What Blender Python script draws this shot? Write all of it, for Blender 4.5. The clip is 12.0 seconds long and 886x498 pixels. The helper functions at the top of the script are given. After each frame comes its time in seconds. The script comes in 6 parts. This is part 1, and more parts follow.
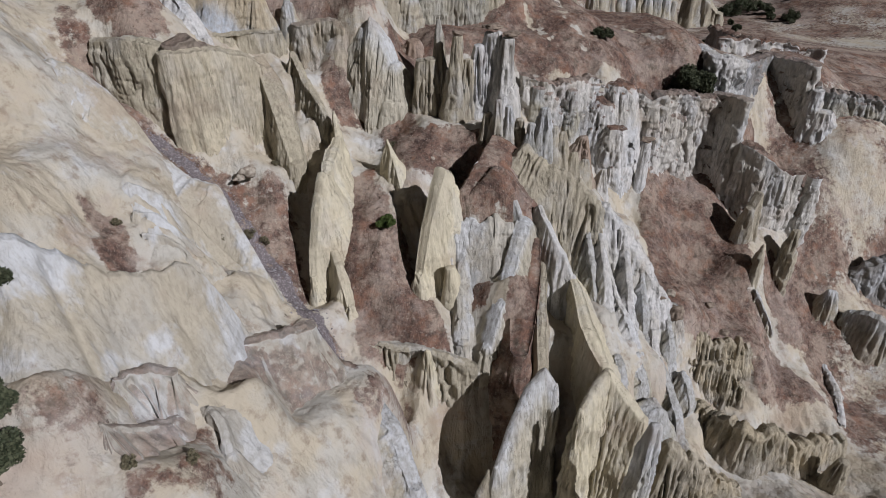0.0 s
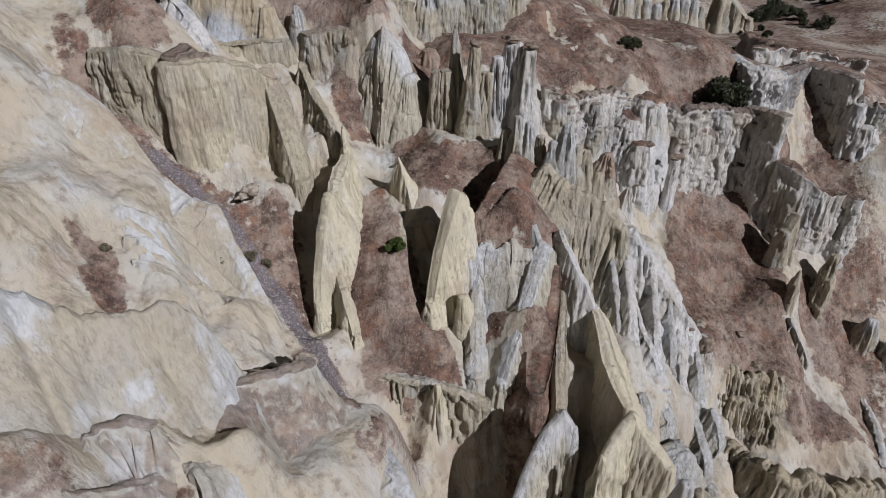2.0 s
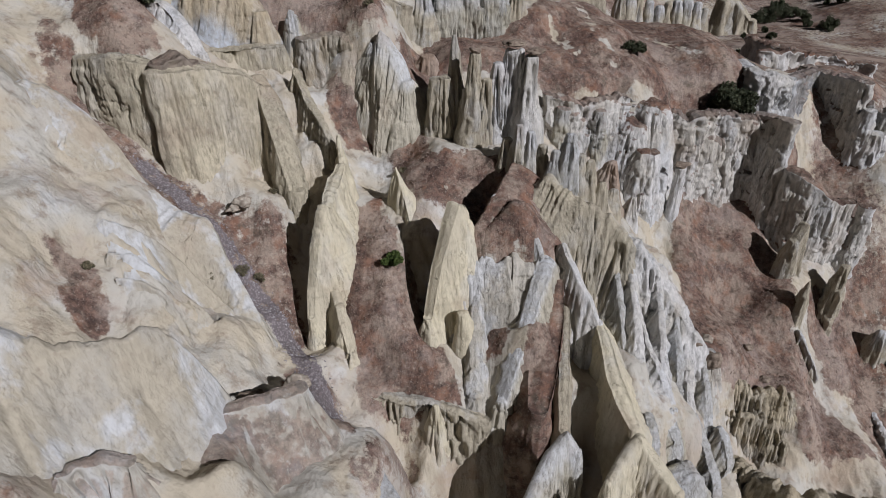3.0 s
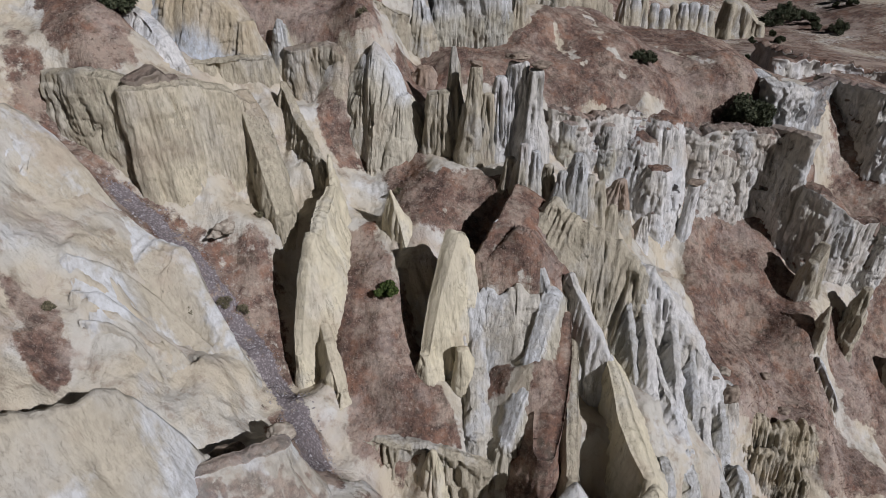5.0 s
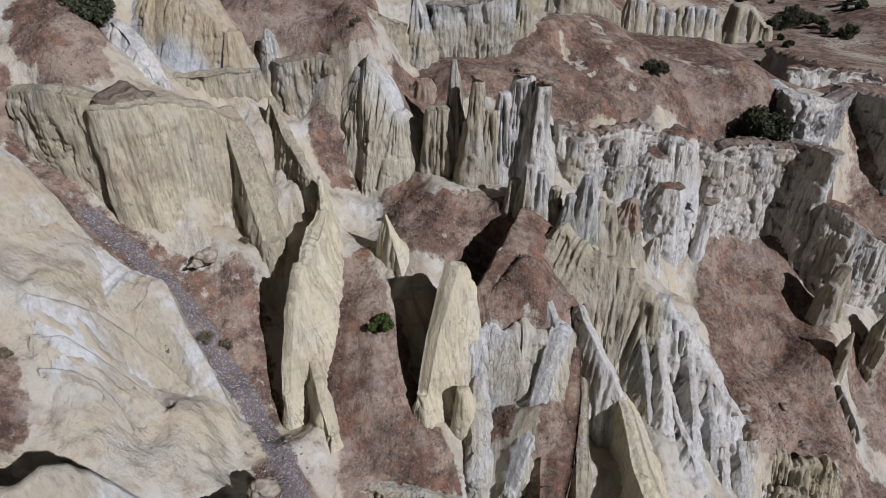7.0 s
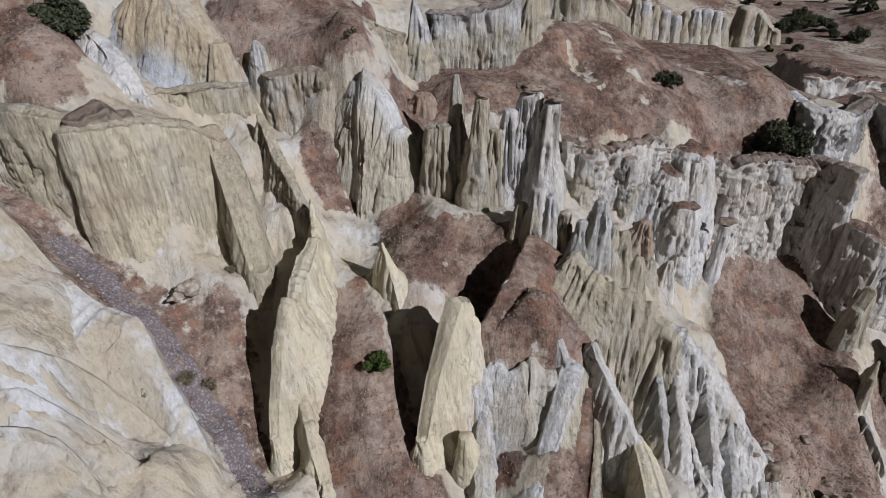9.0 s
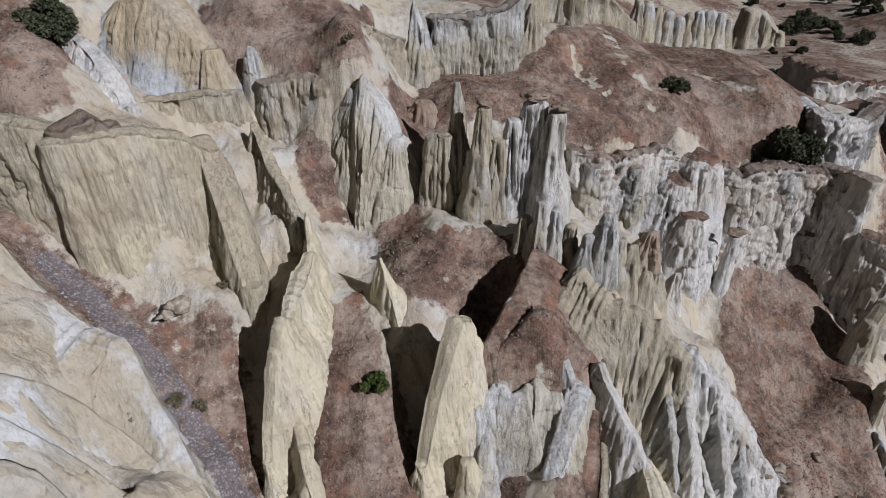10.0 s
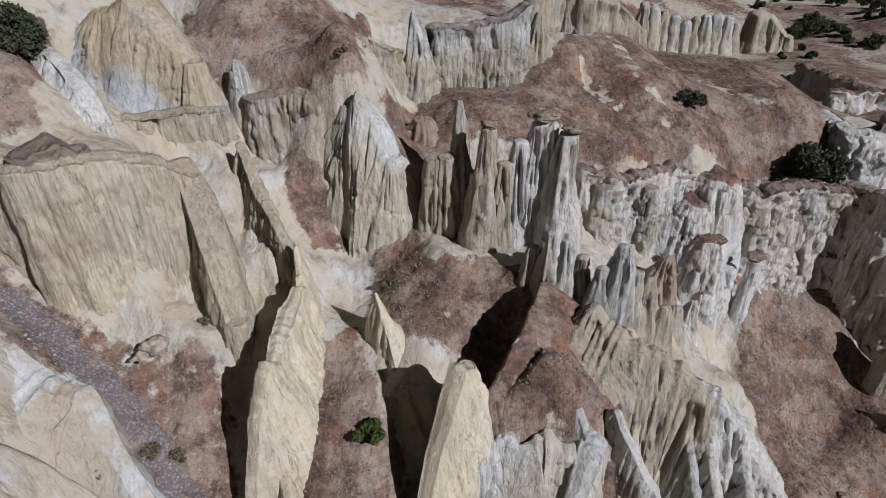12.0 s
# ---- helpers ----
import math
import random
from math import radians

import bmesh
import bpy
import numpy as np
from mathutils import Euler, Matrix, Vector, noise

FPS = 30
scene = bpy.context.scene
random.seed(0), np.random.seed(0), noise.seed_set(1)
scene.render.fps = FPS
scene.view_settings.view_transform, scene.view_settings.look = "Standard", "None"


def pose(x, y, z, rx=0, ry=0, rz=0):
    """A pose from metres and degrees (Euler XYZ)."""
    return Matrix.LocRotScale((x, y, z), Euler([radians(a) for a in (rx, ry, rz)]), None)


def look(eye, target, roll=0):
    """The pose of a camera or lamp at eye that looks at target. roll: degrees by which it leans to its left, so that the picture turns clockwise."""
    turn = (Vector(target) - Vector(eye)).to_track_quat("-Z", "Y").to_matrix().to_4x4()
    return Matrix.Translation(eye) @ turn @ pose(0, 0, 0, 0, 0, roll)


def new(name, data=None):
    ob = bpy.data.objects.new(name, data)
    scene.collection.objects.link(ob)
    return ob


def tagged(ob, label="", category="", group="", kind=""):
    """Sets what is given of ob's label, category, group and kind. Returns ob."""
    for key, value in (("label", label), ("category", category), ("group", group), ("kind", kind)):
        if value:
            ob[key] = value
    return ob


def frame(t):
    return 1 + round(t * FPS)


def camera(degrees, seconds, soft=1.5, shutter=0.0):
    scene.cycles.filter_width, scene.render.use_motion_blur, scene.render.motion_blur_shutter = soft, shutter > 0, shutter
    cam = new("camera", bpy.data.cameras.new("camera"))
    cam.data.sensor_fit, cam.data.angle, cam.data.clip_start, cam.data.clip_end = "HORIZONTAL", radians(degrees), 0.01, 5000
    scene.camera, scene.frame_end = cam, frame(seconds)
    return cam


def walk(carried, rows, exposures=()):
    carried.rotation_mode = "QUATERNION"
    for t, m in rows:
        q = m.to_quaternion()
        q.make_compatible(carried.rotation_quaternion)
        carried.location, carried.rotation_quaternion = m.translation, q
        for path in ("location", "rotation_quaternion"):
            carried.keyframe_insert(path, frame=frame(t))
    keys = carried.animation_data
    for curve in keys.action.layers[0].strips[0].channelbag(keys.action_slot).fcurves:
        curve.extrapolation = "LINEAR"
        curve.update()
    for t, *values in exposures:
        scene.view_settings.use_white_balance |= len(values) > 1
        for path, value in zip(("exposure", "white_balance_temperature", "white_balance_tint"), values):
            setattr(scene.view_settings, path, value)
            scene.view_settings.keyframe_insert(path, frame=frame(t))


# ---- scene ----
cam = camera(74.3, 12.0, soft=0.9)
METRES, EYE, TILT, LEAN, TURN = 24.0, 45.0, -33.0, 0.0, 0.0
ROWS = [
    (0.0, 0.0, 0.0, 0.0, 0.0, 0.0, -0.0),
    (0.5, 0.0044, 0.0328, 0.0208, 0.48, 0.01, -0.28),
    (1.0, 0.0083, 0.0698, 0.0445, 0.97, 0.01, -0.56),
    (1.5, 0.011, 0.105, 0.0666, 1.35, 0.04, -0.78),
    (2.0, 0.0128, 0.1434, 0.0913, 1.66, 0.05, -0.95),
    (2.5, 0.0147, 0.1792, 0.1137, 1.69, 0.06, -0.95),
    (3.0, 0.0158, 0.2181, 0.1393, 1.7, 0.06, -0.94),
    (5.0, 0.0162, 0.3674, 0.2356, 1.73, 0.03, -0.96),
    (5.5, 0.0156, 0.4013, 0.258, 1.73, 0.01, -0.97),
    (6.0, 0.0155, 0.4374, 0.2812, 1.74, 0.01, -0.98),
    (6.5, 0.0153, 0.4705, 0.303, 1.76, 0.01, -0.99),
    (7.0, 0.0138, 0.506, 0.3264, 1.77, 0.02, -0.99),
    (9.0, 0.0061, 0.6383, 0.4167, 1.79, -0.05, -1.02),
    (9.5, 0.0038, 0.6698, 0.437, 1.79, -0.06, -1.03),
    (10.0, 0.0013, 0.7041, 0.4588, 1.79, -0.05, -1.04),
    (10.5, -0.0012, 0.7358, 0.4797, 1.78, -0.07, -1.05),
    (11.0, -0.0035, 0.7708, 0.5019, 1.78, -0.05, -1.07),
    (11.5, -0.0053, 0.8024, 0.5223, 1.78, -0.04, -1.06),
    (12.0, -0.0074, 0.8372, 0.5445, 1.78, -0.05, -1.08),
]
walk(cam, [(t, pose(0, 0, EYE, TILT, LEAN, TURN) @ pose(METRES * x, METRES * y, METRES * z, 90 + pitch, roll, yaw)) for t, x, y, z, yaw, pitch, roll in ROWS],
     [(0.0, -0.41, 5990, 15), (12.0, -0.31, 5990, 15)])

# ---- world, sun, exposure ----
SUN_ELEVATION, SUN_AZIMUTH = 36.0, 129.0   # degrees; azimuth clockwise from +y
world = bpy.data.worlds.new("sky")
scene.world = world
world.use_nodes = True
wn = world.node_tree.nodes
sky = wn.new("ShaderNodeTexSky")
sky.sky_type, sky.sun_disc = "NISHITA", False
sky.sun_elevation, sky.sun_rotation = radians(SUN_ELEVATION), radians(SUN_AZIMUTH)
world.node_tree.links.new(sky.outputs[0], wn["Background"].inputs["Color"])
wn["Background"].inputs["Strength"].default_value = 0.0040
sun_data = bpy.data.lights.new("sun", "SUN")
sun_data.energy, sun_data.angle, sun_data.color = 5.0, radians(0.6), (1.0, 0.97, 0.93)
sun = new("sun", sun_data)
ce, se = math.cos(radians(SUN_ELEVATION)), math.sin(radians(SUN_ELEVATION))
sun_way = Vector((math.sin(radians(SUN_AZIMUTH)) * ce, math.cos(radians(SUN_AZIMUTH)) * ce, se))
sun.matrix_world = look(sun_way * 300, (0, 0, 0))


# ---- materials ----
class Nodes:
    """A small helper that chains shader nodes in one material."""

    def __init__(self, name):
        self.mat = bpy.data.materials.new(name)
        self.mat.use_nodes = True
        self.tree = self.mat.node_tree
        self.bsdf = self.tree.nodes["Principled BSDF"]
        self.pos = self.tree.nodes.new("ShaderNodeNewGeometry").outputs["Position"]

    def link(self, a, b):
        self.tree.links.new(a, b)

    def noise(self, scale, stretch=(1, 1, 1), detail=5.0, rough=0.55, shift=0.0, distort=0.0):
        m = self.tree.nodes.new("ShaderNodeMapping")
        m.inputs["Scale"].default_value = [scale * s for s in stretch]
        m.inputs["Location"].default_value = (shift, shift * 0.7, shift * 1.3)
        self.link(self.pos, m.inputs["Vector"])
        n = self.tree.nodes.new("ShaderNodeTexNoise")
        n.inputs["Scale"].default_value, n.inputs["Detail"].default_value = 1.0, detail
        n.inputs["Roughness"].default_value, n.inputs["Distortion"].default_value = rough, distort
        self.link(m.outputs[0], n.inputs["Vector"])
        return n.outputs["Fac"]

    def ramp(self, fac, lo, hi, a=0.0, b=1.0):
        r = self.tree.nodes.new("ShaderNodeMapRange")
        r.interpolation_type = "SMOOTHSTEP"
        for key, v in zip(("From Min", "From Max", "To Min", "To Max"), (lo, hi, a, b)):
            r.inputs[key].default_value = v
        self.link(fac, r.inputs["Value"])
        return r.outputs["Result"]

    def calc(self, op, a, b):
        n = self.tree.nodes.new("ShaderNodeMath")
        n.operation = op
        for k, v in enumerate((a, b)):
            if isinstance(v, (int, float)):
                n.inputs[k].default_value = v
            else:
                self.link(v, n.inputs[k])
        return n.outputs[0]

    def mix(self, fac, a, b):
        n = self.tree.nodes.new("ShaderNodeMix")
        n.data_type = "RGBA"
        for k, v in ((0, fac), (6, a), (7, b)):
            if isinstance(v, (int, float)):
                n.inputs[k].default_value = v
            elif isinstance(v, tuple):
                n.inputs[k].default_value = (*v, 1.0)
            else:
                self.link(v, n.inputs[k])
        return n.outputs[2]

    def attribute(self, name):
        n = self.tree.nodes.new("ShaderNodeAttribute")
        n.attribute_name = name
        return n.outputs["Fac"]

    def upward(self):
        g = self.tree.nodes.new("ShaderNodeNewGeometry")
        s = self.tree.nodes.new("ShaderNodeSeparateXYZ")
        self.link(g.outputs["Normal"], s.inputs[0])
        return s.outputs["Z"]

    def bump(self, parts):
        last = None
        for height, strength, distance in parts:
            b = self.tree.nodes.new("ShaderNodeBump")
            b.inputs["Strength"].default_value, b.inputs["Distance"].default_value = strength, distance
            self.link(height, b.inputs["Height"])
            if last:
                self.link(last, b.inputs["Normal"])
            last = b.outputs[0]
        self.link(last, self.bsdf.inputs["Normal"])

    def done(self, color, rough=0.95, spec=0.1):
        self.link(color, self.bsdf.inputs["Base Color"])
        self.bsdf.inputs["Roughness"].default_value = rough
        self.bsdf.inputs["Specular IOR Level"].default_value = spec
        return self.mat


GRASS_DARK, GRASS_MID, GRASS_PALE = (0.070, 0.049, 0.042), (0.205, 0.131, 0.102), (0.42, 0.345, 0.278)


def grass_color(n):
    tuft = n.ramp(n.noise(1.6, (1, 1, 0.6), detail=10, rough=0.78), 0.36, 0.64)
    col = n.mix(tuft, GRASS_DARK, GRASS_MID)
    patch = n.ramp(n.noise(0.34, detail=9, rough=0.75, shift=7), 0.44, 0.60)
    col = n.mix(n.calc("MULTIPLY", patch, 0.6), col, GRASS_PALE)
    rust = n.ramp(n.noise(0.42, detail=8, rough=0.7, shift=23), 0.50, 0.66)
    col = n.mix(n.calc("MULTIPLY", rust, 0.6), col, (0.27, 0.145, 0.095))
    olive = n.ramp(n.noise(0.6, detail=8, rough=0.72, shift=41), 0.54, 0.66)
    col = n.mix(n.calc("MULTIPLY", olive, 0.65), col, (0.10, 0.088, 0.068))
    clump = n.ramp(n.noise(0.9, detail=8, rough=0.7, shift=59), 0.52, 0.68)
    col = n.mix(n.calc("MULTIPLY", clump, 0.5), col, (0.065, 0.046, 0.04))
    fleck = n.ramp(n.noise(3.6, detail=6, rough=0.72, shift=47), 0.55, 0.68)
    return n.mix(n.calc("MULTIPLY", fleck, 0.5), col, (0.44, 0.375, 0.32))


BLEACH = (0.58, 0.60, 0.625)


def rock_material(name, main, second, high=None, low=None, high_at=0.35, stripe=1.0, dirt=0.55, bleach=0.6, relief=1.0, pale_at=0.56):
    """Soft volcanic rock: two tones in upright streaks, faint level bands, dark seams, another tone near the top or the foot."""
    n = Nodes(name)
    streak = n.noise(0.9, (1, 1, 0.10), detail=7, rough=0.62)
    blotch = n.noise(0.28, (1, 1, 0.6), detail=5, shift=3)
    band = n.noise(1.0, (0.05, 0.05, 1.3), detail=4, shift=11)
    fine = n.noise(2.8, (1, 1, 0.45), detail=6, rough=0.62)
    tau = n.calc("ADD", n.attribute("fall"), n.calc("MULTIPLY", n.calc("SUBTRACT", n.noise(0.7, (1, 1, 0.5), shift=17), 0.5), 0.5))
    col = n.mix(n.ramp(blotch, 0.38, 0.64), main, second)
    if high:
        col = n.mix(n.ramp(tau, high_at - 0.14, high_at + 0.14, 1.0, 0.0), col, high)
    if low:
        col = n.mix(n.ramp(tau, 0.45, 0.7), col, low)
    pale = n.ramp(n.noise(0.30, (1, 1, 0.55), detail=7, rough=0.6, shift=71), pale_at - 0.06, pale_at + 0.06)
    col = n.mix(n.calc("MULTIPLY", pale, bleach), col, BLEACH)
    shade = tuple(c * 0.55 for c in main)
    col = n.mix(n.calc("MULTIPLY", n.ramp(streak, 0.54, 0.70), 0.5 * stripe), col, shade)
    col = n.mix(n.calc("MULTIPLY", n.ramp(band, 0.56, 0.70), 0.22), col, shade)
    seam = n.noise(2.1, (1, 1, 0.09), detail=5, rough=0.6, shift=29)
    line = n.ramp(n.calc("ABSOLUTE", n.calc("SUBTRACT", seam, 0.47), 0), 0.0, 0.022, 1.0, 0.0)
    gate = n.ramp(n.noise(0.45, (1, 1, 0.4), shift=51), 0.48, 0.62)
    col = n.mix(n.calc("MULTIPLY", n.calc("MULTIPLY", line, gate), dirt), col, tuple(c * 0.22 for c in main))
    col = n.mix(n.ramp(fine, 0.34, 0.62, 0.42 * relief, 0.0), col, tuple(c * 0.5 for c in main))
    wisp = n.noise(4.5, (1, 1, 0.12), detail=5, rough=0.65, shift=97)
    col = n.mix(n.calc("MULTIPLY", n.ramp(wisp, 0.53, 0.66), 0.45 * stripe), col, tuple(c * 0.45 for c in main))
    soil = n.ramp(n.noise(0.7, (1, 1, 0.8), detail=8, rough=0.7, shift=83), 0.58, 0.72)
    col = n.mix(n.calc("MULTIPLY", soil, 0.45), col, (0.24, 0.19, 0.155))
    pink = n.ramp(n.noise(0.16, detail=4, shift=61), 0.56, 0.72)
    col = n.mix(n.calc("MULTIPLY", pink, 0.35), col, (0.36, 0.27, 0.20))
    turf = n.calc("MULTIPLY", n.calc("MULTIPLY", n.attribute("cap"), n.ramp(n.noise(0.9, detail=7, rough=0.68, shift=91), 0.30, 0.42)), n.ramp(n.calc("ADD", n.upward(), n.calc("MULTIPLY", n.calc("SUBTRACT", n.noise(1.6, shift=5), 0.5), 0.5)), 0.42, 0.60))
    col = n.mix(turf, col, grass_color(n))
    runnel = n.noise(2.6, (1, 1, 0.10), detail=6, rough=0.6, shift=37)
    thread = n.noise(6.5, (1, 1, 0.08), detail=4, rough=0.6, shift=67)
    pit = n.noise(4.2, (1, 1, 0.7), detail=7, rough=0.68, shift=2)
    n.bump([(pit, 1.0, 0.15 * relief), (runnel, 1.0, 0.17 * stripe + 0.03 * relief), (thread, 0.8, 0.07 * stripe), (n.ramp(line, 0, 1, 1, 0), 0.6, 0.14 * dirt)])
    return n.done(col)


turf_nodes = Nodes("dry_turf")
turf_bare = turf_nodes.ramp(turf_nodes.noise(0.8, detail=7, rough=0.7, shift=77), 0.56, 0.68)
turf_nodes.bump([(turf_nodes.noise(6.0, detail=8, rough=0.7, shift=6), 0.7, 0.14)])
TURF_COVER = turf_nodes.done(turf_nodes.mix(turf_nodes.calc("MULTIPLY", turf_bare, 0.6), grass_color(turf_nodes), (0.36, 0.32, 0.26)))
CREAM_A, CREAM_B, PALE, BLUE = (0.47, 0.422, 0.325), (0.41, 0.37, 0.29), (0.54, 0.55, 0.56), (0.47, 0.505, 0.55)
ROCKS = {
    "TURF": TURF_COVER,
    "LIGHT": rock_material("light_cream_rock", (0.605, 0.55, 0.41), (0.545, 0.495, 0.38), stripe=0.55, dirt=0.5, bleach=0.2, relief=0.5),
    "LIGHTW": rock_material("light_rock_white_head", (0.54, 0.505, 0.415), (0.49, 0.465, 0.395), high=(0.58, 0.59, 0.595), high_at=0.3, stripe=0.6, relief=0.6),
    "DUN": rock_material("dun_cream_rock", (0.50, 0.45, 0.34), (0.445, 0.40, 0.31), stripe=1.0, bleach=0.2),
    "MESA": rock_material("yellow_cream_rock", (0.585, 0.525, 0.395), (0.525, 0.47, 0.365), stripe=0.9, dirt=0.6, bleach=0.15),
    "CREAM": rock_material("cream_rock", CREAM_A, CREAM_B, bleach=0.4),
    "CREAMW": rock_material("cream_rock_white_head", CREAM_A, (0.45, 0.425, 0.35), high=PALE, high_at=0.28, stripe=0.75),
    "CREAMG": rock_material("cream_rock_grey_head", (0.45, 0.42, 0.335), (0.47, 0.46, 0.41), high=(0.50, 0.50, 0.49), high_at=0.3),
    "WHITE": rock_material("white_rock", (0.68, 0.67, 0.655), (0.57, 0.545, 0.49), stripe=0.75, dirt=0.6, relief=1.0),
    "CHALK": rock_material("chalky_cream_rock", (0.525, 0.50, 0.445), (0.47, 0.435, 0.36), stripe=0.7, dirt=0.5, bleach=0.7, relief=0.8, pale_at=0.53),
    "HEADW": rock_material("fluted_rock_white_crown", (0.52, 0.48, 0.385), (0.47, 0.44, 0.36), high=(0.60, 0.615, 0.63), high_at=0.10, stripe=0.9, dirt=0.6, bleach=0.3, relief=0.7),
    "BANDED": rock_material("banded_grey_white_rock", (0.65, 0.63, 0.59), (0.55, 0.515, 0.45), stripe=0.9, dirt=0.8, bleach=0.55, relief=1.0),
    "GREY": rock_material("grey_rock", (0.34, 0.335, 0.33), (0.29, 0.27, 0.24)),
    "GREYB": rock_material("brown_grey_cap_rock", (0.34, 0.29, 0.235), (0.27, 0.23, 0.19), stripe=0.2, bleach=0.1),
    "YELLOW": rock_material("yellow_rock", (0.49, 0.42, 0.30), (0.44, 0.395, 0.305), low=(0.38, 0.345, 0.285), bleach=0.15),
    "YELLOWP": rock_material("ochre_banded_rock", (0.42, 0.36, 0.27), (0.41, 0.38, 0.315), stripe=0.8, bleach=0.3),
    "ORANGE": rock_material("orange_soil_rock", (0.36, 0.27, 0.205), (0.41, 0.35, 0.285), stripe=0.5, bleach=0.1),
    "DOME": rock_material("yellow_dome_rock", (0.49, 0.41, 0.285), (0.46, 0.40, 0.30), low=BLUE, stripe=0.35, dirt=0.3, bleach=0.2),
    "SMOOTH": rock_material("smooth_pale_rock", (0.455, 0.41, 0.325), (0.43, 0.41, 0.365), stripe=0.55, dirt=0.2, bleach=0.8, relief=0.5, pale_at=0.52),
    "SMOOTHG": rock_material("stained_pale_rock", (0.40, 0.365, 0.305), (0.44, 0.42, 0.375), stripe=0.45, dirt=0.2, bleach=0.6, relief=0.6),
}


def ground_material():
    n = Nodes("dry_ground")
    blotch = n.ramp(n.noise(0.22, detail=6, shift=4), 0.4, 0.62)
    earth = n.mix(blotch, (0.485, 0.43, 0.335), (0.485, 0.465, 0.415))
    pale = n.ramp(n.noise(0.30, detail=7, rough=0.6, shift=71), 0.54, 0.64)
    earth = n.mix(n.calc("MULTIPLY", pale, 0.4), earth, BLEACH)
    streak = n.noise(0.8, (1, 1, 0.12), detail=7, rough=0.62, shift=15)
    earth = n.mix(n.calc("MULTIPLY", n.ramp(streak, 0.5, 0.68), 0.4), earth, (0.24, 0.215, 0.17))
    stain = n.ramp(n.noise(0.9, detail=7, rough=0.65, shift=9), 0.5, 0.7)
    earth = n.mix(n.calc("MULTIPLY", stain, 0.65), earth, (0.235, 0.18, 0.135))
    rust = n.ramp(n.noise(0.13, detail=4, shift=31), 0.58, 0.7)
    earth = n.mix(n.calc("MULTIPLY", rust, 0.5), earth, (0.34, 0.25, 0.18))
    cover = n.calc("ADD", n.attribute("turf"), n.calc("MULTIPLY", n.calc("SUBTRACT", n.noise(1.3, detail=9, rough=0.7, shift=13), 0.5), 1.5))
    col = n.mix(n.ramp(cover, 0.36, 0.66), earth, grass_color(n))
    worn = n.ramp(n.noise(0.11, detail=9, rough=0.72, shift=57), 0.50, 0.62)
    col = n.mix(n.calc("MULTIPLY", worn, 0.42), col, (0.43, 0.365, 0.32))
    stones = n.tree.nodes.new("ShaderNodeTexVoronoi")
    stones.inputs["Scale"].default_value = 5.0
    n.link(n.pos, stones.inputs["Vector"])
    grit = n.mix(n.ramp(stones.outputs["Distance"], 0.1, 0.6), (0.29, 0.26, 0.265), (0.16, 0.14, 0.145))
    scree = n.calc("ADD", n.attribute("scree"), n.calc("MULTIPLY", n.calc("SUBTRACT", n.noise(1.2, detail=8, rough=0.7, shift=19), 0.5), 1.3))
    col = n.mix(n.ramp(scree, 0.45, 0.62), col, grit)
    track = n.attribute("track")
    col = n.mix(track, col, (0.36, 0.29, 0.24))
    n.bump([(n.noise(6.0, detail=8, rough=0.7, shift=6), 0.8, 0.12), (n.noise(2.2, (1, 1, 0.2), detail=5, shift=8), 0.7, 0.25)])
    return n.done(col)


def plain_material(name, a, b, scale=6.0, rough=0.9):
    n = Nodes(name)
    col = n.mix(n.ramp(n.noise(scale, detail=5), 0.35, 0.65), a, b)
    return n.done(col, rough)


def leaf_material(name, a, b):
    n = Nodes(name)
    pick = n.tree.nodes.new("ShaderNodeNewGeometry").outputs["Random Per Island"]
    return n.done(n.mix(pick, a, b), 0.75, 0.25)


GROUND = ground_material()
BARK = plain_material("grey_brown_bark", (0.10, 0.08, 0.06), (0.18, 0.15, 0.12))
OAK_LEAF = leaf_material("dark_oak_leaf", (0.034, 0.044, 0.024), (0.085, 0.092, 0.052))
BUSH_LEAF = leaf_material("green_bush_leaf", (0.035, 0.060, 0.015), (0.10, 0.13, 0.035))
DRY_LEAF = leaf_material("dry_olive_twig", (0.09, 0.085, 0.05), (0.20, 0.17, 0.11))
STRAW = leaf_material("dry_grass_blade", (0.19, 0.135, 0.11), (0.35, 0.27, 0.22))
CAP_STONE = plain_material("dark_cap_stone", (0.16, 0.125, 0.10), (0.28, 0.23, 0.18), 3.0)
BOULDER = plain_material("weathered_boulder_stone", (0.25, 0.21, 0.17), (0.40, 0.36, 0.30), 2.5)
SCREE_STONE = leaf_material("blue_grey_scree_stone", (0.15, 0.135, 0.14), (0.34, 0.325, 0.335))

# ---- noise ----
_rng = np.random.default_rng(7)
_perm = np.concatenate([_rng.permutation(256)] * 3)
_grad = _rng.normal(size=(256, 3))
_grad /= np.linalg.norm(_grad, axis=1, keepdims=True)


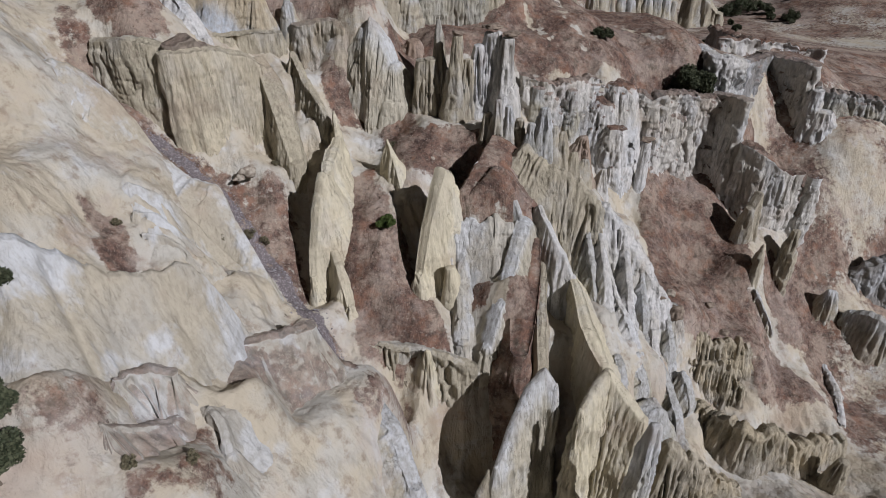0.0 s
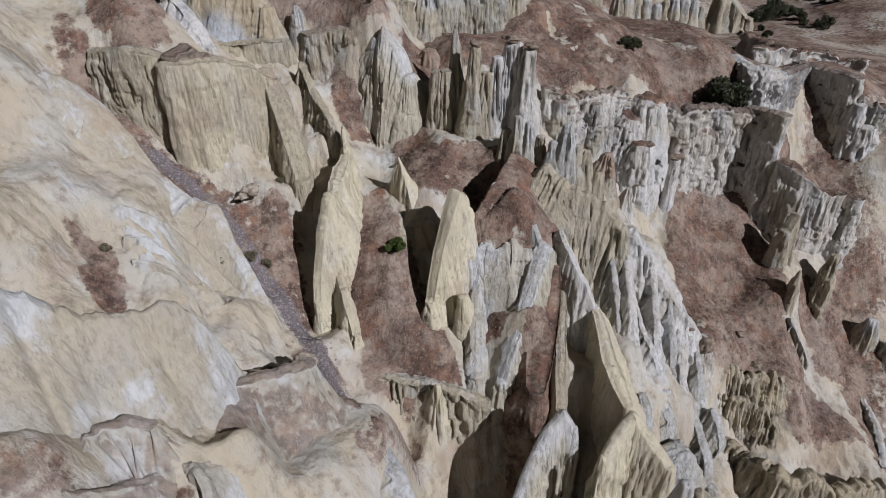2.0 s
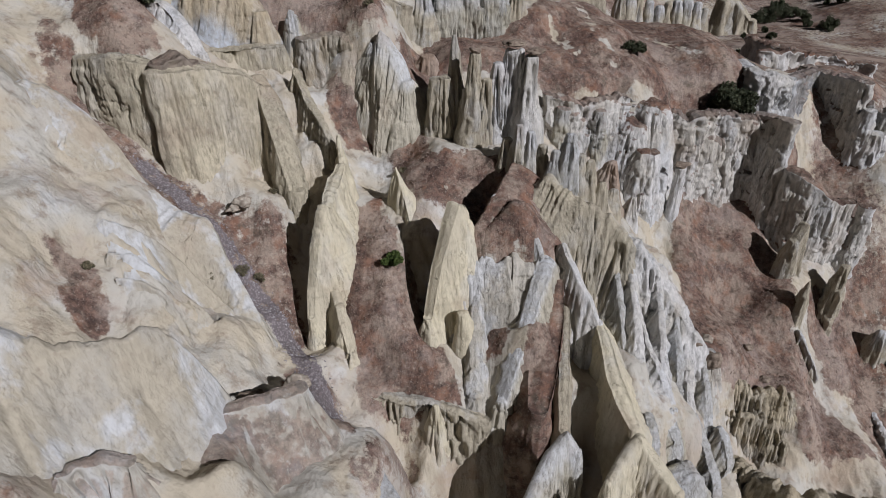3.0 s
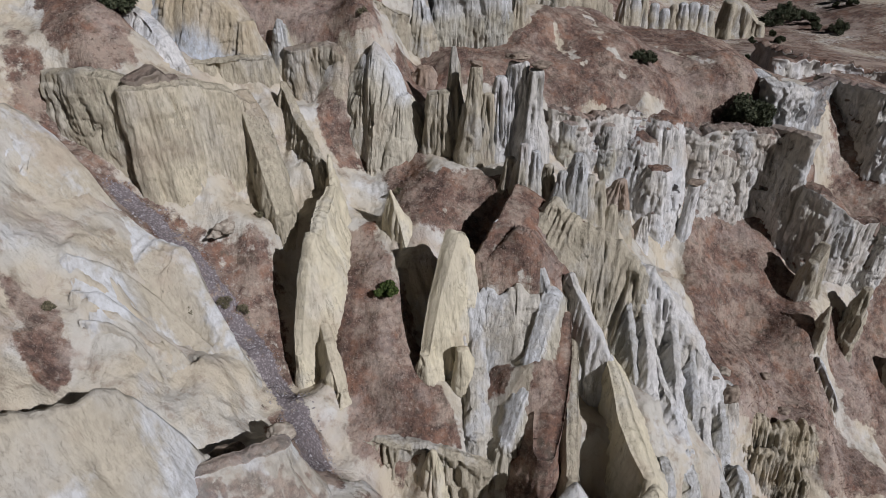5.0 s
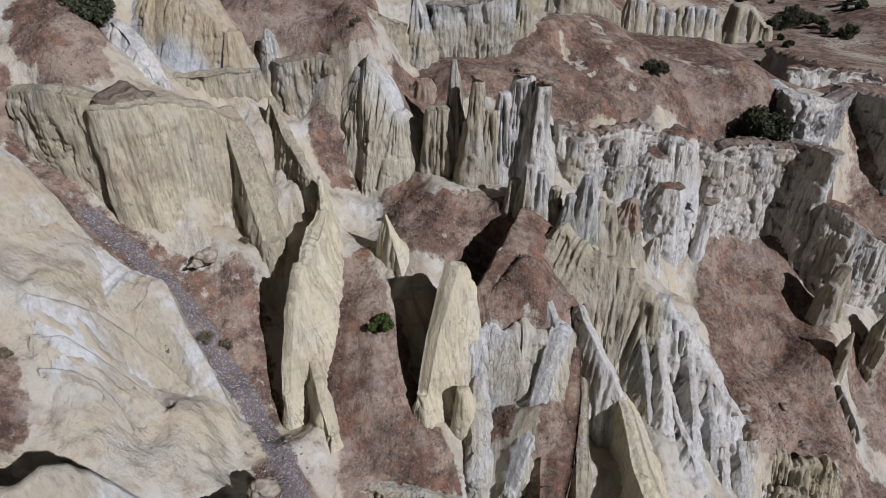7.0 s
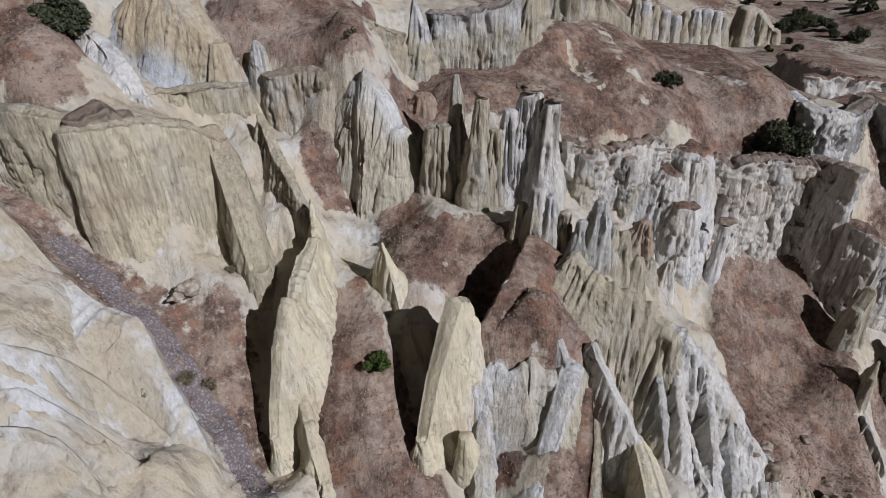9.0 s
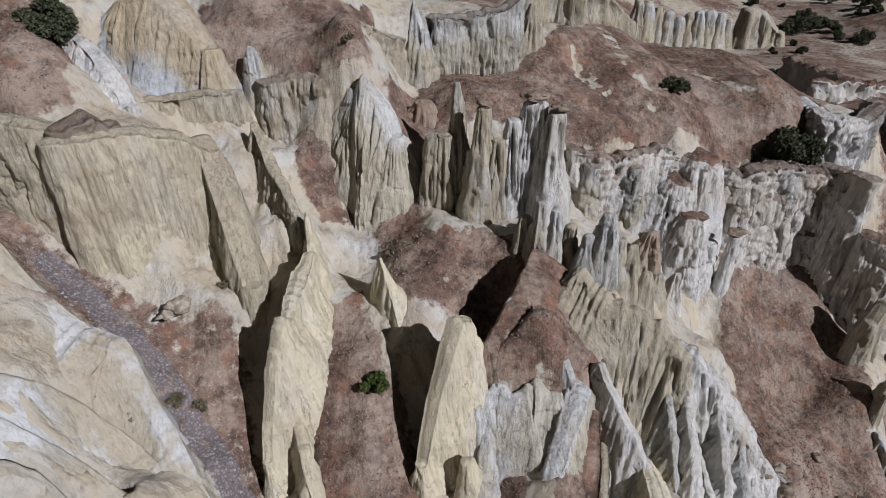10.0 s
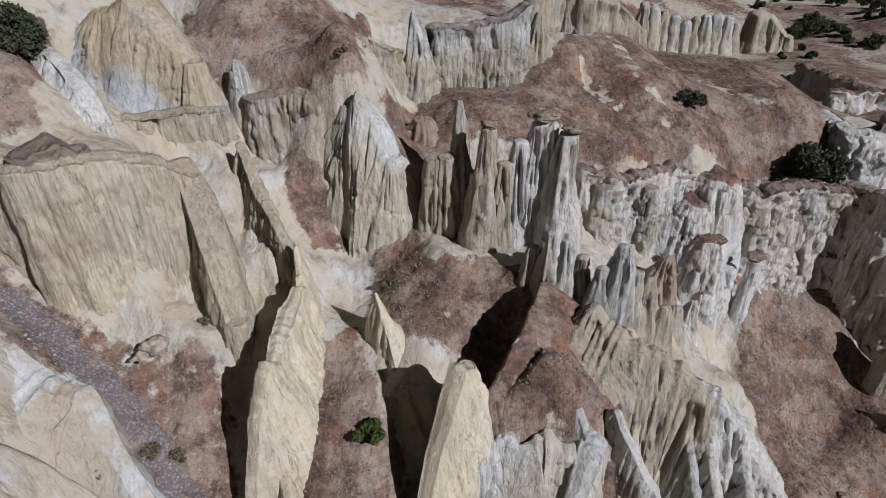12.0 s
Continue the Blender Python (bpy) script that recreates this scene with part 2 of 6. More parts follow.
def perlin(x, y, z):
    """Gradient noise in about -0.7 to 0.7 for arrays of points."""
    x, y, z = np.broadcast_arrays(np.asarray(x, float), np.asarray(y, float), np.asarray(z, float))
    xi, yi, zi = np.floor(x).astype(int), np.floor(y).astype(int), np.floor(z).astype(int)
    xf, yf, zf = x - xi, y - yi, z - zi
    u, v, w = (f * f * f * (f * (f * 6 - 15) + 10) for f in (xf, yf, zf))
    total = 0.0
    for dx in (0, 1):
        for dy in (0, 1):
            for dz in (0, 1):
                g = _grad[_perm[_perm[_perm[(xi + dx) & 255] + ((yi + dy) & 255)] + ((zi + dz) & 255)]]
                dot = g[..., 0] * (xf - dx) + g[..., 1] * (yf - dy) + g[..., 2] * (zf - dz)
                total = total + dot * (u if dx else 1 - u) * (v if dy else 1 - v) * (w if dz else 1 - w)
    return total


def fbm(x, y, z, octaves=3):
    total, size = 0.0, 1.0
    for k in range(octaves):
        total = total + size * perlin(x * 2 ** k + 31 * k, y * 2 ** k, z * 2 ** k)
        size *= 0.5
    return total


def smooth(a, b, v):
    t = np.clip((v - a) / (b - a), 0, 1)
    return t * t * (3 - 2 * t)


# ---- the lie of the land: blended slopes, each with a centre, a height, a fall in x and y and a reach ----
SLOPES = []


def slope(x, y, z, fall_x, fall_y, reach):
    SLOPES.append((x, y, z, fall_x, fall_y, reach))


slope(-1.5, 43.5, 12.11, -0.42, 0.06, 3)
slope(20, 63, 12.5, 0.03, 0.08, 2.1)
slope(-13.1, 67.4, 34.02, -0.03, 0.12, 2.7)
slope(16, 22, -9.19, 0.01, -0.03, 5.3)
slope(-25, 12, 25.91, -0.05, -0.09, 6.3)
slope(-25, 42.2, 25.33, -0.46, -0.04, 3.1)
slope(110, 250, 12.05, 0, 0, 35.4)
slope(-120, 200, 45.08, -0, 0, 40)
slope(21, 41.5, 6.07, -0, -0, 2.1)
slope(-6, 20, 9.7, 0.01, -0.06, 3.5)
slope(50, 155, 10.41, 0, -0, 12.6)
slope(0, 120, 29.13, -0, 0, 12.3)
slope(-80, 60, 45.67, -0.02, 0.01, 23.5)
slope(75, 70, -2.46, -0.04, -0, 10.4)
slope(52, 48, -10.39, 0.01, -0.13, 6.6)
slope(3, 58, 23.46, 0.18, 0.29, 2.6)
slope(46, 104, 18.51, -0, -0.03, 9)
slope(-13, 33.5, 14.23, 0.12, 0.32, 2.1)
slope(-13.3, 53, 20.35, 0.44, 0.17, 2.2)
slope(-40, 75, 39.52, -0.01, 0.01, 10.4)
slope(8.8, 79.3, 32.31, 0.01, 0.13, 3.8)
slope(6, 32, -8.5, -0.15, -0.3, 2.1)
slope(-27.5, 56.6, 34.66, -0.89, 0.62, 3.3)
slope(47, 74, 9.1, 0.46, 0.47, 6)
slope(33.9, 54.4, -0.24, -0.12, -0.01, 2.9)
slope(14.2, 53, 17.27, -0.22, -0.04, 2.6)
slope(0, 200, 22.17, 0, 0, 35)
slope(-2.3, 67.4, 28.61, 0.8, 0.32, 3.3)
slope(28, 90, 27.18, 0.04, 0.03, 8.2)
slope(-35, 30, 32.89, -0.03, -0, 6.2)
slope(4, 22, -4.2, -0, -0.02, 4.9)
slope(-19.2, 23.6, 25.01, -1.19, -0.3, 2.7)
slope(11.1, 42, 8.8, -0.32, -0.53, 2.7)
slope(-42, 45, 36.05, -0.03, -0.01, 7.8)
slope(-60, 100, 46.1, -0.01, 0.01, 22.3)
slope(-14.9, 43.1, 14.83, 0.1, -0.44, 2.3)
slope(120, 180, 17.22, 0, -0, 21.4)
slope(24, 53, 5.92, -0.01, -0.04, 4.2)
slope(0, 100, 31.89, -0, 0, 8.6)
slope(-20, 80, 37.89, -0, -0.01, 7.8)
slope(33.2, 70, 10.51, 0.22, 0.73, 4.4)
slope(13.3, 69.7, 26.95, 0.01, 0.02, 3)
slope(40, 42, -9.28, -0, -0, 4.6)
slope(-18.5, 59.5, 27.02, -0, 0.37, 2.5)
slope(-21.2, 34.4, 20.56, -0.12, 0.71, 2.4)
slope(95, 100, 8.03, -0, -0, 17.7)
slope(6.6, 50, 21.54, -1.02, 0.55, 2.2)
slope(-3.9, 51.1, 20.91, 0.48, 0.7, 2.5)
slope(-20.8, 49, 20.33, -0.16, 0.18, 2.3)
slope(16, 30, -8.2, -0.06, -0.2, 3.1)
slope(10, 62.5, 20.31, -0.1, 0, 2.9)
slope(60, 220, 13.94, 0, 0, 28)
slope(30, 38, -6.09, 0, 0, 3.1)
slope(-14, 12, 19.8, 0.01, -0.05, 5)
slope(-11.7, 25.1, 20.07, 0.85, -0.92, 2.1)
slope(-23, 68.5, 33.59, 0.16, -0.04, 3.4)
slope(-2, 84, 33, -0, 0, 5.9)
slope(76, 133, 12.72, -0, -0, 15.2)
slope(-6.2, 31.3, 13.5, 0.05, 0.05, 3)
slope(-9.8, 59, 21.97, -0.6, 0.19, 2.9)
slope(-0.5, 36.8, 1.94, -1.88, 2.41, 2.2)
slope(70, 92, 17.81, -0.01, -0.01, 9.4)
slope(2, 73.7, 28.91, -0.01, -0.01, 4.2)
slope(-20, 120, 40.64, -0, 0, 16)
slope(-6.6, 39.9, 10.1, 0.01, -0.4, 2.1)
slope(62, 60, -6.62, -0.2, 0.2, 8.1)
slope(33, 46, -4.99, -0.04, -0.01, 3.1)
slope(82, 179, 9.01, 0, -0, 16.7)
slope(16.3, 37.8, 7.29, -0.23, 0.54, 2.5)
slope(-4, 58, 21.84, 0.54, 0.18, 2.2)
slope(1, 29, -5.29, -0, 0, 2.1)
slope(9, 55.5, 19.4, -1.67, 0.93, 2.4)
slope(50, 60, -3.69, 0.29, 0.98, 5.4)
slope(5.5, 43.2, 14.17, 0.54, -0.84, 2.7)
slope(16, 59, 14.59, -0.12, -0.07, 2.5)
slope(5.5, 37.6, 0.61, -0.87, 3.69, 2.4)
slope(10, 95, 31, -0, 0, 6.8)
slope(0, 62.5, 26.41, 0.04, -0.02, 2.7)
slope(27, 66, 10.42, -1.18, 0.7, 3.4)
slope(-4.3, 75.1, 29.09, 0.01, 0.03, 4.2)
slope(1.2, 52, 19.6, -0.35, 0.31, 2.6)
slope(-18, 30.3, 18.52, 0.06, -0.35, 2.1)
slope(54.2, 91.7, 22.1, -0.12, -0.1, 8)
slope(-14, 19.7, 19.82, 0.4, -1.12, 2.4)
slope(19.2, 73.6, 27.48, -0.29, -0.01, 3)
slope(-28.8, 37.5, 28.34, -0.01, 0, 3.6)
slope(11, 33, -8.5, 0.38, -0.4, 2.3)
slope(-25.5, 62.5, 31.53, -0.04, 0.03, 3)
slope(-8.3, 48.5, 18.02, 0.21, -0.09, 2.7)
slope(-7.4, 67, 34.81, -0.96, 0.22, 2.7)
slope(-30.6, 51.1, 26.9, -0.67, -0.39, 3.5)
slope(40, 120, 12.76, 0, -0, 13.1)
slope(42, 66, 6.21, -0.2, -0.62, 4.3)
slope(26, 43, -1.09, 0.03, 0.02, 2.4)
slope(-14.5, 62.5, 26.47, -0.14, -0.15, 2.5)
slope(-8.1, 54.3, 19.9, -0.14, -0.08, 2.8)
slope(-20.6, 44.1, 20.33, -0.87, -0.11, 2.7)
slope(-13, 48, 15.8, -0.12, 0.54, 2.5)
slope(62, 110, 15.71, -0, -0, 10.4)
slope(60, 80, 16.61, -0.1, -0.06, 7.9)
slope(42, 49.6, -5.72, 0.01, -0.04, 4.4)
slope(-24, 30, 23.23, -0.16, -0.1, 2.6)
slope(20.1, 57, 12.94, 0.13, -0.26, 2.8)
slope(5, 62, 27.31, 0.03, -0.1, 2.7)
slope(-18, 40, 16.76, -0.38, -0.98, 2.4)
slope(13.1, 85.4, 31.4, -0, 0, 4.7)
slope(40, 80, 20.82, 0.64, 0.59, 5.7)
slope(-22, 57, 30.91, -0.22, -0.31, 2.9)
slope(14, 64, 17.14, -0.01, 0.04, 2.6)
slope(-33.6, 56.6, 34.32, 0.06, 0.21, 4.1)
slope(-6.7, 44.1, 15.58, 0.47, 0.55, 2.6)
slope(11.4, 37.2, 0.6, 1.67, 1.24, 2.6)
slope(150, 200, 7.56, 0, 0, 31.4)
slope(37.4, 61, 5.73, 0.23, -0.25, 3.5)
slope(20, 36, -4.89, 0.71, 0.55, 2.8)
slope(-18.6, 64, 29.56, -0.11, 0.31, 2.3)
slope(11, 74.2, 28.25, 0.1, -0.07, 3.2)
slope(15, 43.2, 10.44, 0, -0.14, 2.4)
slope(2, 48, 19.46, 1.14, -1.68, 2.4)
slope(30.8, 76.8, 27.42, 0.17, 0.62, 5.2)
slope(-16.1, 36.4, 17.14, 0.26, 0.06, 2.1)
slope(-10.5, 64.3, 32.96, 1.44, 1.62, 2.3)
slope(90, 150, 9.72, -0, -0, 16.4)
slope(-17, 52.2, 21.05, -0.3, -0.26, 2.3)
slope(-16.8, 48.2, 18.74, 0.56, 1.35, 2.2)
slope(16.3, 78.2, 30, 0, -0.04, 3.6)
slope(2, 39.5, 7.58, -0.59, 0.88, 2.3)
slope(13, 57, 20.19, 0.21, -0.92, 2.2)
slope(-9, 22, 14.8, -0.65, 0.04, 2.4)
slope(-9, 27.5, 14.2, 0.35, 0.03, 2.5)
slope(60, 172, 7.8, 0, -0, 13.8)
slope(-24, 50.3, 23.14, -0.02, 0.38, 3.1)
slope(-2.9, 54.5, 22.09, 0.1, 0.43, 2.1)
slope(22.5, 66.5, 12.96, 0.02, -0.01, 2.4)
slope(24, 40, -2.44, -0, -0, 2.3)
slope(36, 150, 10.11, 0, -0, 14.2)
slope(42.9, 58.5, -2.03, -0.04, 0.04, 3.8)
slope(30, 42, -6.99, -0.02, 0.06, 2.4)
slope(18, 66, 14.69, -0, 0.01, 2.2)
slope(-14.5, 56, 23.71, 0.38, 0.09, 2.4)
slope(23, 61, 7.57, 0.01, 0.01, 2.6)
slope(4, 34.5, -5.17, -0.22, -0.59, 1.9)
slope(-23.7, 36.3, 22.9, -0.07, -0.02, 2.6)
slope(12, 30, -9.5, 0.03, -0.04, 2.5)
slope(-11.8, 42.5, 10.42, 0.32, -0.43, 2.6)
slope(-22, 63, 29.61, -0.02, 0.11, 2.2)
slope(10, 52.6, 21.39, 0.13, -0.06, 2.1)
slope(-18.3, 19.9, 25.9, 0.52, -0.95, 2.4)
slope(18, 42, 7.68, -0.07, -0.06, 2)
slope(-1, 58.5, 23.28, -0.17, -0.24, 2.1)
slope(-3.5, 37.2, 2.57, 1.68, 1.84, 2)
slope(-13.1, 36.9, 12.75, -0.53, -0.55, 2.2)
slope(-15, 30.5, 16.5, 0.19, -0.31, 2.3)
slope(19.1, 69.6, 26.31, -0.02, 0.01, 2.3)
slope(-0.5, 31.5, -4.54, 0.03, 0.12, 2.2)
slope(-7, 37, 9.34, 0.11, 0.12, 2.2)
slope(-21, 29.5, 20.51, -0.12, -0.47, 2)
slope(34.5, 49.7, 1.33, -0.02, -0.02, 3)
slope(5.7, 47.3, 22.92, -0.97, 0.26, 2)
slope(-14.5, 22.7, 21.32, -0.51, 0.54, 2.1)
slope(31.9, 57.7, 2.54, 0.06, -0.25, 3.4)
slope(3, 31, -7.6, -0.02, 0.02, 1.7)


def land(x, y):
    """Height of the ground without its small bumps."""
    x, y = np.asarray(x, float), np.asarray(y, float)
    top, under = np.zeros_like(x), np.zeros_like(x)
    for cx, cy, cz, gx, gy, r in SLOPES:
        dx, dy = x - cx, y - cy
        q = (dx * dx + dy * dy) / (r * r)
        w = 1 / (1 + q) ** 2.5
        k = 1 / (1 + q / 6)
        top += w * (cz + (gx * dx + gy * dy) * k)
        under += w
    return top / under


# open cracks across the smooth hillside, and hollows behind the crests of ledges: shift, half width, depth, line
CRACKS = [
    [(-23.6, 39.3), (-22.2, 40.0), (-21.4, 40.9), (-20.6, 41.4), (-19.5, 41.6), (-18.4, 41.6), (-17.2, 40.9)],
    [(-22.8, 37.6), (-21.3, 38.0), (-20.3, 38.2), (-19.5, 38.4), (-18.6, 38.4), (-17.6, 38.0)],
    [(-21.8, 36.1), (-20.4, 36.4), (-19.4, 36.5), (-18.5, 36.3)],
]
HOLLOWS = [(0.1, 0.5, 0.55, 1.4, line) for line in CRACKS] + [
    (-0.5, 0.8, 1.0, 1.7, [(-15.59, 27.2), (-13.34, 29.4), (-11.42, 30.8), (-9.54, 32.0)]),
    (-0.6, 0.9, 1.4, 1.6, [(-21.08, 22.5), (-19.66, 23.8), (-17.95, 25.4), (-16.5, 26.8), (-14.99, 28.6), (-14.12, 29.8)]),
]


def ground_height(x, y):
    x, y = np.asarray(x, float), np.asarray(y, float)
    h = land(x, y)
    steep = np.hypot(land(x + 0.6, y) - h, land(x, y + 0.6) - h) / 0.6
    b = bareness(x, y)
    rough = 0.30 * fbm(x * 0.35, y * 0.35, 3.1, 4) + 0.10 * fbm(x * 1.7, y * 1.7, 9.0, 2)
    rough = rough + (1 - b) * (0.20 * perlin(x * 0.9, y * 0.9, 5.5) + 0.09 * perlin(x * 2.3, y * 2.3, 8.5)) * smooth(200, 90, y)
    wx, wy = x + 0.7 * perlin(x * 0.4, y * 0.4, 1.0), y + 0.7 * perlin(x * 0.4, y * 0.4, 6.0)
    for dx, dy, width, depth, line in HOLLOWS:
        h = h - depth * near_line(x, y, [(cx + dx, cy + dy) for cx, cy in line], width)
    rib = np.abs(perlin(wx * 0.55, wy * 0.35, 2.0)) + 0.5 * np.abs(perlin(wx * 1.2, wy * 0.8, 7.0)) + 0.28 * np.abs(perlin(wx * 2.6, wy * 1.9, 4.0)) + 0.13 * np.abs(perlin(wx * 5.5, wy * 4.2, 11.0))
    return h + rough - rib * b * np.clip(0.25 + 1.0 * (steep - 0.3), 0.2, 1.6) * smooth(2500, 60, np.hypot(x, y - 45))


TURF = []


def turf(cover, *corners):
    TURF.append((cover, np.array(corners)))


# patches of dry grass on the plan: how full the cover is, and the corners
turf(1, (33.2, 72.1), (38.5, 75.4), (42.9, 76.5), (43.7, 72.1), (36.1, 68.0))
turf(1, (-9.4, 50.6), (-7.3, 52.2), (-4.6, 47.2), (-2.7, 44.2), (-1.3, 41.8), (0.4, 39.6), (-6.8, 38.1), (-7.8, 41.7), (-9.2, 44.4), (-9.3, 46.3))
turf(1, (-6.6, 59.4), (-5.7, 60.4), (-3.8, 59.9), (-2.3, 55.8), (-0.4, 55.7), (1.9, 56.1), (4.3, 55.1), (4.9, 54.0), (3.4, 53.4), (1.5, 52.2), (-1.2, 50.9), (-3.3, 51.3), (-4.3, 52.6), (-5.9, 57.3))
turf(1, (4.5, 55.4), (8.6, 56.8), (10.8, 56.4), (9.3, 48.5), (7.6, 46.5), (4.0, 45.7), (0.6, 46.3), (0.4, 51.3), (1.5, 53.5), (3.4, 54.5))
turf(1, (7.2, 45.5), (8.8, 46.3), (10.1, 45.9), (8.6, 41.9), (7.8, 39.8), (4.8, 39.4), (5.4, 40.5), (6.6, 41.9))
turf(0.68, (-21.5, 47.7), (-18.8, 49.1), (-15.1, 50.3), (-13.8, 46.3), (-12.3, 43.2), (-13.3, 41.3), (-16.8, 43.0), (-18.5, 44.0))
turf(1, (-12.5, 38.4), (-9.4, 38.0), (-7.0, 32.6), (-9.8, 31.8), (-12.0, 35.9))
turf(0.68, (-34.9, 56.4), (-31.7, 54.8), (-30.2, 52.3), (-26.2, 50.6), (-22.2, 49.6), (-20.1, 49.3), (-21.1, 46.7), (-23.8, 45.8), (-27.4, 48.2), (-31.9, 51.5), (-32.9, 51.3))
turf(1, (25.0, 67.5), (31.2, 71.0), (35.0, 69.4), (38.0, 64.0), (38.1, 61.2), (36.8, 56.9), (39.4, 54.0), (44.0, 47.6), (35.4, 45.9), (34.5, 49.7), (26.3, 48.1), (24.1, 49.5), (23.6, 56.0), (24.4, 61.2))
turf(1, (41.2, 61.7), (45.7, 62.5), (50.2, 59.1), (48.7, 54.3), (42.2, 54.6), (40.6, 58.6))
turf(1, (-21.9, 71.0), (-13.6, 70.4), (-9.2, 78.4), (-7.6, 63.8), (-12.9, 65.4), (-19.7, 66.2))
turf(1, (-5.8, 65.1), (-0.9, 74.6), (5.1, 75.6), (8.1, 78.1), (12.8, 84.9), (39.8, 166.6), (59.3, 138.1), (39.4, 84.4), (32.8, 74.6), (26.9, 73.5), (16.3, 68.8), (9.5, 67.4), (7.6, 69.3), (4.6, 65.9), (0.9, 65.6), (-1.7, 63.5), (-4.9, 62.8))
turf(1, (-34.0, 60.5), (-28.9, 64.5), (-25.9, 56.1), (-26.8, 54.7), (-29.6, 54.7), (-31.8, 56.4))
turf(1, (-12.9, 62.7), (-10.3, 61.6), (-8.7, 59.6), (-10.6, 59.0), (-12.1, 60.4))
turf(1, (2.9, 44.2), (4.0, 44.4), (3.7, 41.9), (2.9, 42.3))
turf(1, (-25.2, 36.6), (-23.8, 36.4), (-22.5, 35.4), (-21.8, 33.7), (-22.1, 32.5), (-23.3, 33.2))
turf(0.6, (-6.2, 29.4), (-3.3, 37.8), (-2.8, 33.2), (-5.3, 28.0))
turf(0.6, (-15.1, 29.4), (-13.2, 34.0), (-10.1, 33.3), (-10.7, 30.2), (-11.8, 23.8))
turf(0.6, (-16.9, 22.3), (-14.9, 23.5), (-14.8, 22.6), (-16.5, 21.4))
turf(0.6, (-14.5, 21.4), (-12.6, 22.0), (-12.3, 20.6), (-14.0, 20.0))
turf(0.6, (-14.9, 17.3), (-12.6, 18.6), (-11.6, 20.1), (-11.1, 17.9), (-14.4, 16.3))
turf(0.6, (-18.8, 17.9), (-16.6, 19.8), (-16.1, 19.1), (-17.3, 16.9))
turf(1, (-20.8, 71.3), (-12.4, 74.9), (-9.2, 76.7), (-13.3, 65.8), (-18.5, 66.7))
turf(1, (29.2, 91.0), (82.2, 142.9), (48.2, 91.1), (30.2, 77.8), (27.1, 85.2))


def inside(x, y, c):
    """Distance to the edge of a patch on the plan, above 0 inside it."""
    best, odd = np.full_like(x, 1e9), np.zeros(x.shape, bool)
    for (ax, ay), (bx, by) in zip(c, np.roll(c, -1, axis=0)):
        ex, ey = bx - ax, by - ay
        k = np.clip(((x - ax) * ex + (y - ay) * ey) / (ex * ex + ey * ey + 1e-9), 0, 1)
        best = np.minimum(best, np.hypot(x - ax - k * ex, y - ay - k * ey))
        if abs(ey) > 1e-9:
            odd ^= ((ay > y) != (by > y)) & (x < ax + (y - ay) / ey * ex)
    return np.where(odd, best, -best)


def bareness(x, y):
    x, y = np.asarray(x, float), np.asarray(y, float)
    far = np.maximum(smooth(84, 92, y), smooth(43, 47, x))
    t = far * np.clip(0.72 + 1.3 * fbm(x * 0.06, y * 0.06, 5.0, 4), 0, 1)
    wobble = 0.25 + 0.9 * fbm(x * 0.7, y * 0.7, 8.0, 4)
    for cover, c in TURF:
        t = np.maximum(t, cover * smooth(-0.9, 0.7, inside(x, y, c) + wobble))
    pale = near_line(x, y, [(14.2, 84), (15.4, 77), (17.0, 72)], 1.0)
    pale = np.maximum(pale, near_line(x, y, [(10.5, 77), (12.5, 73)], 1.3))
    pale = np.maximum(pale, near_line(x, y, [(24, 84), (28, 78)], 0.9))
    t = np.maximum(t - 0.9 * pale * smooth(-0.25, 0.3, fbm(x * 0.8, y * 0.8, 2.0, 3)), 0)
    return 1 - t


def near_line(x, y, points, width):
    """1 on a broken line on the plan, 0 from its width on."""
    best = np.full_like(x, 1e9)
    for (ax, ay), (bx, by) in zip(points, points[1:]):
        ex, ey = bx - ax, by - ay
        k = np.clip(((x - ax) * ex + (y - ay) * ey) / (ex * ex + ey * ey), 0, 1)
        best = np.minimum(best, np.hypot(x - ax - k * ex, y - ay - k * ey))
    return smooth(width, width * 0.4, best)


GULLY = [(-25.5, 49.2), (-21, 47.2), (-18, 45.4), (-15.2, 43.2), (-12.6, 40.8), (-10.6, 38.0), (-8.6, 34.5)]
TRACK = [(70, 128), (84, 133), (100, 131), (125, 138), (160, 150)]


def axis_steps(fine_from, fine_to, step, out_from, out_to):
    core = list(np.arange(fine_from, fine_to + step, step))
    lo, hi, s = [], [], step
    v = fine_from
    while v > out_from:
        s *= 1.12
        v -= s
        lo.append(v)
    s, v = step, core[-1]
    while v < out_to:
        s *= 1.06 if v < 260 else 1.2
        v += s
        hi.append(v)
    return np.array(lo[::-1] + core + hi)


def mesh_from(name, verts, faces, material, attributes=(), smooth_faces=True):
    me = bpy.data.meshes.new(name)
    verts, faces = np.asarray(verts, np.float32), np.asarray(faces, np.int32)
    n = faces.shape[1]
    me.vertices.add(len(verts))
    me.vertices.foreach_set("co", verts.ravel())
    me.loops.add(faces.size)
    me.loops.foreach_set("vertex_index", faces.ravel())
    me.polygons.add(len(faces))
    me.polygons.foreach_set("loop_start", np.arange(0, faces.size, n, dtype=np.int32))
    me.polygons.foreach_set("use_smooth", np.full(len(faces), smooth_faces))
    for key, values in attributes:
        a = me.attributes.new(key, "FLOAT", "POINT")
        a.data.foreach_set("value", np.asarray(values, np.float32).ravel())
    me.materials.append(material)
    me.update()
    me.validate()
    return me


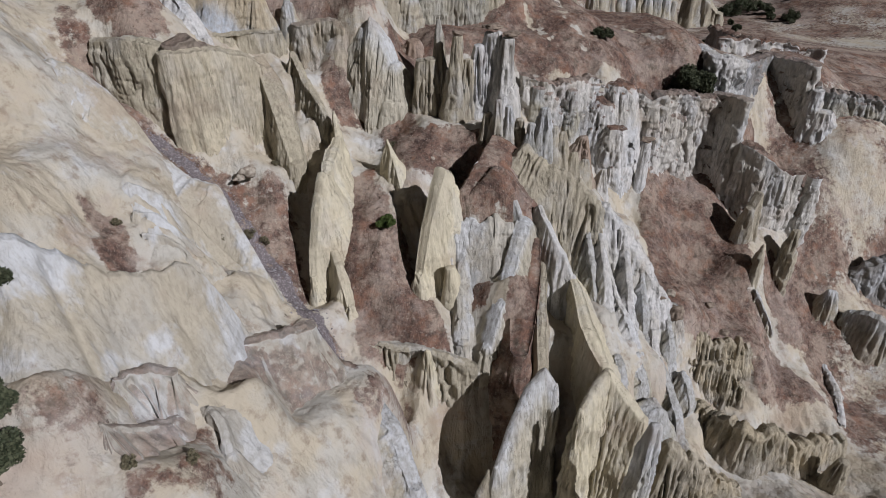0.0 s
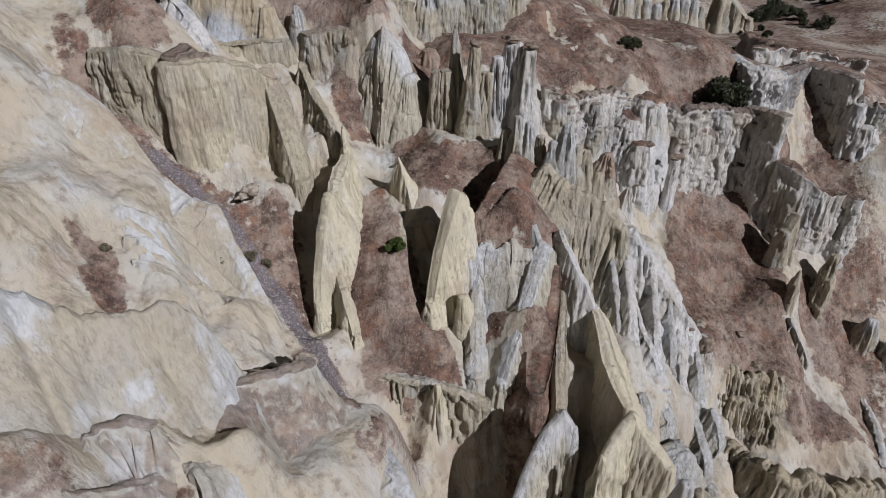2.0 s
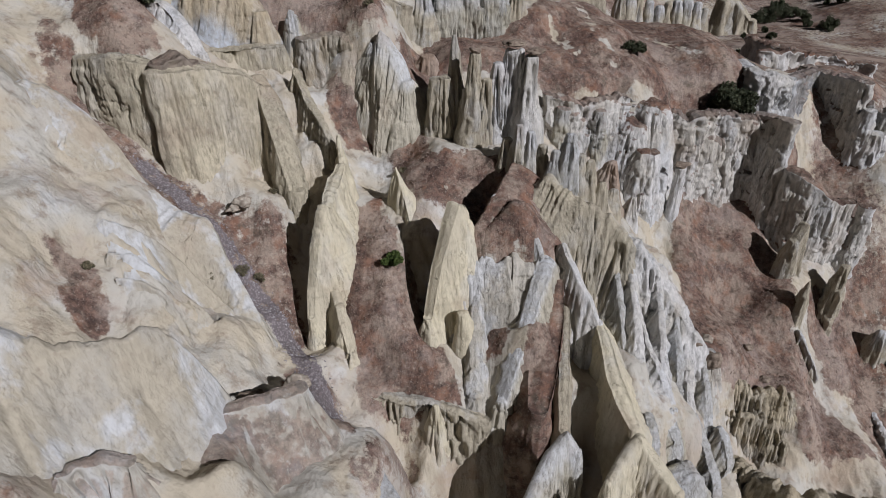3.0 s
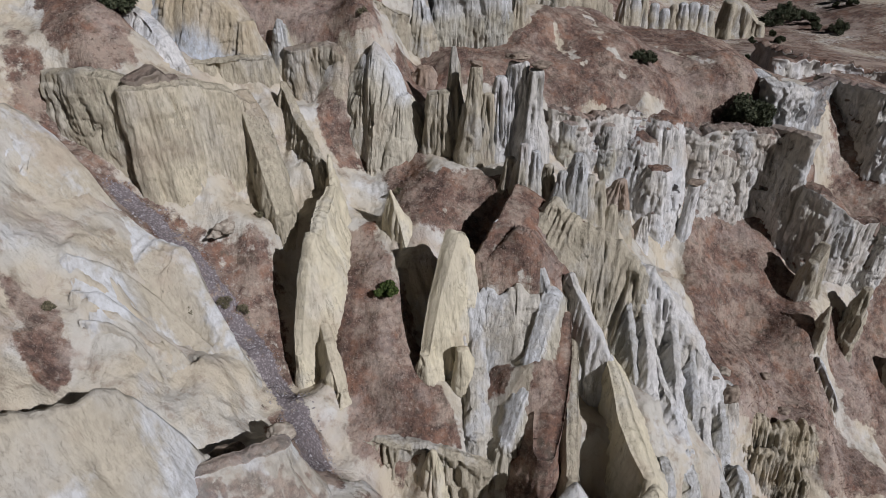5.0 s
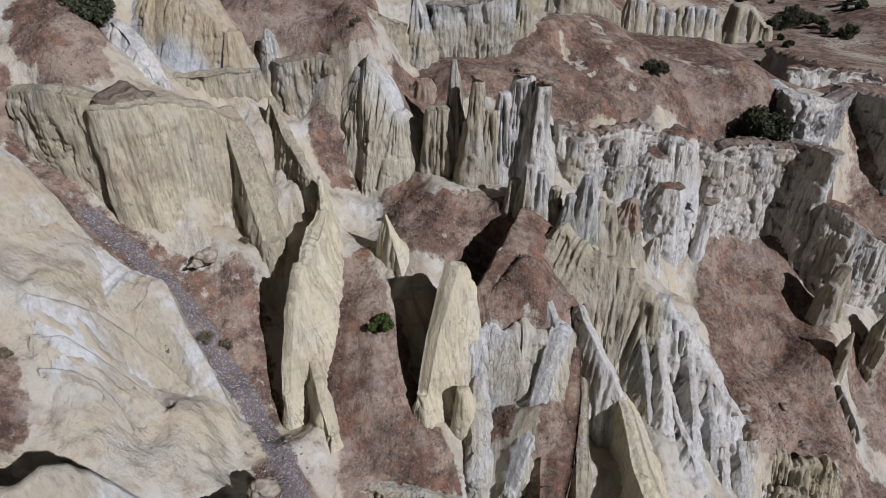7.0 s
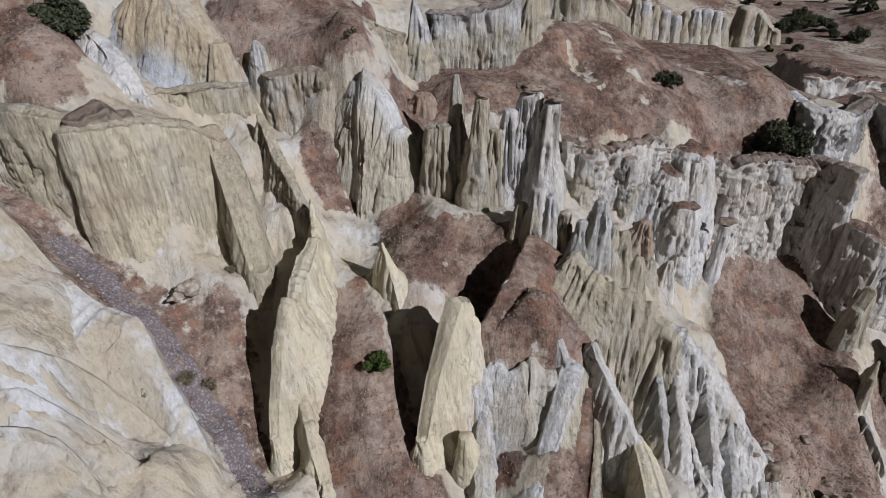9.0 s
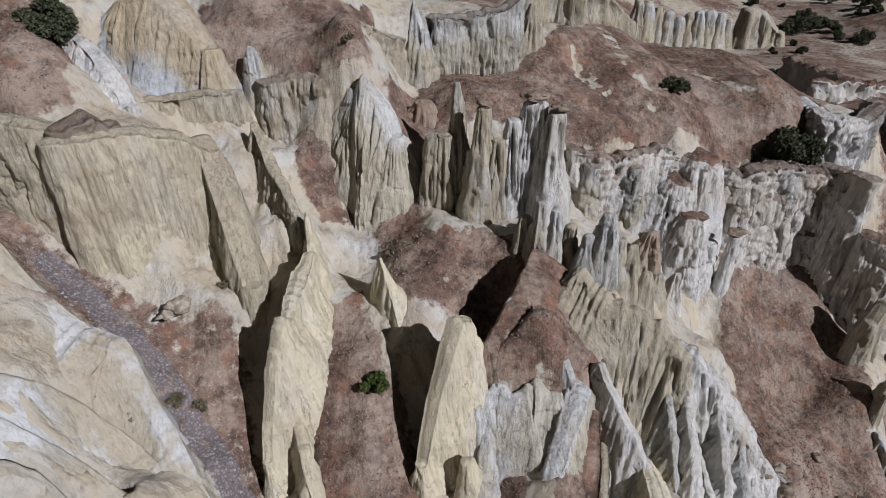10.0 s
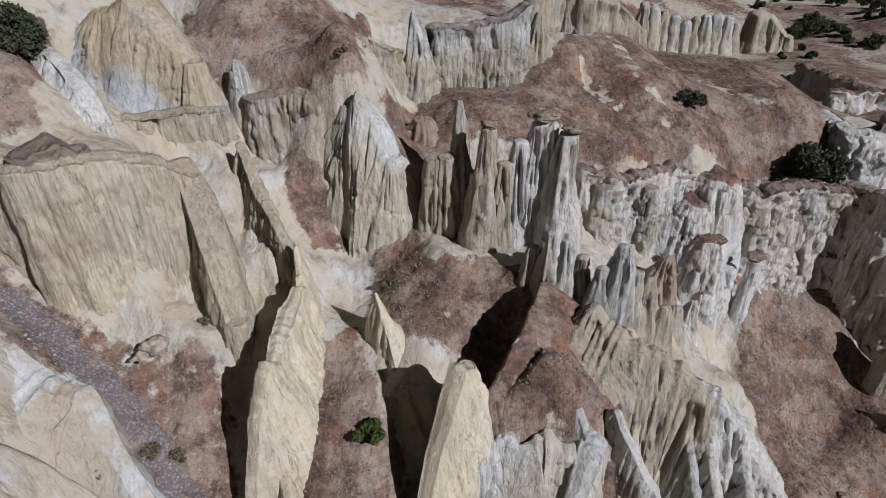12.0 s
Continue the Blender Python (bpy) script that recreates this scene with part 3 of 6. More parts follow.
def grid_faces(rows, cols, wrap=False):
    i = np.arange(rows - 1)[:, None] * cols
    j = np.arange(cols if wrap else cols - 1)[None, :]
    k = (j + 1) % cols
    return np.stack([i + j, i + cols + j, i + cols + k, i + k], -1).reshape(-1, 4)


# ---- the ground, one sheet to the horizon ----
def build_ground():
    xs, ys = axis_steps(-33, 48, 0.19, -2500, 2600), axis_steps(13, 80, 0.19, -2000, 3000)
    gx, gy = np.meshgrid(xs, ys)
    x, y = gx.ravel(), gy.ravel()
    z = ground_height(x, y)
    turfed = 1 - bareness(x, y)
    scree = 0.68 * near_line(x, y, GULLY, 1.5)
    track = near_line(x, y, TRACK, 2.4)
    me = mesh_from("ground", np.stack([x, y, z], 1), grid_faces(len(ys), len(xs))[:, ::-1], GROUND, (("turf", turfed), ("scree", scree), ("track", track)))
    return tagged(new("ground", me), "dry brown grass and pale bare earth on steep slopes", "ground", kind="structure")


build_ground()


# ---- eroded rock forms ----
def rock(name, label, tone, stations, p=1.0, flute=0.2, freq=0.9, jag=0.15, ledge=0.0, step=0.2, cap=0.0, spread=(0.0, 0.0), nose=0.0, group="", category="rock", parent=None):
    """An eroded form round a crest line. A station: x, y, crest height, half width at the crest, reach of the foot to the left and to the right
    of the way along the crest. p shapes the flank, flute cuts upright grooves, ledge level bands; spread widens the feet with the height;
    nose lets both ends of the crest dip."""
    step *= 0.87
    st = np.array(stations, float)
    seg = np.hypot(np.diff(st[:, 0]), np.diff(st[:, 1]))
    along = np.concatenate([[0], np.cumsum(np.maximum(seg, 1e-3))])
    count = max(2, int(along[-1] / step) + 1)
    u = np.linspace(0, along[-1], count)
    cols = [np.interp(u, along, st[:, k]) for k in range(6)]
    if count > 8:
        kernel = np.ones(5) / 5
        for k in (0, 1, 3, 4, 5):
            cols[k] = np.convolve(np.pad(cols[k], 2, mode="edge"), kernel, "valid")
    ax, ay, az, ac, al, ar = cols
    az = az + jag * fbm(ax * 1.3, ay * 1.3, 2.0, 3) + 0.5 * jag * np.round(2.4 * perlin(ax * 1.1, ay * 1.1, 5.0)) / 2.4 - 0.3 * jag
    if nose:
        end = np.minimum(u, along[-1] - u) / max(0.3 * along[-1], 0.5)
        az = az - nose * (1 - smooth(0.0, 1.0, end)) ** 1.5
    tx, ty = np.gradient(ax), np.gradient(ay)
    length = np.maximum(np.hypot(tx, ty), 1e-6)
    tx, ty = tx / length, ty / length
    rise = np.clip(az - land(ax, ay), 0, 14)
    al, ar = np.maximum(al, ac + spread[0] * rise), np.maximum(ar, ac + spread[1] * rise)
    bow = max(6, int(math.pi * 0.5 * max(al.max(), ar.max()) / (step * 1.3)))
    turn = np.linspace(0, math.pi, bow + 2)[1:-1]
    px, py, pz, pc, pw, nx, ny = [], [], [], [], [], [], []

    def put(i, vx, vy, w):
        for lst, v in zip((px, py, pz, pc, pw, nx, ny), (ax[i], ay[i], az[i], ac[i], w, vx, vy)):
            lst.append(v)

    for i in range(count):
        put(i, -ty[i], tx[i], al[i])
    for a in turn:
        c, s, i = math.cos(a), math.sin(a), count - 1
        put(i, -ty[i] * c + tx[i] * s, tx[i] * c + ty[i] * s, al[i] + (ar[i] - al[i]) * a / math.pi)
    for i in range(count - 1, -1, -1):
        put(i, ty[i], -tx[i], ar[i])
    for a in turn:
        c, s = math.cos(a), math.sin(a)
        put(0, ty[0] * c - tx[0] * s, -tx[0] * c - ty[0] * s, ar[0] + (al[0] - ar[0]) * a / math.pi)
    px, py, pz, pc, pw, nx, ny = (np.array(v) for v in (px, py, pz, pc, pw, nx, ny))
    foot = land(px + nx * pw, py + ny * pw) - 1.2
    foot = np.minimum(foot, pz - 0.6)
    rows = int(np.clip((pz - foot).max() / (step * 1.9), 8, 64))
    tau = (np.arange(rows + 1) / rows)[:, None] ** 1.15
    off = pc + (pw - pc) * tau ** p
    z = pz - tau * (pz - foot) - 0.25 * pc * (tau < 1e-6)
    x, y = px + nx * off, py + ny * off
    seed = (st[0, 0] * 13.7 + st[0, 1] * 5.3) % 40
    reach = pc + (pw - pc) * 0.55
    gx, gy = np.broadcast_to((px + nx * reach) * freq + seed, x.shape), np.broadcast_to((py + ny * reach) * freq, y.shape)
    gz = z * freq
    if ledge:
        stratum = np.floor((z + 0.5 * perlin(x * 0.25, y * 0.25, seed)) / 1.9)
        gx = gx + 0.7 * np.sin(stratum * 7.3 + seed)
    swing = 0.26 * perlin(gx * 0.4, gy * 0.4, gz * 0.30) + 0.05 * perlin(gx * 1.3, gy * 1.3, gz * 0.9)
    groove = 0.50 * (1.7 * np.abs(perlin(gx + swing, gy + swing, gz * 0.07)) - 0.40)
    groove += 0.62 * (1.7 * np.abs(perlin(gx * 2.1 + 9 + swing, gy * 2.1, gz * 0.10)) - 0.40)
    groove += 0.58 * (1.7 * np.abs(perlin(gx * 4.3 + 5, gy * 4.3, gz * 0.18)) - 0.40)
    groove += 0.34 * (1.7 * np.abs(perlin(gx * 8.1 + 2, gy * 8.1, gz * 0.3)) - 0.40)
    bed = z + 0.6 * perlin(x * 0.3, y * 0.3, seed + 4)
    groove *= 0.55 + 0.75 * smooth(-0.16, 0.10, perlin(x * 0.12 + seed, y * 0.12, bed * 0.45))
    chip = 0.8 * fbm(x * 1.9 + seed, y * 1.9, z * 1.5, 3) + 0.5 * (0.3 - np.abs(perlin(x * 1.7, y * 1.7 + seed, z * 0.9)))
    grow = smooth(0.0, 0.22, tau) * 0.85 + 0.15
    out = flute * 2.3 * groove * grow + min(0.15, 0.02 + 0.55 * flute) * chip * grow
    out = out - 0.16 * smooth(0.05, 0.0, np.abs(perlin(x * 0.16 + seed, y * 0.16, bed * 0.8 + 3))) * smooth(0.0, 0.15, perlin(x * 0.5, y * 0.5, bed * 0.3)) * grow
    out = out + (0.42 + 1.0 * ledge) * fbm(x * 0.45 + seed, y * 0.45, z * 0.22, 3) * smooth(0, 0.3, tau)
    if ledge:
        layer = z + 0.5 * perlin(x * 0.3, y * 0.3, seed)
        for rate, size in ((0.55, 1.0), (1.3, 0.7), (2.9, 0.35)):
            out = out + ledge * 0.55 * size * (smooth(-0.12, 0.12, perlin(x * 0.10 + seed, y * 0.10, layer * rate)) - 0.5)
        out = out + ledge * 0.9 * (smooth(-0.1, 0.1, perlin(x * 0.9, y * 0.9, layer * 0.9 + seed)) - 0.5)
    if ledge:
        way = np.concatenate([[0], np.cumsum(np.hypot(np.diff(px + nx * reach), np.diff(py + ny * reach)))])
        cell = np.floor(way / 1.7 + 0.8 * perlin(px * 0.9, py * 0.9, seed))
        tier = np.floor(layer / 1.15 + 3.7 * np.sin(cell * 12.9) + 0.25 * perlin(x, y, z))
        hashed = np.sin(cell * 127.1 + tier * 311.7 + seed) * 43758.5
        out = out + ledge * 1.1 * (hashed - np.floor(hashed) - 0.5) * smooth(0.0, 0.08, tau)
    if cap:
        out = out + 0.08 * cap * np.exp(-((tau - 0.02) / 0.035) ** 2)
    cleft = perlin(gx * 0.55 + 3 + 0.4 * swing, gy * 0.55, gz * 0.03 + seed)
    slot = np.exp(-(cleft / 0.035) ** 2) * smooth(-0.1, 0.15, perlin(gx * 0.3, gy * 0.3, gz * 0.2 + 7))
    out = out - min(0.9, 0.22 + 1.7 * flute) * slot * smooth(0.02, 0.15, tau) * smooth(1.0, 0.75, tau)
    out = np.maximum(out, 0.05 - off)
    x, y = x + nx * out, y + ny * out
    z = z + 0.10 * fbm(x * 1.1, y * 1.1, z * 0.4 + seed, 2)
    crown_x, crown_y, crown_z = px[None], py[None], (pz + 0.12 * pc + 0.08 * perlin(px * 2, py * 2, seed))[None]
    inner = 0.55
    mid_x, mid_y = px + nx * pc * inner, py + ny * pc * inner
    mid_z = pz + 0.02 * pc + 0.10 * fbm(mid_x * 1.5, mid_y * 1.5, seed, 2)
    X = np.vstack([crown_x, mid_x[None], x])
    Y = np.vstack([crown_y, mid_y[None], y])
    Z = np.vstack([crown_z, mid_z[None], z])
    fall = np.vstack([np.zeros((2, len(px))), np.broadcast_to(tau, x.shape)])
    bx, by, bz = float(ax.mean()), float(ay.mean()), float(foot.min())
    verts = np.stack([X.ravel() - bx, Y.ravel() - by, Z.ravel() - bz], 1)
    me = mesh_from(name, verts, grid_faces(rows + 3, len(px), True)[:, ::-1], ROCKS[tone], (("fall", fall.ravel()), ("cap", np.full(X.size, float(cap)))))
    ob = new(name, me)
    ob.location = (bx, by, bz)
    if parent:
        ob.parent = parent
        ob.location = Vector((bx, by, bz)) - parent.location
        return tagged(ob, label)
    return tagged(ob, label, category, group)


FIN = rock("rock_fin", "tall pale cream knife-edged rock fin above a dry gully", "LIGHT",
     [(-10.59, 54.6, 25.88, 0.12, 1.2, 0.8), (-9.9, 52.3, 23.87, 0.3, 1.6, 0.9), (-10.42, 50.6, 23.23, 0.6, 2.2, 1), (-10.53, 47.6, 22.57, 0.45, 2.6, 1), (-10.78, 46.2, 22.62, 0.4, 2.8, 1), (-11.27, 45.2, 19.96, 0.4, 2.6, 1), (-11.72, 44, 16.98, 0.35, 2.4, 0.9), (-11.77, 43, 15.12, 0.3, 1.8, 0.8)],
     p=1.0, flute=0.1, freq=0.9, jag=0.6, ledge=0.0, step=0.13, cap=0.0, spread=(0.38, 0.14), nose=0.5)
rock("rib", "narrow cream rock rib at the foot of a fin", "LIGHT",
     [(-10.3, 45.2, 16.6, 0.3, 0.9, 1.4), (-9.5, 43.6, 15.9, 0.35, 0.9, 1.5), (-8.8, 42.1, 14.6, 0.35, 0.9, 1.4), (-8.3, 41.2, 12.6, 0.3, 0.9, 1.2)],
     p=0.85, flute=0.15, freq=0.9, jag=0.3, ledge=0.0, step=0.13, cap=0.0, spread=(0.2, 0.1), nose=0.3, parent=FIN)
rock("rock_spire", "broad white-tipped cone of fluted cream rock", "HEADW",
     [(-8.1, 62.9, 31.4, 0.15, 1.6, 3.4), (-7.5, 62.8, 32.5, 0.12, 1.8, 4.4), (-6.7, 62.6, 31.7, 0.4, 1.8, 4.6), (-5.7, 62.2, 30.3, 0.5, 1.8, 4.4), (-5.0, 61.6, 28.3, 0.5, 1.6, 3.4)],
     p=0.72, flute=0.12, freq=1.5, jag=0.1, ledge=0.0, step=0.12, cap=0.0, spread=(0.15, 0.15))
rock("rock_spire", "slender fluted cream rock pillar in a row", "CREAM",
     [(-2.22, 60.2, 28.91, 0.55, 1.4, 1.4), (-2.02, 60.2, 28.91, 0.55, 1.4, 1.4)],
     p=1.1, flute=0.2, freq=1.1, jag=0.05, ledge=0.0, step=0.11, cap=0.0, spread=(0.2, 0.2), group="row of rock pillars")
rock("rock_spire", "slender fluted cream rock pillar in a row", "CREAM",
     [(-1.34, 60, 29.13, 0.5, 1.4, 1.4), (-1.14, 60, 29.13, 0.5, 1.4, 1.4)],
     p=1.1, flute=0.2, freq=1.1, jag=0.05, ledge=0.0, step=0.11, cap=0.0, spread=(0.2, 0.2), group="row of rock pillars")
rock("rock_spire", "needle-tipped cream rock pillar in a row", "CREAM",
     [(-0.57, 60.4, 32.66, 0.1, 1.61, 1.61), (-0.37, 60.4, 32.66, 0.1, 1.61, 1.61)],
     p=1.15, flute=0.16, freq=1.1, jag=0.05, ledge=0.0, step=0.11, cap=0.0, spread=(0.2, 0.2), group="row of rock pillars")
rock("rock_spire", "flat-topped cream rock pillar with dark cap", "CREAM",
     [(1.33, 58.6, 31.59, 0.38, 1.05, 1.05), (1.53, 58.6, 31.59, 0.38, 1.05, 1.05)],
     p=1.1, flute=0.12, freq=1.1, jag=0.05, ledge=0.0, step=0.11, cap=0.0, spread=(0.2, 0.2), group="row of rock pillars")
rock("rock_spire", "slender fluted cream rock pillar in a row", "CREAM",
     [(0.58, 58.9, 28.31, 0.3, 1.12, 1.12), (0.78, 58.9, 28.31, 0.3, 1.12, 1.12)],
     p=1.1, flute=0.14, freq=1.1, jag=0.05, ledge=0.0, step=0.11, cap=0.0, spread=(0.2, 0.2), group="row of rock pillars")
rock("rock_spire", "slender fluted cream rock pillar in a row", "CREAM",
     [(2.41, 58.4, 29.36, 0.35, 1.26, 1.26), (2.61, 58.4, 29.36, 0.35, 1.26, 1.26)],
     p=1.1, flute=0.14, freq=1.1, jag=0.05, ledge=0.0, step=0.11, cap=0.0, spread=(0.2, 0.2), group="row of rock pillars")
rock("rock_spire", "white rock pillar with crumbling top", "WHITE",
     [(3.47, 58.9, 30.7, 0.4, 0.9, 0.9), (3.67, 58.9, 30.7, 0.4, 0.9, 0.9)],
     p=0.8, flute=0.22, freq=1.1, jag=0.05, ledge=0.0, step=0.11, cap=0.0, spread=(0.2, 0.2), group="row of rock pillars")
rock("rock_spire", "white hollowed rock pillar with a dark cap stone", "WHITE",
     [(4.3, 58.8, 32, 0.3, 0.8, 0.8), (5.43, 58.5, 32.09, 0.35, 0.8, 0.8)],
     p=0.8, flute=0.25, freq=0.9, jag=0.4, ledge=0.0, step=0.13, cap=0.0, spread=(0.15, 0.15), group="row of rock pillars")
rock("rock_spire", "white rock pillar with a leaning dark cap stone", "WHITE",
     [(6.17, 57.9, 31.55, 0.45, 1.25, 1.25), (6.37, 57.9, 31.55, 0.45, 1.25, 1.25)],
     p=0.8, flute=0.22, freq=1.1, jag=0.05, ledge=0.0, step=0.11, cap=0.0, spread=(0.2, 0.2), group="row of rock pillars")
rock("rock_spire", "short white rock spire below a pillar row", "CREAMW",
     [(5.22, 54.4, 26.65, 0.2, 1.1, 1.1), (5.42, 54.4, 26.65, 0.2, 1.1, 1.1)],
     p=1.0, flute=0.2, freq=1.1, jag=0.05, ledge=0.0, step=0.11, cap=0.0)
rock("rock_spire", "short cream rock spire below a pillar row", "CREAM",
     [(4.31, 55.2, 25.07, 0.3, 1, 1), (4.51, 55.2, 25.07, 0.3, 1, 1)],
     p=0.9, flute=0.2, freq=1.1, jag=0.05, ledge=0.0, step=0.11, cap=0.0)
rock("rock_spire", "short white rock spire below a pillar row", "CREAMW",
     [(6.27, 54.6, 25.95, 0.25, 1, 1), (6.47, 54.6, 25.95, 0.25, 1, 1)],
     p=0.9, flute=0.2, freq=1.1, jag=0.05, ledge=0.0, step=0.11, cap=0.0)
rock("rock_spire", "short pale rock spire beside a red slope", "CREAM",
     [(7.48, 55, 24.55, 0.3, 0.8, 0.8), (7.68, 55, 24.55, 0.3, 0.8, 0.8)],
     p=0.9, flute=0.2, freq=1.1, jag=0.05, ledge=0.0, step=0.11, cap=0.0)
rock("rock_wall", "fluted cream rock wall behind a pillar row", "CREAM",
     [(-2.32, 60.8, 26.33, 0.4, 0.8, 0.8), (0.9, 59.6, 27.07, 0.4, 0.8, 0.8), (3.72, 59.3, 28.2, 0.4, 0.8, 0.9), (6.42, 58.6, 28.95, 0.4, 0.8, 0.8)],
     p=0.9, flute=0.25, freq=0.9, jag=0.15, ledge=0.0, step=0.13, cap=0.0, spread=(0.15, 0.25))
rock("rock_spire", "small pointed cream rock spire with a dark edge", "LIGHT",
     [(-5.3, 51.9, 23.6, 0.06, 1.0, 0.8), (-4.9, 51.4, 22.9, 0.2, 1.4, 0.8), (-4.3, 50.7, 21.6, 0.3, 1.9, 0.8), (-3.8, 49.9, 19.8, 0.3, 2.0, 0.8), (-3.5, 49.2, 18.0, 0.3, 1.8, 0.8)],
     p=0.85, flute=0.12, freq=1.2, jag=0.1, ledge=0.0, step=0.12, cap=0.0, spread=(0.3, 0.1))
BLOCK = rock("rock_block", "white weathered rock face below a grassy ledge", "CHALK",
     [(-0.4, 44.6, 18.6, 0.1, 0.8, 2.0), (1.4, 45.1, 18.5, 0.1, 0.6, 2.6), (2.4, 45.6, 19.0, 0.1, 0.6, 3.2), (3.4, 45.2, 18.5, 0.1, 0.6, 3.0), (4.6, 45.7, 19.2, 0.1, 0.6, 3.4), (5.8, 45.4, 18.6, 0.1, 0.6, 3.0), (7.5, 45.6, 18.2, 0.2, 0.8, 2.4)],
     p=0.8, flute=0.18, freq=0.8, jag=0.7, ledge=0.0, step=0.12, cap=0.0, spread=(0.1, 0.12))
rock("blade", "blunt cream rock blade on a white block", "LIGHT",
     [(0.23, 47, 22.67, 0.5, 1.6, 0.6), (-0.24, 46, 23.61, 0.5, 2, 0.7), (-0.76, 45, 21.81, 0.5, 2.2, 0.8), (-1.53, 44, 18.83, 0.45, 2.2, 0.8), (-2.19, 42.9, 14.66, 0.4, 1.8, 0.8)],
     p=0.9, flute=0.16, freq=0.9, jag=0.15, ledge=0.0, step=0.13, cap=0.0, spread=(0.3, 0.15), parent=BLOCK)
rock("rib", "white-headed rock rib running down a cliff", "HEADW",
     [(7.4, 45.7, 19.0, 0.5, 1.5, 1.5), (7.0, 44.7, 18.2, 0.6, 1.7, 1.8), (6.3, 43.4, 16.6, 0.45, 1.6, 1.8), (5.6, 41.9, 14.6, 0.4, 1.6, 1.8), (4.8, 40.6, 12.3, 0.35, 1.5, 1.8), (4.0, 39.6, 9.5, 0.3, 1.4, 1.7)],
     p=0.6, flute=0.2, freq=1.3, jag=0.5, ledge=0.0, step=0.12, cap=0.0, spread=(0.1, 0.1), nose=0.3, parent=BLOCK)
rock("rib", "cream rock rib on a white cliff", "CHALK",
     [(2.0, 44.8, 17.6, 0.3, 1.0, 1.0), (1.9, 43.6, 15.4, 0.5, 1.1, 1.1), (1.75, 41.9, 12.9, 0.45, 1.2, 1.2), (1.9, 40.0, 9.6, 0.4, 1.2, 1.2)],
     p=0.65, flute=0.18, freq=1.3, jag=0.25, ledge=0.0, step=0.12, cap=0.0, spread=(0.15, 0.15), nose=0.3, parent=BLOCK)
rock("pillar", "stubby cream rock pillar leaning on a cliff", "LIGHT",
     [(0.56, 42.5, 15.58, 0.35, 0.95, 0.95), (0.76, 42.5, 15.58, 0.35, 0.95, 0.95)],
     p=0.85, flute=0.12, freq=1.1, jag=0.05, ledge=0.0, step=0.11, cap=0.0, parent=BLOCK)
rock("grassy_mound", "steep mound of brown dry grass with a sharp shaded edge", "TURF",
     [(5.3, 54.6, 23.3, 0.1, 2.4, 0.5), (4.9, 53.4, 23.55, 0.1, 4.4, 0.6), (4.3, 51.7, 23.45, 0.1, 5.2, 0.7), (3.6, 50.0, 23.0, 0.1, 5.0, 0.8), (2.6, 48.3, 22.3, 0.1, 4.4, 0.8), (1.7, 46.9, 21.5, 0.1, 3.0, 0.8)],
     p=0.5, flute=0.03, freq=1.3, jag=0.5, ledge=0.0, step=0.13, cap=0.0, spread=(0.0, 0.12), nose=0.3)
rock("rock_fin", "thin white rock crest across dry grass", "CREAMW",
     [(4.4, 50.2, 22.7, 0.1, 0.7, 0.5), (4.95, 48.9, 22.3, 0.12, 0.8, 0.6), (5.7, 47.6, 21.5, 0.14, 0.9, 0.7), (6.4, 46.6, 20.4, 0.2, 1.0, 0.8), (7.0, 45.8, 19.0, 0.25, 1.0, 0.8)],
     p=1.1, flute=0.07, freq=1.2, jag=0.3, ledge=0.0, step=0.11, cap=0.0, spread=(0.3, 0.3))
rock("rock_fin", "thin white rock blade edging dry grass", "CREAMW",
     [(3.3, 49.5, 22.8, 0.05, 0.3, 0.3), (2.7, 48.6, 22.3, 0.07, 0.3, 0.3)],
     p=1.0, flute=0.05, freq=0.9, jag=0.1, ledge=0.0, step=0.13, cap=0.0, spread=(0.1, 0.1), nose=0.3)
rock("rock_spire", "grey-tipped fluted cream rock spire", "CREAMG",
     [(9.67, 54, 26.02, 0.3, 1.7, 1.7), (9.87, 54, 26.02, 0.3, 1.7, 1.7)],
     p=0.75, flute=0.15, freq=1.1, jag=0.05, ledge=0.0, step=0.11, cap=0.0, group="cluster of rock spires")
rock("rock_spire", "grey-tipped fluted cream rock spire", "CREAMG",
     [(8.49, 53.8, 24.54, 0.25, 1.3, 1.3), (8.69, 53.8, 24.54, 0.25, 1.3, 1.3)],
     p=0.8, flute=0.15, freq=1.1, jag=0.05, ledge=0.0, step=0.11, cap=0.0, group="cluster of rock spires")
rock("rock_spire", "grey-tipped fluted cream rock spire", "CREAM",
     [(11.7, 54.2, 23.49, 0.2, 1.5, 1.5), (11.9, 54.2, 23.49, 0.2, 1.5, 1.5)],
     p=0.85, flute=0.15, freq=1.1, jag=0.05, ledge=0.0, step=0.11, cap=0.0, group="cluster of rock spires")
rock("rock_spire", "grey-tipped fluted cream rock spire", "CREAM",
     [(10.76, 54, 24.18, 0.25, 1.3, 1.3), (10.96, 54, 24.18, 0.25, 1.3, 1.3)],
     p=0.85, flute=0.15, freq=1.1, jag=0.05, ledge=0.0, step=0.11, cap=0.0, group="cluster of rock spires")
rock("rock_spire", "grey-tipped fluted cream rock spire", "CREAM",
     [(12.98, 54, 21.44, 0.2, 1.5, 1.5), (13.18, 54, 21.44, 0.2, 1.5, 1.5)],
     p=0.9, flute=0.15, freq=1.1, jag=0.05, ledge=0.0, step=0.11, cap=0.0, group="cluster of rock spires")
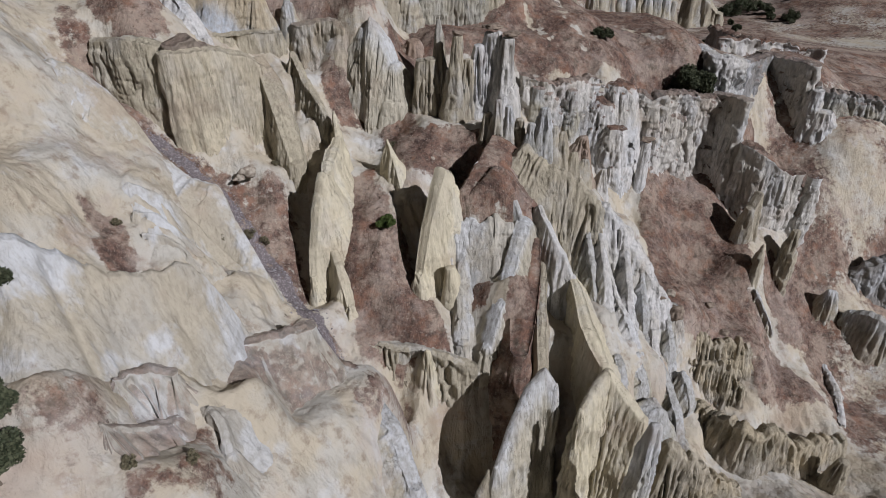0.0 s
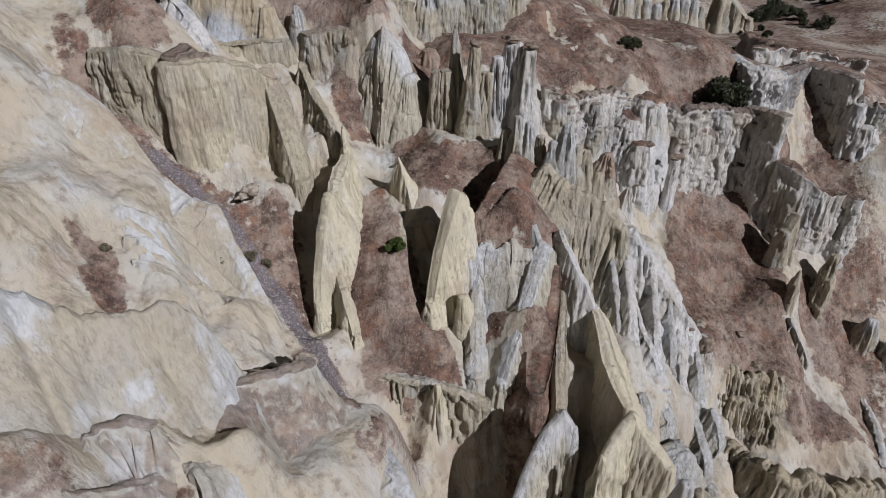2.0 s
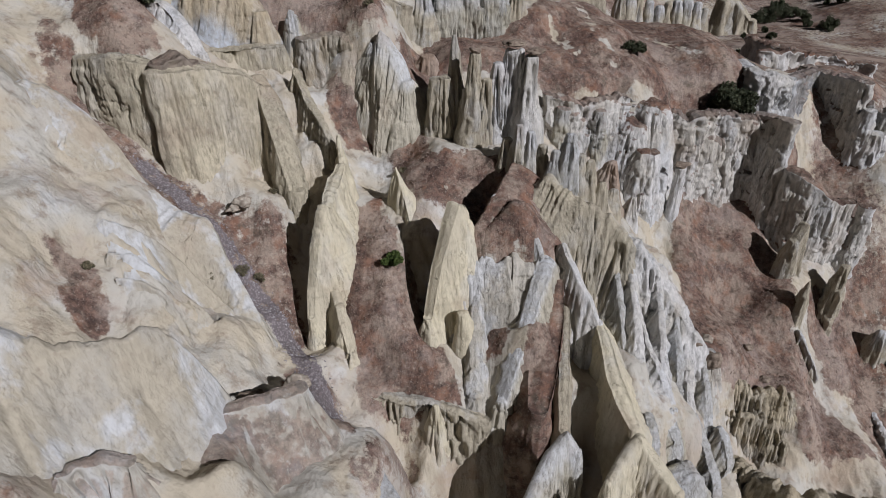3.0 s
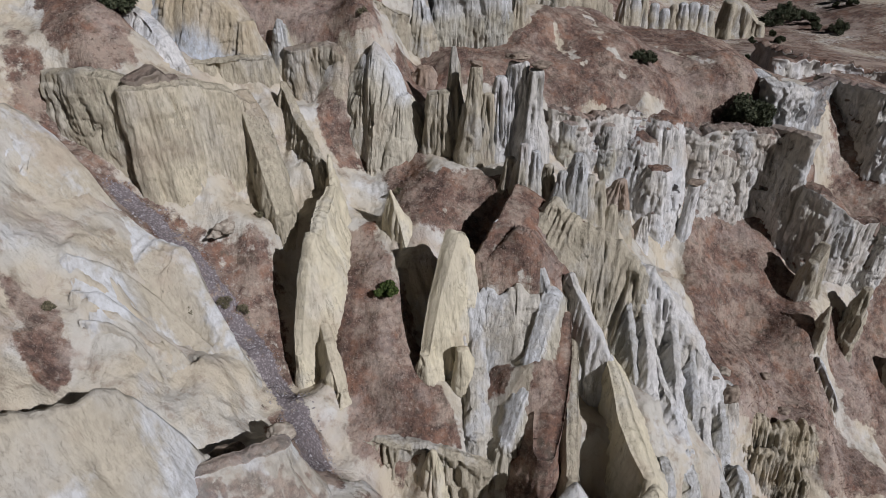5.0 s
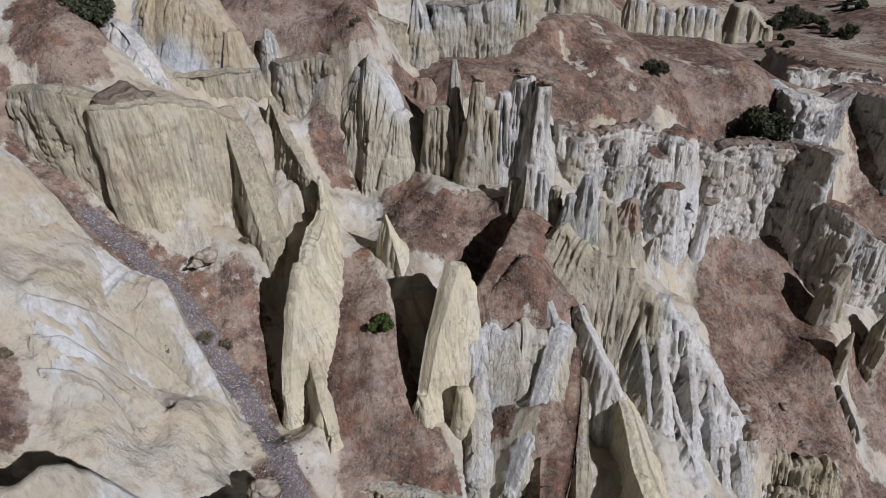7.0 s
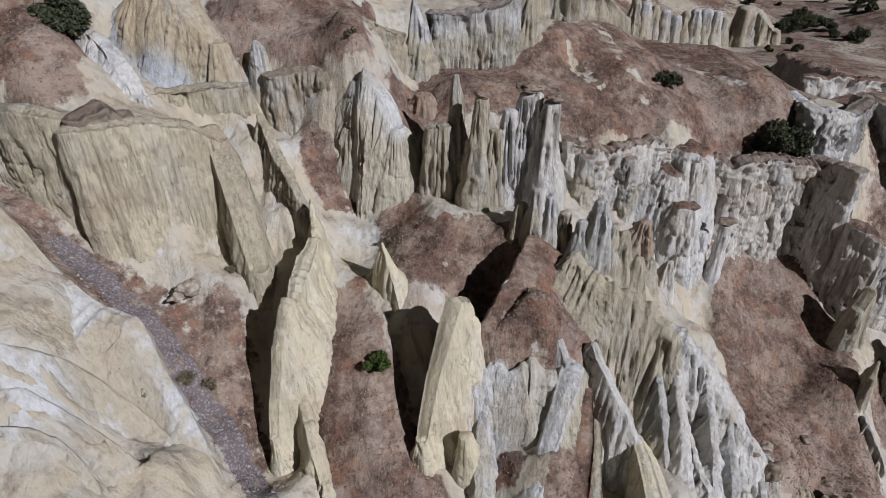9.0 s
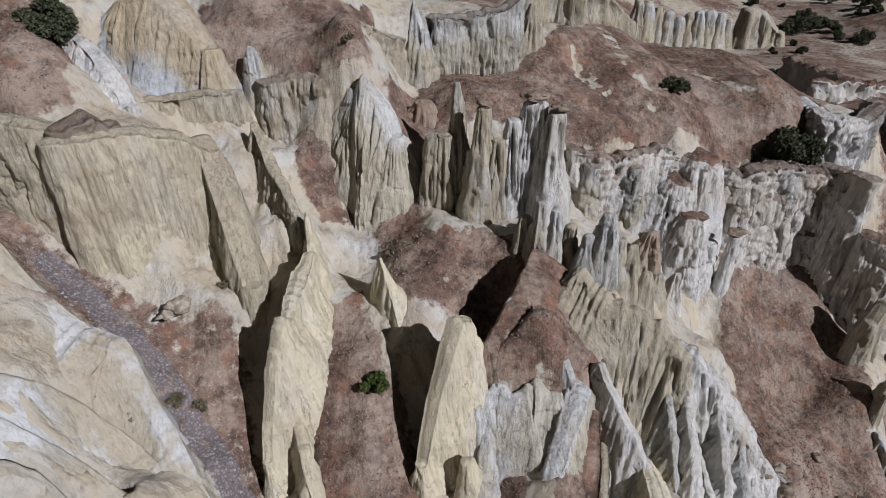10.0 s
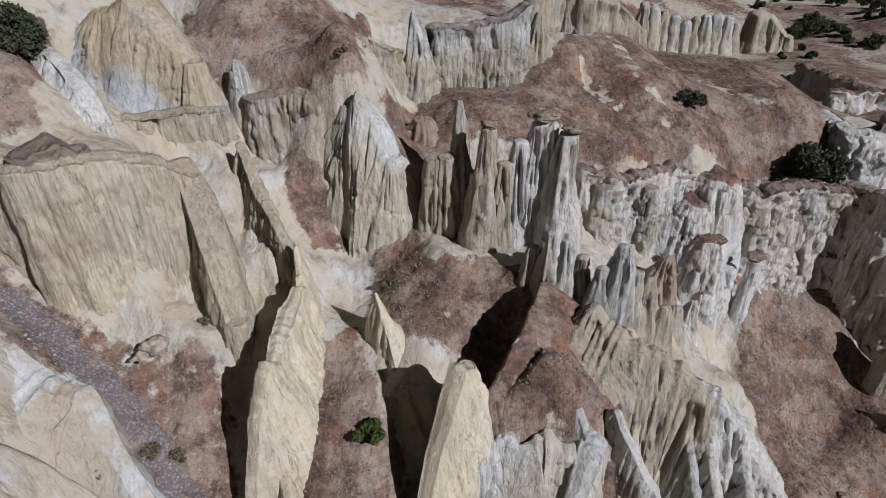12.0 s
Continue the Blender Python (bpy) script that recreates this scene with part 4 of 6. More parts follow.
rock("rock_spire", "grey-tipped fluted cream rock spire", "CREAM",
     [(14.89, 56.5, 19.51, 0.2, 1.2, 1.2), (15.09, 56.5, 19.51, 0.2, 1.2, 1.2)],
     p=0.9, flute=0.15, freq=1.1, jag=0.05, ledge=0.0, step=0.11, cap=0.0, group="cluster of rock spires")
rock("rock_wall", "fluted cream rock slope under a spire cluster", "DUN",
     [(7.9, 51.6, 23.4, 0.3, 1.5, 3), (9.9, 50.2, 21.9, 0.35, 1.6, 3.2), (11.7, 50.0, 21.4, 0.35, 1.6, 3.2), (13.2, 49.6, 20.3, 0.35, 1.6, 3.0), (14.6, 48.8, 19.0, 0.35, 1.4, 2.8)],
     p=0.8, flute=0.17, freq=1.5, jag=0.6, ledge=0.0, step=0.13, cap=0.0, spread=(0.3, 0.35))
RIDGE = rock("rock_ridge", "white weathered rock ridge above a brown slope", "WHITE",
     [(14.38, 51.5, 18.5, 0.6, 1, 3), (16.29, 50.2, 17.38, 0.8, 1.2, 3.4), (18.56, 50, 14.95, 0.9, 1.2, 3.8), (19.99, 49, 12.68, 0.8, 1, 3.6), (21.26, 48, 10.62, 0.7, 1, 3.4), (24.45, 48.4, 6.85, 0.6, 0.9, 2.4)],
     p=0.9, flute=0.26, freq=1.1, jag=0.5, ledge=0.1, step=0.13, cap=0.0, spread=(0.3, 0.3), nose=0.5)
rock("rib", "fluted white rock rib below a ridge", "WHITE",
     [(15.22, 50.7, 17.79, 0.15, 1.2, 1.2), (15.24, 47.2, 15.28, 0.2, 1.35, 1.35), (15.56, 45.5, 13.31, 0.25, 1.5, 1.5), (15.98, 43.8, 10.79, 0.3, 1.65, 1.65)],
     p=0.8, flute=0.24, freq=1.4, jag=0.5, ledge=0.0, step=0.13, cap=0.0, spread=(0.5, 0.45), nose=0.8, parent=RIDGE)
rock("rib", "fluted white rock rib below a ridge", "WHITE",
     [(18.16, 50, 15.29, 0.15, 1.2, 1.2), (18.06, 46.8, 12.77, 0.2, 1.35, 1.35), (18.06, 44.9, 11.1, 0.25, 1.5, 1.5), (18.18, 43, 8.91, 0.3, 1.65, 1.65)],
     p=0.8, flute=0.24, freq=1.4, jag=0.5, ledge=0.0, step=0.13, cap=0.0, spread=(0.5, 0.45), nose=0.8, parent=RIDGE)
rock("rib", "fluted white rock rib below a ridge", "CREAMG",
     [(14.16, 51.2, 18.31, 0.15, 1.04, 1.04), (13.91, 47.4, 15.65, 0.2, 1.17, 1.17), (14.4, 46, 13.4, 0.25, 1.3, 1.3), (15.01, 44.6, 10.53, 0.3, 1.43, 1.43)],
     p=0.8, flute=0.24, freq=1.4, jag=0.5, ledge=0.0, step=0.13, cap=0.0, spread=(0.5, 0.45), nose=0.8, parent=RIDGE)
rock("rib", "fluted white rock rib below a ridge", "WHITE",
     [(21.46, 48, 10.18, 0.15, 1.2, 1.2), (20.87, 46.4, 8.84, 0.2, 1.35, 1.35), (20.8, 44.4, 7.71, 0.25, 1.5, 1.5), (20.84, 42.4, 6.07, 0.3, 1.65, 1.65)],
     p=0.8, flute=0.24, freq=1.4, jag=0.5, ledge=0.0, step=0.13, cap=0.0, spread=(0.5, 0.45), nose=0.8, parent=RIDGE)
rock("rib", "fluted white rock rib below a ridge", "WHITE",
     [(15.96, 46.9, 13.82, 0.15, 1.12, 1.12), (16.76, 44.6, 10.59, 0.2, 1.26, 1.26), (17.67, 42.9, 9.33, 0.25, 1.4, 1.4), (18.65, 41.2, 7.52, 0.3, 1.54, 1.54)],
     p=0.8, flute=0.24, freq=1.4, jag=0.5, ledge=0.0, step=0.13, cap=0.0, spread=(0.5, 0.45), nose=0.8, parent=RIDGE)
rock("rib", "fluted white rock rib below a ridge", "CREAMG",
     [(23.78, 48.4, 7.18, 0.15, 1.04, 1.04), (23.37, 47, 6.23, 0.2, 1.17, 1.17), (23.51, 45.3, 4.67, 0.25, 1.3, 1.3), (23.81, 43.6, 2.45, 0.3, 1.43, 1.43)],
     p=0.8, flute=0.24, freq=1.4, jag=0.5, ledge=0.0, step=0.13, cap=0.0, spread=(0.5, 0.45), nose=0.8, parent=RIDGE)
rock("rib", "fluted white rock rib below a ridge", "CREAMG",
     [(20.02, 49, 12.56, 0.15, 1.04, 1.04), (19.99, 47, 10.47, 0.2, 1.17, 1.17), (19.97, 45.3, 9.16, 0.25, 1.3, 1.3), (20.07, 43.6, 7.28, 0.3, 1.43, 1.43)],
     p=0.8, flute=0.24, freq=1.4, jag=0.5, ledge=0.0, step=0.13, cap=0.0, spread=(0.5, 0.45), nose=0.8, parent=RIDGE)
rock("rib", "fluted grey-cream rock rib above a ravine", "CREAMG",
     [(17.85, 41.8, 7.86, 0.15, 1.28, 1.28), (18.5, 40.05, 5.94, 0.4, 1.6, 1.6), (19.25, 38.3, 3.48, 0.4, 1.76, 1.92)],
     p=0.8, flute=0.24, freq=1.4, jag=0.45, ledge=0.0, step=0.13, cap=0.0, spread=(0.5, 0.45), nose=1.3, parent=RIDGE)
rock("rib", "fluted grey-cream rock rib above a ravine", "CREAMG",
     [(15.57, 39.8, 8.96, 0.15, 1.04, 1.04), (15.81, 38.1, 8.01, 0.4, 1.3, 1.3), (16.11, 36.4, 6.61, 0.4, 1.43, 1.56)],
     p=0.8, flute=0.24, freq=1.4, jag=0.45, ledge=0.0, step=0.13, cap=0.0, spread=(0.5, 0.45), nose=1.3, parent=RIDGE)
rock("rib", "fluted grey-cream rock rib above a ravine", "CREAMG",
     [(20.53, 42.3, 6.4, 0.15, 1.28, 1.28), (21.6, 40.75, 4.1, 0.4, 1.6, 1.6), (22.81, 39.2, 1.17, 0.4, 1.76, 1.92)],
     p=0.8, flute=0.24, freq=1.4, jag=0.45, ledge=0.0, step=0.13, cap=0.0, spread=(0.5, 0.45), nose=1.3, parent=RIDGE)
rock("rib", "fluted grey-cream rock rib above a ravine", "CREAMG",
     [(24.13, 43.6, 3.22, 0.15, 1.2, 1.2), (24.86, 42.4, 1.57, 0.4, 1.5, 1.5), (25.74, 41.2, -0.73, 0.4, 1.65, 1.8)],
     p=0.8, flute=0.24, freq=1.4, jag=0.45, ledge=0.0, step=0.13, cap=0.0, spread=(0.5, 0.45), nose=1.3, parent=RIDGE)
rock("rib", "fluted grey-cream rock rib above a ravine", "CREAMG",
     [(21.68, 41.2, 3.88, 0.15, 1.28, 1.28), (22.28, 39.2, 2.35, 0.4, 1.6, 1.6), (22.97, 37.2, 0.3, 0.4, 1.76, 1.92)],
     p=0.8, flute=0.24, freq=1.4, jag=0.45, ledge=0.0, step=0.13, cap=0.0, spread=(0.5, 0.45), nose=1.3, parent=RIDGE)
rock("rib", "fluted grey-cream rock rib above a ravine", "CREAMG",
     [(19.29, 38.6, 4.29, 0.15, 1.04, 1.04), (19.55, 37.3, 3.93, 0.4, 1.3, 1.3), (19.89, 36, 3.04, 0.4, 1.43, 1.56)],
     p=0.8, flute=0.24, freq=1.4, jag=0.45, ledge=0.0, step=0.13, cap=0.0, spread=(0.5, 0.45), nose=1.3, parent=RIDGE)
rock("rock_comb", "yellow-brown eroded rock columns in a ravine", "YELLOW",
     [(19.28, 32.5, 5.24, 0.4, 0.9, 1.6), (20.85, 32, 3.85, 0.4, 0.9, 1.6), (23.78, 32.5, 0.53, 0.5, 0.9, 1.6), (27.2, 34, -2.78, 0.5, 0.9, 1.6)],
     p=0.65, flute=0.3, freq=1.2, jag=0.8, ledge=0.0, step=0.13, cap=0.0, spread=(0.2, 0.2), nose=0.4)
rock("rock_fin", "blue-grey knife-edged rock crest", "WHITE",
     [(8.9, 47.2, 19.3, 0.2, 1.2, 0.8), (9.3, 46.2, 18.6, 0.25, 1.3, 0.9), (10.2, 45.4, 16.9, 0.3, 1.5, 1.0), (11.2, 45.0, 15.3, 0.3, 1.5, 1.0), (12.2, 44.6, 13.4, 0.3, 1.5, 1.0)],
     p=0.9, flute=0.14, freq=1.2, jag=0.3, ledge=0.0, step=0.12, cap=0.0, spread=(0.35, 0.2), nose=0.15)
rock("rock_fin", "smooth cream rock fin above a dark ravine", "LIGHT",
     [(12.15, 44.9, 13.19, 0.3, 1.6, 0.7), (12.4, 42.6, 12.55, 0.45, 2.4, 0.8), (12.68, 40, 11.3, 0.6, 3, 0.8), (13.21, 38, 10.49, 0.6, 2.6, 0.8), (13.75, 36.6, 9.78, 0.4, 1.8, 0.8)],
     p=0.85, flute=0.1, freq=0.9, jag=0.12, ledge=0.0, step=0.13, cap=0.0, spread=(0.6, 0.1), nose=0.15)
rock("grassy_rib", "narrow rib of brown dry grass above a ravine", "TURF",
     [(8.5, 45.6, 16.6, 0.4, 1.2, 1.8), (8.0, 43.4, 14.6, 0.9, 1.5, 2.2), (7.4, 41.4, 12.9, 1.1, 1.7, 2.4), (7.0, 39.7, 11.4, 1.1, 1.8, 2.6), (6.7, 38.3, 9.8, 0.8, 1.6, 2.4)],
     p=1.0, flute=0.1, freq=1.2, jag=0.5, ledge=0.0, step=0.13, cap=0.0, spread=(0.2, 0.3))
rock("rock_ridge", "pale rock ridge edging a strip of dry grass", "CREAM",
     [(9.4, 45.4, 15.0, 0.3, 0.9, 0.9), (9.0, 42.8, 13.3, 0.4, 1.1, 1.0), (8.8, 40.6, 12.2, 0.4, 1.2, 1.1), (8.7, 39.0, 10.6, 0.4, 1.1, 1.2), (8.9, 37.8, 8.0, 0.4, 1.0, 1.2)],
     p=0.85, flute=0.15, freq=1.2, jag=0.4, ledge=0.0, step=0.13, cap=0.0, spread=(0.2, 0.2), nose=0.5)
rock("rock_spire", "tall grey rock pillar with a dark cap stone", "WHITE",
     [(23.99, 64.8, 18.13, 0.5, 0.75, 0.75), (24.19, 64.8, 18.13, 0.5, 0.75, 0.75)],
     p=0.8, flute=0.12, freq=1.3, jag=0.05, ledge=0.0, step=0.11, cap=0.0, group="capped rock pillars")
rock("rock_spire", "grey rock pillar under a grassy mound", "WHITE",
     [(22.22, 65.4, 17.02, 0.5, 1, 1), (22.42, 65.4, 17.02, 0.5, 1, 1)],
     p=0.7, flute=0.25, freq=1.1, jag=0.05, ledge=0.12, step=0.11, cap=0.0, group="capped rock pillars")
rock("rock_spire", "rock pillar with a rounded brown grassy top", "WHITE",
     [(20.3, 65.8, 19.7, 0.4, 2.5, 2.5), (20.8, 65.7, 19.6, 0.4, 2.5, 2.5)],
     p=0.4, flute=0.16, freq=1.2, jag=0.05, ledge=0.06, step=0.11, cap=1, group="capped rock pillars")
rock("rock_spire", "rock mound with a brown grassy top", "WHITE",
     [(20.8, 68.8, 24.0, 0.5, 3.2, 3.2), (21.7, 68.6, 23.8, 0.5, 3.2, 3.2)],
     p=0.45, flute=0.12, freq=1.2, jag=0.05, ledge=0.06, step=0.11, cap=1, group="capped rock pillars")
rock("rock_spire", "rock mound with a brown grassy top", "WHITE",
     [(18.8, 68.0, 22.5, 0.5, 3.2, 3.2), (19.5, 67.6, 22.0, 0.5, 3.2, 3.2)],
     p=0.5, flute=0.12, freq=1.2, jag=0.05, ledge=0.06, step=0.11, cap=1, group="capped rock pillars")
rock("rock_spire", "small white pointed rock spire", "WHITE",
     [(18.58, 61.8, 15.92, 0.12, 1.3, 1.3), (18.78, 61.8, 15.92, 0.12, 1.3, 1.3)],
     p=0.8, flute=0.15, freq=1.1, jag=0.05, ledge=0.0, step=0.11, cap=0.0)
rock("rock_spire", "orange-tinted rock mound below a cliff", "ORANGE",
     [(15.77, 62, 19.91, 0.3, 2.4, 2.4), (15.97, 62, 19.91, 0.3, 2.4, 2.4)],
     p=0.9, flute=0.15, freq=1.1, jag=0.05, ledge=0.0, step=0.11, cap=0.0)
rock("rock_spire", "orange earth mound behind a rock cone", "ORANGE",
     [(-3.3, 65.6, 29.56, 0.5, 1.7, 1.7), (-3.1, 65.6, 29.56, 0.5, 1.7, 1.7)],
     p=0.8, flute=0.1, freq=1.1, jag=0.05, ledge=0.0, step=0.11, cap=0.0)
rock("rock_cliff", "banded grey-white rock cliff with ledges", "BANDED",
     [(9.26, 65.8, 25.97, 0.6, 0.8, 1.2), (11.85, 66.2, 25.01, 0.8, 0.8, 1.4), (14.5, 67.2, 24.96, 0.8, 0.8, 1.4), (16.77, 68.6, 24.71, 0.8, 0.8, 1.4), (20.08, 70, 24.01, 0.8, 0.8, 1.4)],
     p=0.7, flute=0.13, freq=1.1, jag=0.6, ledge=0.26, step=0.13, cap=0.8)
CLIFF = rock("rock_cliff", "banded grey-white rock cliff with ledges", "BANDED",
     [(20.2, 70.2, 23.64, 0.8, 0.8, 1.4), (23.47, 69.8, 22.61, 0.8, 0.8, 1.4), (25.33, 69.2, 22.43, 0.9, 0.8, 1.5), (28.97, 70.6, 22.54, 0.9, 0.8, 1.5), (31.78, 71.2, 21.72, 0.9, 0.8, 1.5), (34.82, 71.4, 21.67, 0.9, 0.8, 1.5)],
     p=0.6, flute=0.13, freq=1.1, jag=0.6, ledge=0.26, step=0.13, cap=0.8)
rock("buttress", "grey-white rock buttress with vertical grooves", "BANDED",
     [(34.6, 72.0, 21.7, 0.7, 0.9, 1.2), (35.6, 70.2, 22.0, 0.7, 1.0, 1.3), (36.5, 68.4, 22.2, 0.6, 1.1, 1.4)],
     p=0.7, flute=0.2, freq=1.2, jag=0.3, ledge=0.1, step=0.12, cap=0.6, spread=(0.05, 0.02), parent=CLIFF)
rock("column", "grooved grey-white rock column on a cliff", "BANDED",
     [(26.8, 69.0, 21.0, 0.4, 0.9, 0.9), (27.0, 69.0, 21.0, 0.4, 0.9, 0.9)],
     p=0.7, flute=0.2, freq=1.3, jag=0.3, ledge=0.1, step=0.11, cap=0.0, parent=CLIFF)
rock("column", "grooved grey-white rock column on a cliff", "BANDED",
     [(31.0, 70.3, 20.6, 0.4, 0.9, 0.9), (31.2, 70.3, 20.6, 0.4, 0.9, 0.9)],
     p=0.7, flute=0.2, freq=1.3, jag=0.3, ledge=0.1, step=0.11, cap=0.0, parent=CLIFF)
rock("rock_spire", "weathered cream rock column against a cliff", "CREAMG",
     [(10.7, 65.2, 24.42, 0.45, 1.3, 1.3), (10.9, 65.2, 24.42, 0.45, 1.3, 1.3)],
     p=0.75, flute=0.18, freq=1.3, jag=0.3, ledge=0.12, step=0.11, cap=0.7, group="columns under a rim")
rock("rock_spire", "weathered cream rock column against a cliff", "CREAMG",
     [(14.76, 66.4, 24, 0.5, 1.3, 1.3), (14.96, 66.4, 24, 0.5, 1.3, 1.3)],
     p=0.75, flute=0.18, freq=1.3, jag=0.3, ledge=0.12, step=0.11, cap=0.7, group="columns under a rim")
rock("rock_cliff", "white crumbling rock outcrop beside an oak", "WHITE",
     [(33.81, 79, 25.86, 0.8, 0.8, 1.2), (34.43, 74.6, 25.62, 0.8, 0.8, 1.4), (36.03, 74.6, 25.63, 0.8, 0.8, 1.4), (38.48, 75.6, 24.72, 0.8, 0.8, 1.4)],
     p=0.6, flute=0.5, freq=0.8, jag=0.4, ledge=0.2, step=0.13, cap=0.0)
rock("rock_cliff", "dark shaded rock cliff under a grassy rim", "GREY",
     [(39.4, 77.0, 24.4, 0.8, 0.8, 1.2), (43.2, 81.4, 23.7, 0.8, 0.8, 1.2), (46.8, 85.6, 22.9, 0.8, 0.8, 1.2)],
     p=0.6, flute=0.25, freq=0.9, jag=0.3, ledge=0.18, step=0.16, cap=0.6)
rock("rock_promontory", "tall shaded rock promontory with a sunlit nose", "BANDED",
     [(46.6, 87.0, 22.9, 0.9, 1.2, 0.9), (48.4, 83.0, 23.1, 0.9, 1.3, 0.9), (50.0, 79.2, 23.3, 0.8, 1.6, 1.0)],
     p=0.65, flute=0.22, freq=0.9, jag=0.3, ledge=0.15, step=0.14, cap=0.8)
rock("rock_cliff", "broken cream rock cliff below a brown slope", "CREAMG",
     [(51.0, 80.5, 20.6, 0.8, 0.8, 1.4), (54.0, 79.0, 19.8, 0.8, 0.8, 1.5), (58.0, 79.5, 19.0, 0.8, 0.8, 1.6), (63.0, 78.0, 18.2, 0.8, 0.8, 1.6)],
     p=0.6, flute=0.3, freq=0.9, jag=0.8, ledge=0.2, step=0.16, cap=0.7)
rock("rock_cliff", "far white rock cliff band", "WHITE",
     [(42.29, 92, 24.06, 0.8, 0.8, 1.2), (48.22, 93, 23.24, 0.8, 0.8, 1.2), (53.26, 95, 22.59, 0.8, 0.8, 1.2), (58.56, 92, 21.95, 0.8, 0.8, 1.2)],
     p=0.6, flute=0.5, freq=0.6, jag=0.9, ledge=0.2, step=0.35, cap=1.0)
rock("rock_pillar", "massive grey rock pillar with a brown grassy top", "BANDED",
     [(37.7, 67.4, 17.1, 0.9, 1.4, 1.5), (39.3, 66.4, 16.3, 1.1, 1.5, 1.6), (41.2, 65.9, 14.7, 1.0, 1.5, 1.6), (42.8, 66.0, 13.7, 0.8, 1.4, 1.5)],
     p=0.55, flute=0.2, freq=1.1, jag=0.3, ledge=0.08, step=0.12, cap=1)
rock("rock_pillar", "grooved cream rock pillar on a brown slope", "CREAM",
     [(38.64, 63.6, 11.98, 0.5, 1.2, 1.4), (37.64, 62.8, 10.38, 0.5, 1.2, 1.4)],
     p=0.7, flute=0.22, freq=1.2, jag=0.2, ledge=0.0, step=0.13, cap=0.0)
rock("rock_spire", "grooved grey rock column with a brown top", "BANDED",
     [(44.33, 66.6, 13.58, 0.7, 1.5, 1.5), (44.53, 66.6, 13.58, 0.7, 1.5, 1.5)],
     p=0.8, flute=0.22, freq=1.1, jag=0.3, ledge=0.1, step=0.11, cap=1, group="rock columns on a brown slope")
rock("rock_spire", "grooved grey rock column with a brown top", "BANDED",
     [(46.37, 66, 13.14, 0.7, 1.5, 1.5), (46.57, 66, 13.14, 0.7, 1.5, 1.5)],
     p=0.8, flute=0.22, freq=1.1, jag=0.3, ledge=0.1, step=0.11, cap=1, group="rock columns on a brown slope")
rock("rock_spire", "grooved cream rock column above a slope", "CREAM",
     [(43.43, 61.5, 7.83, 0.4, 1.5, 1.5), (43.63, 61.5, 7.83, 0.4, 1.5, 1.5)],
     p=0.8, flute=0.35, freq=1.1, jag=0.05, ledge=0.0, step=0.11, cap=0.0)
rock("rock_spire", "grooved grey-white rock column below a rim", "WHITE",
     [(50.6, 77.8, 20.2, 0.6, 1.6, 1.6), (50.8, 77.8, 20.2, 0.6, 1.6, 1.6)],
     p=0.75, flute=0.25, freq=1.1, jag=0.3, ledge=0.1, step=0.11, cap=0.0, group="rock columns under a rim")
rock("rock_spire", "grooved grey-white rock column below a rim", "WHITE",
     [(52.31, 77.6, 17.32, 0.9, 2.4, 2.4), (52.51, 77.6, 17.32, 0.9, 2.4, 2.4)],
     p=0.75, flute=0.25, freq=1.1, jag=0.3, ledge=0.1, step=0.11, cap=0.0, group="rock columns under a rim")
rock("rock_spire", "sharp cream rock spire on a brown slope", "CREAM",
     [(38.1, 58.49, 7.65, 0.12, 0.9, 1), (37.69, 57.8, 6.23, 0.25, 1.1, 0.9)],
     p=0.9, flute=0.15, freq=0.9, jag=0.05, ledge=0.0, step=0.13, cap=0.0, spread=(0.15, 0.15))
rock("rock_rib", "low white rock ribs on a brown slope", "CREAMW",
     [(37.86, 56.61, 2.74, 0.2, 0.8, 0.6), (38.71, 55.45, 0.73, 0.2, 0.8, 0.6), (40.3, 54.5, -1.92, 0.2, 0.8, 0.6)],
     p=1.0, flute=0.25, freq=0.9, jag=0.15, ledge=0.0, step=0.13, cap=0.0, spread=(0.4, 0.4), nose=0.3)
rock("rock_spire", "pale rock cone on a brown slope", "CREAMW",
     [(49.58, 60.1, -0.16, 0.2, 1.6, 1.8), (50.51, 60.02, -0.46, 0.25, 1.6, 1.8)],
     p=0.85, flute=0.2, freq=0.9, jag=0.15, ledge=0.0, step=0.13, cap=0.0, spread=(0.15, 0.15))
rock("rock_ridge", "crumbling white rock bank on a brown slope", "WHITE",
     [(48.29, 54.09, -7.02, 0.3, 1, 0.8), (48.02, 50.38, -8.14, 0.4, 1.1, 0.9), (45.42, 45.03, -7.2, 0.4, 1.1, 0.9)],
     p=0.9, flute=0.25, freq=0.9, jag=0.3, ledge=0.0, step=0.13, cap=0.0, spread=(0.3, 0.3), nose=0.5)
rock("rock_wall", "broken grey rock outcrop above a brown slope", "GREY",
     [(54.64, 65, -0.31, 0.6, 1, 1.6), (55.96, 64, 1.03, 0.7, 1, 1.8), (59.59, 64, 3.09, 0.7, 1, 1.8)],
     p=0.7, flute=0.3, freq=0.9, jag=0.4, ledge=0.15, step=0.13, cap=0.0, spread=(0.15, 0.25))
rock("rock_ridge", "grey rounded rock ridge beside a brown slope", "CREAMG",
     [(52.72, 58.5, -1.93, 0.5, 1.4, 2), (54.6, 56.5, -1.67, 0.6, 1.4, 2.2), (58.15, 55, -4.06, 0.6, 1.4, 2.2)],
     p=0.8, flute=0.25, freq=0.9, jag=0.2, ledge=0.0, step=0.13, cap=0.0, spread=(0.3, 0.3), nose=0.5)
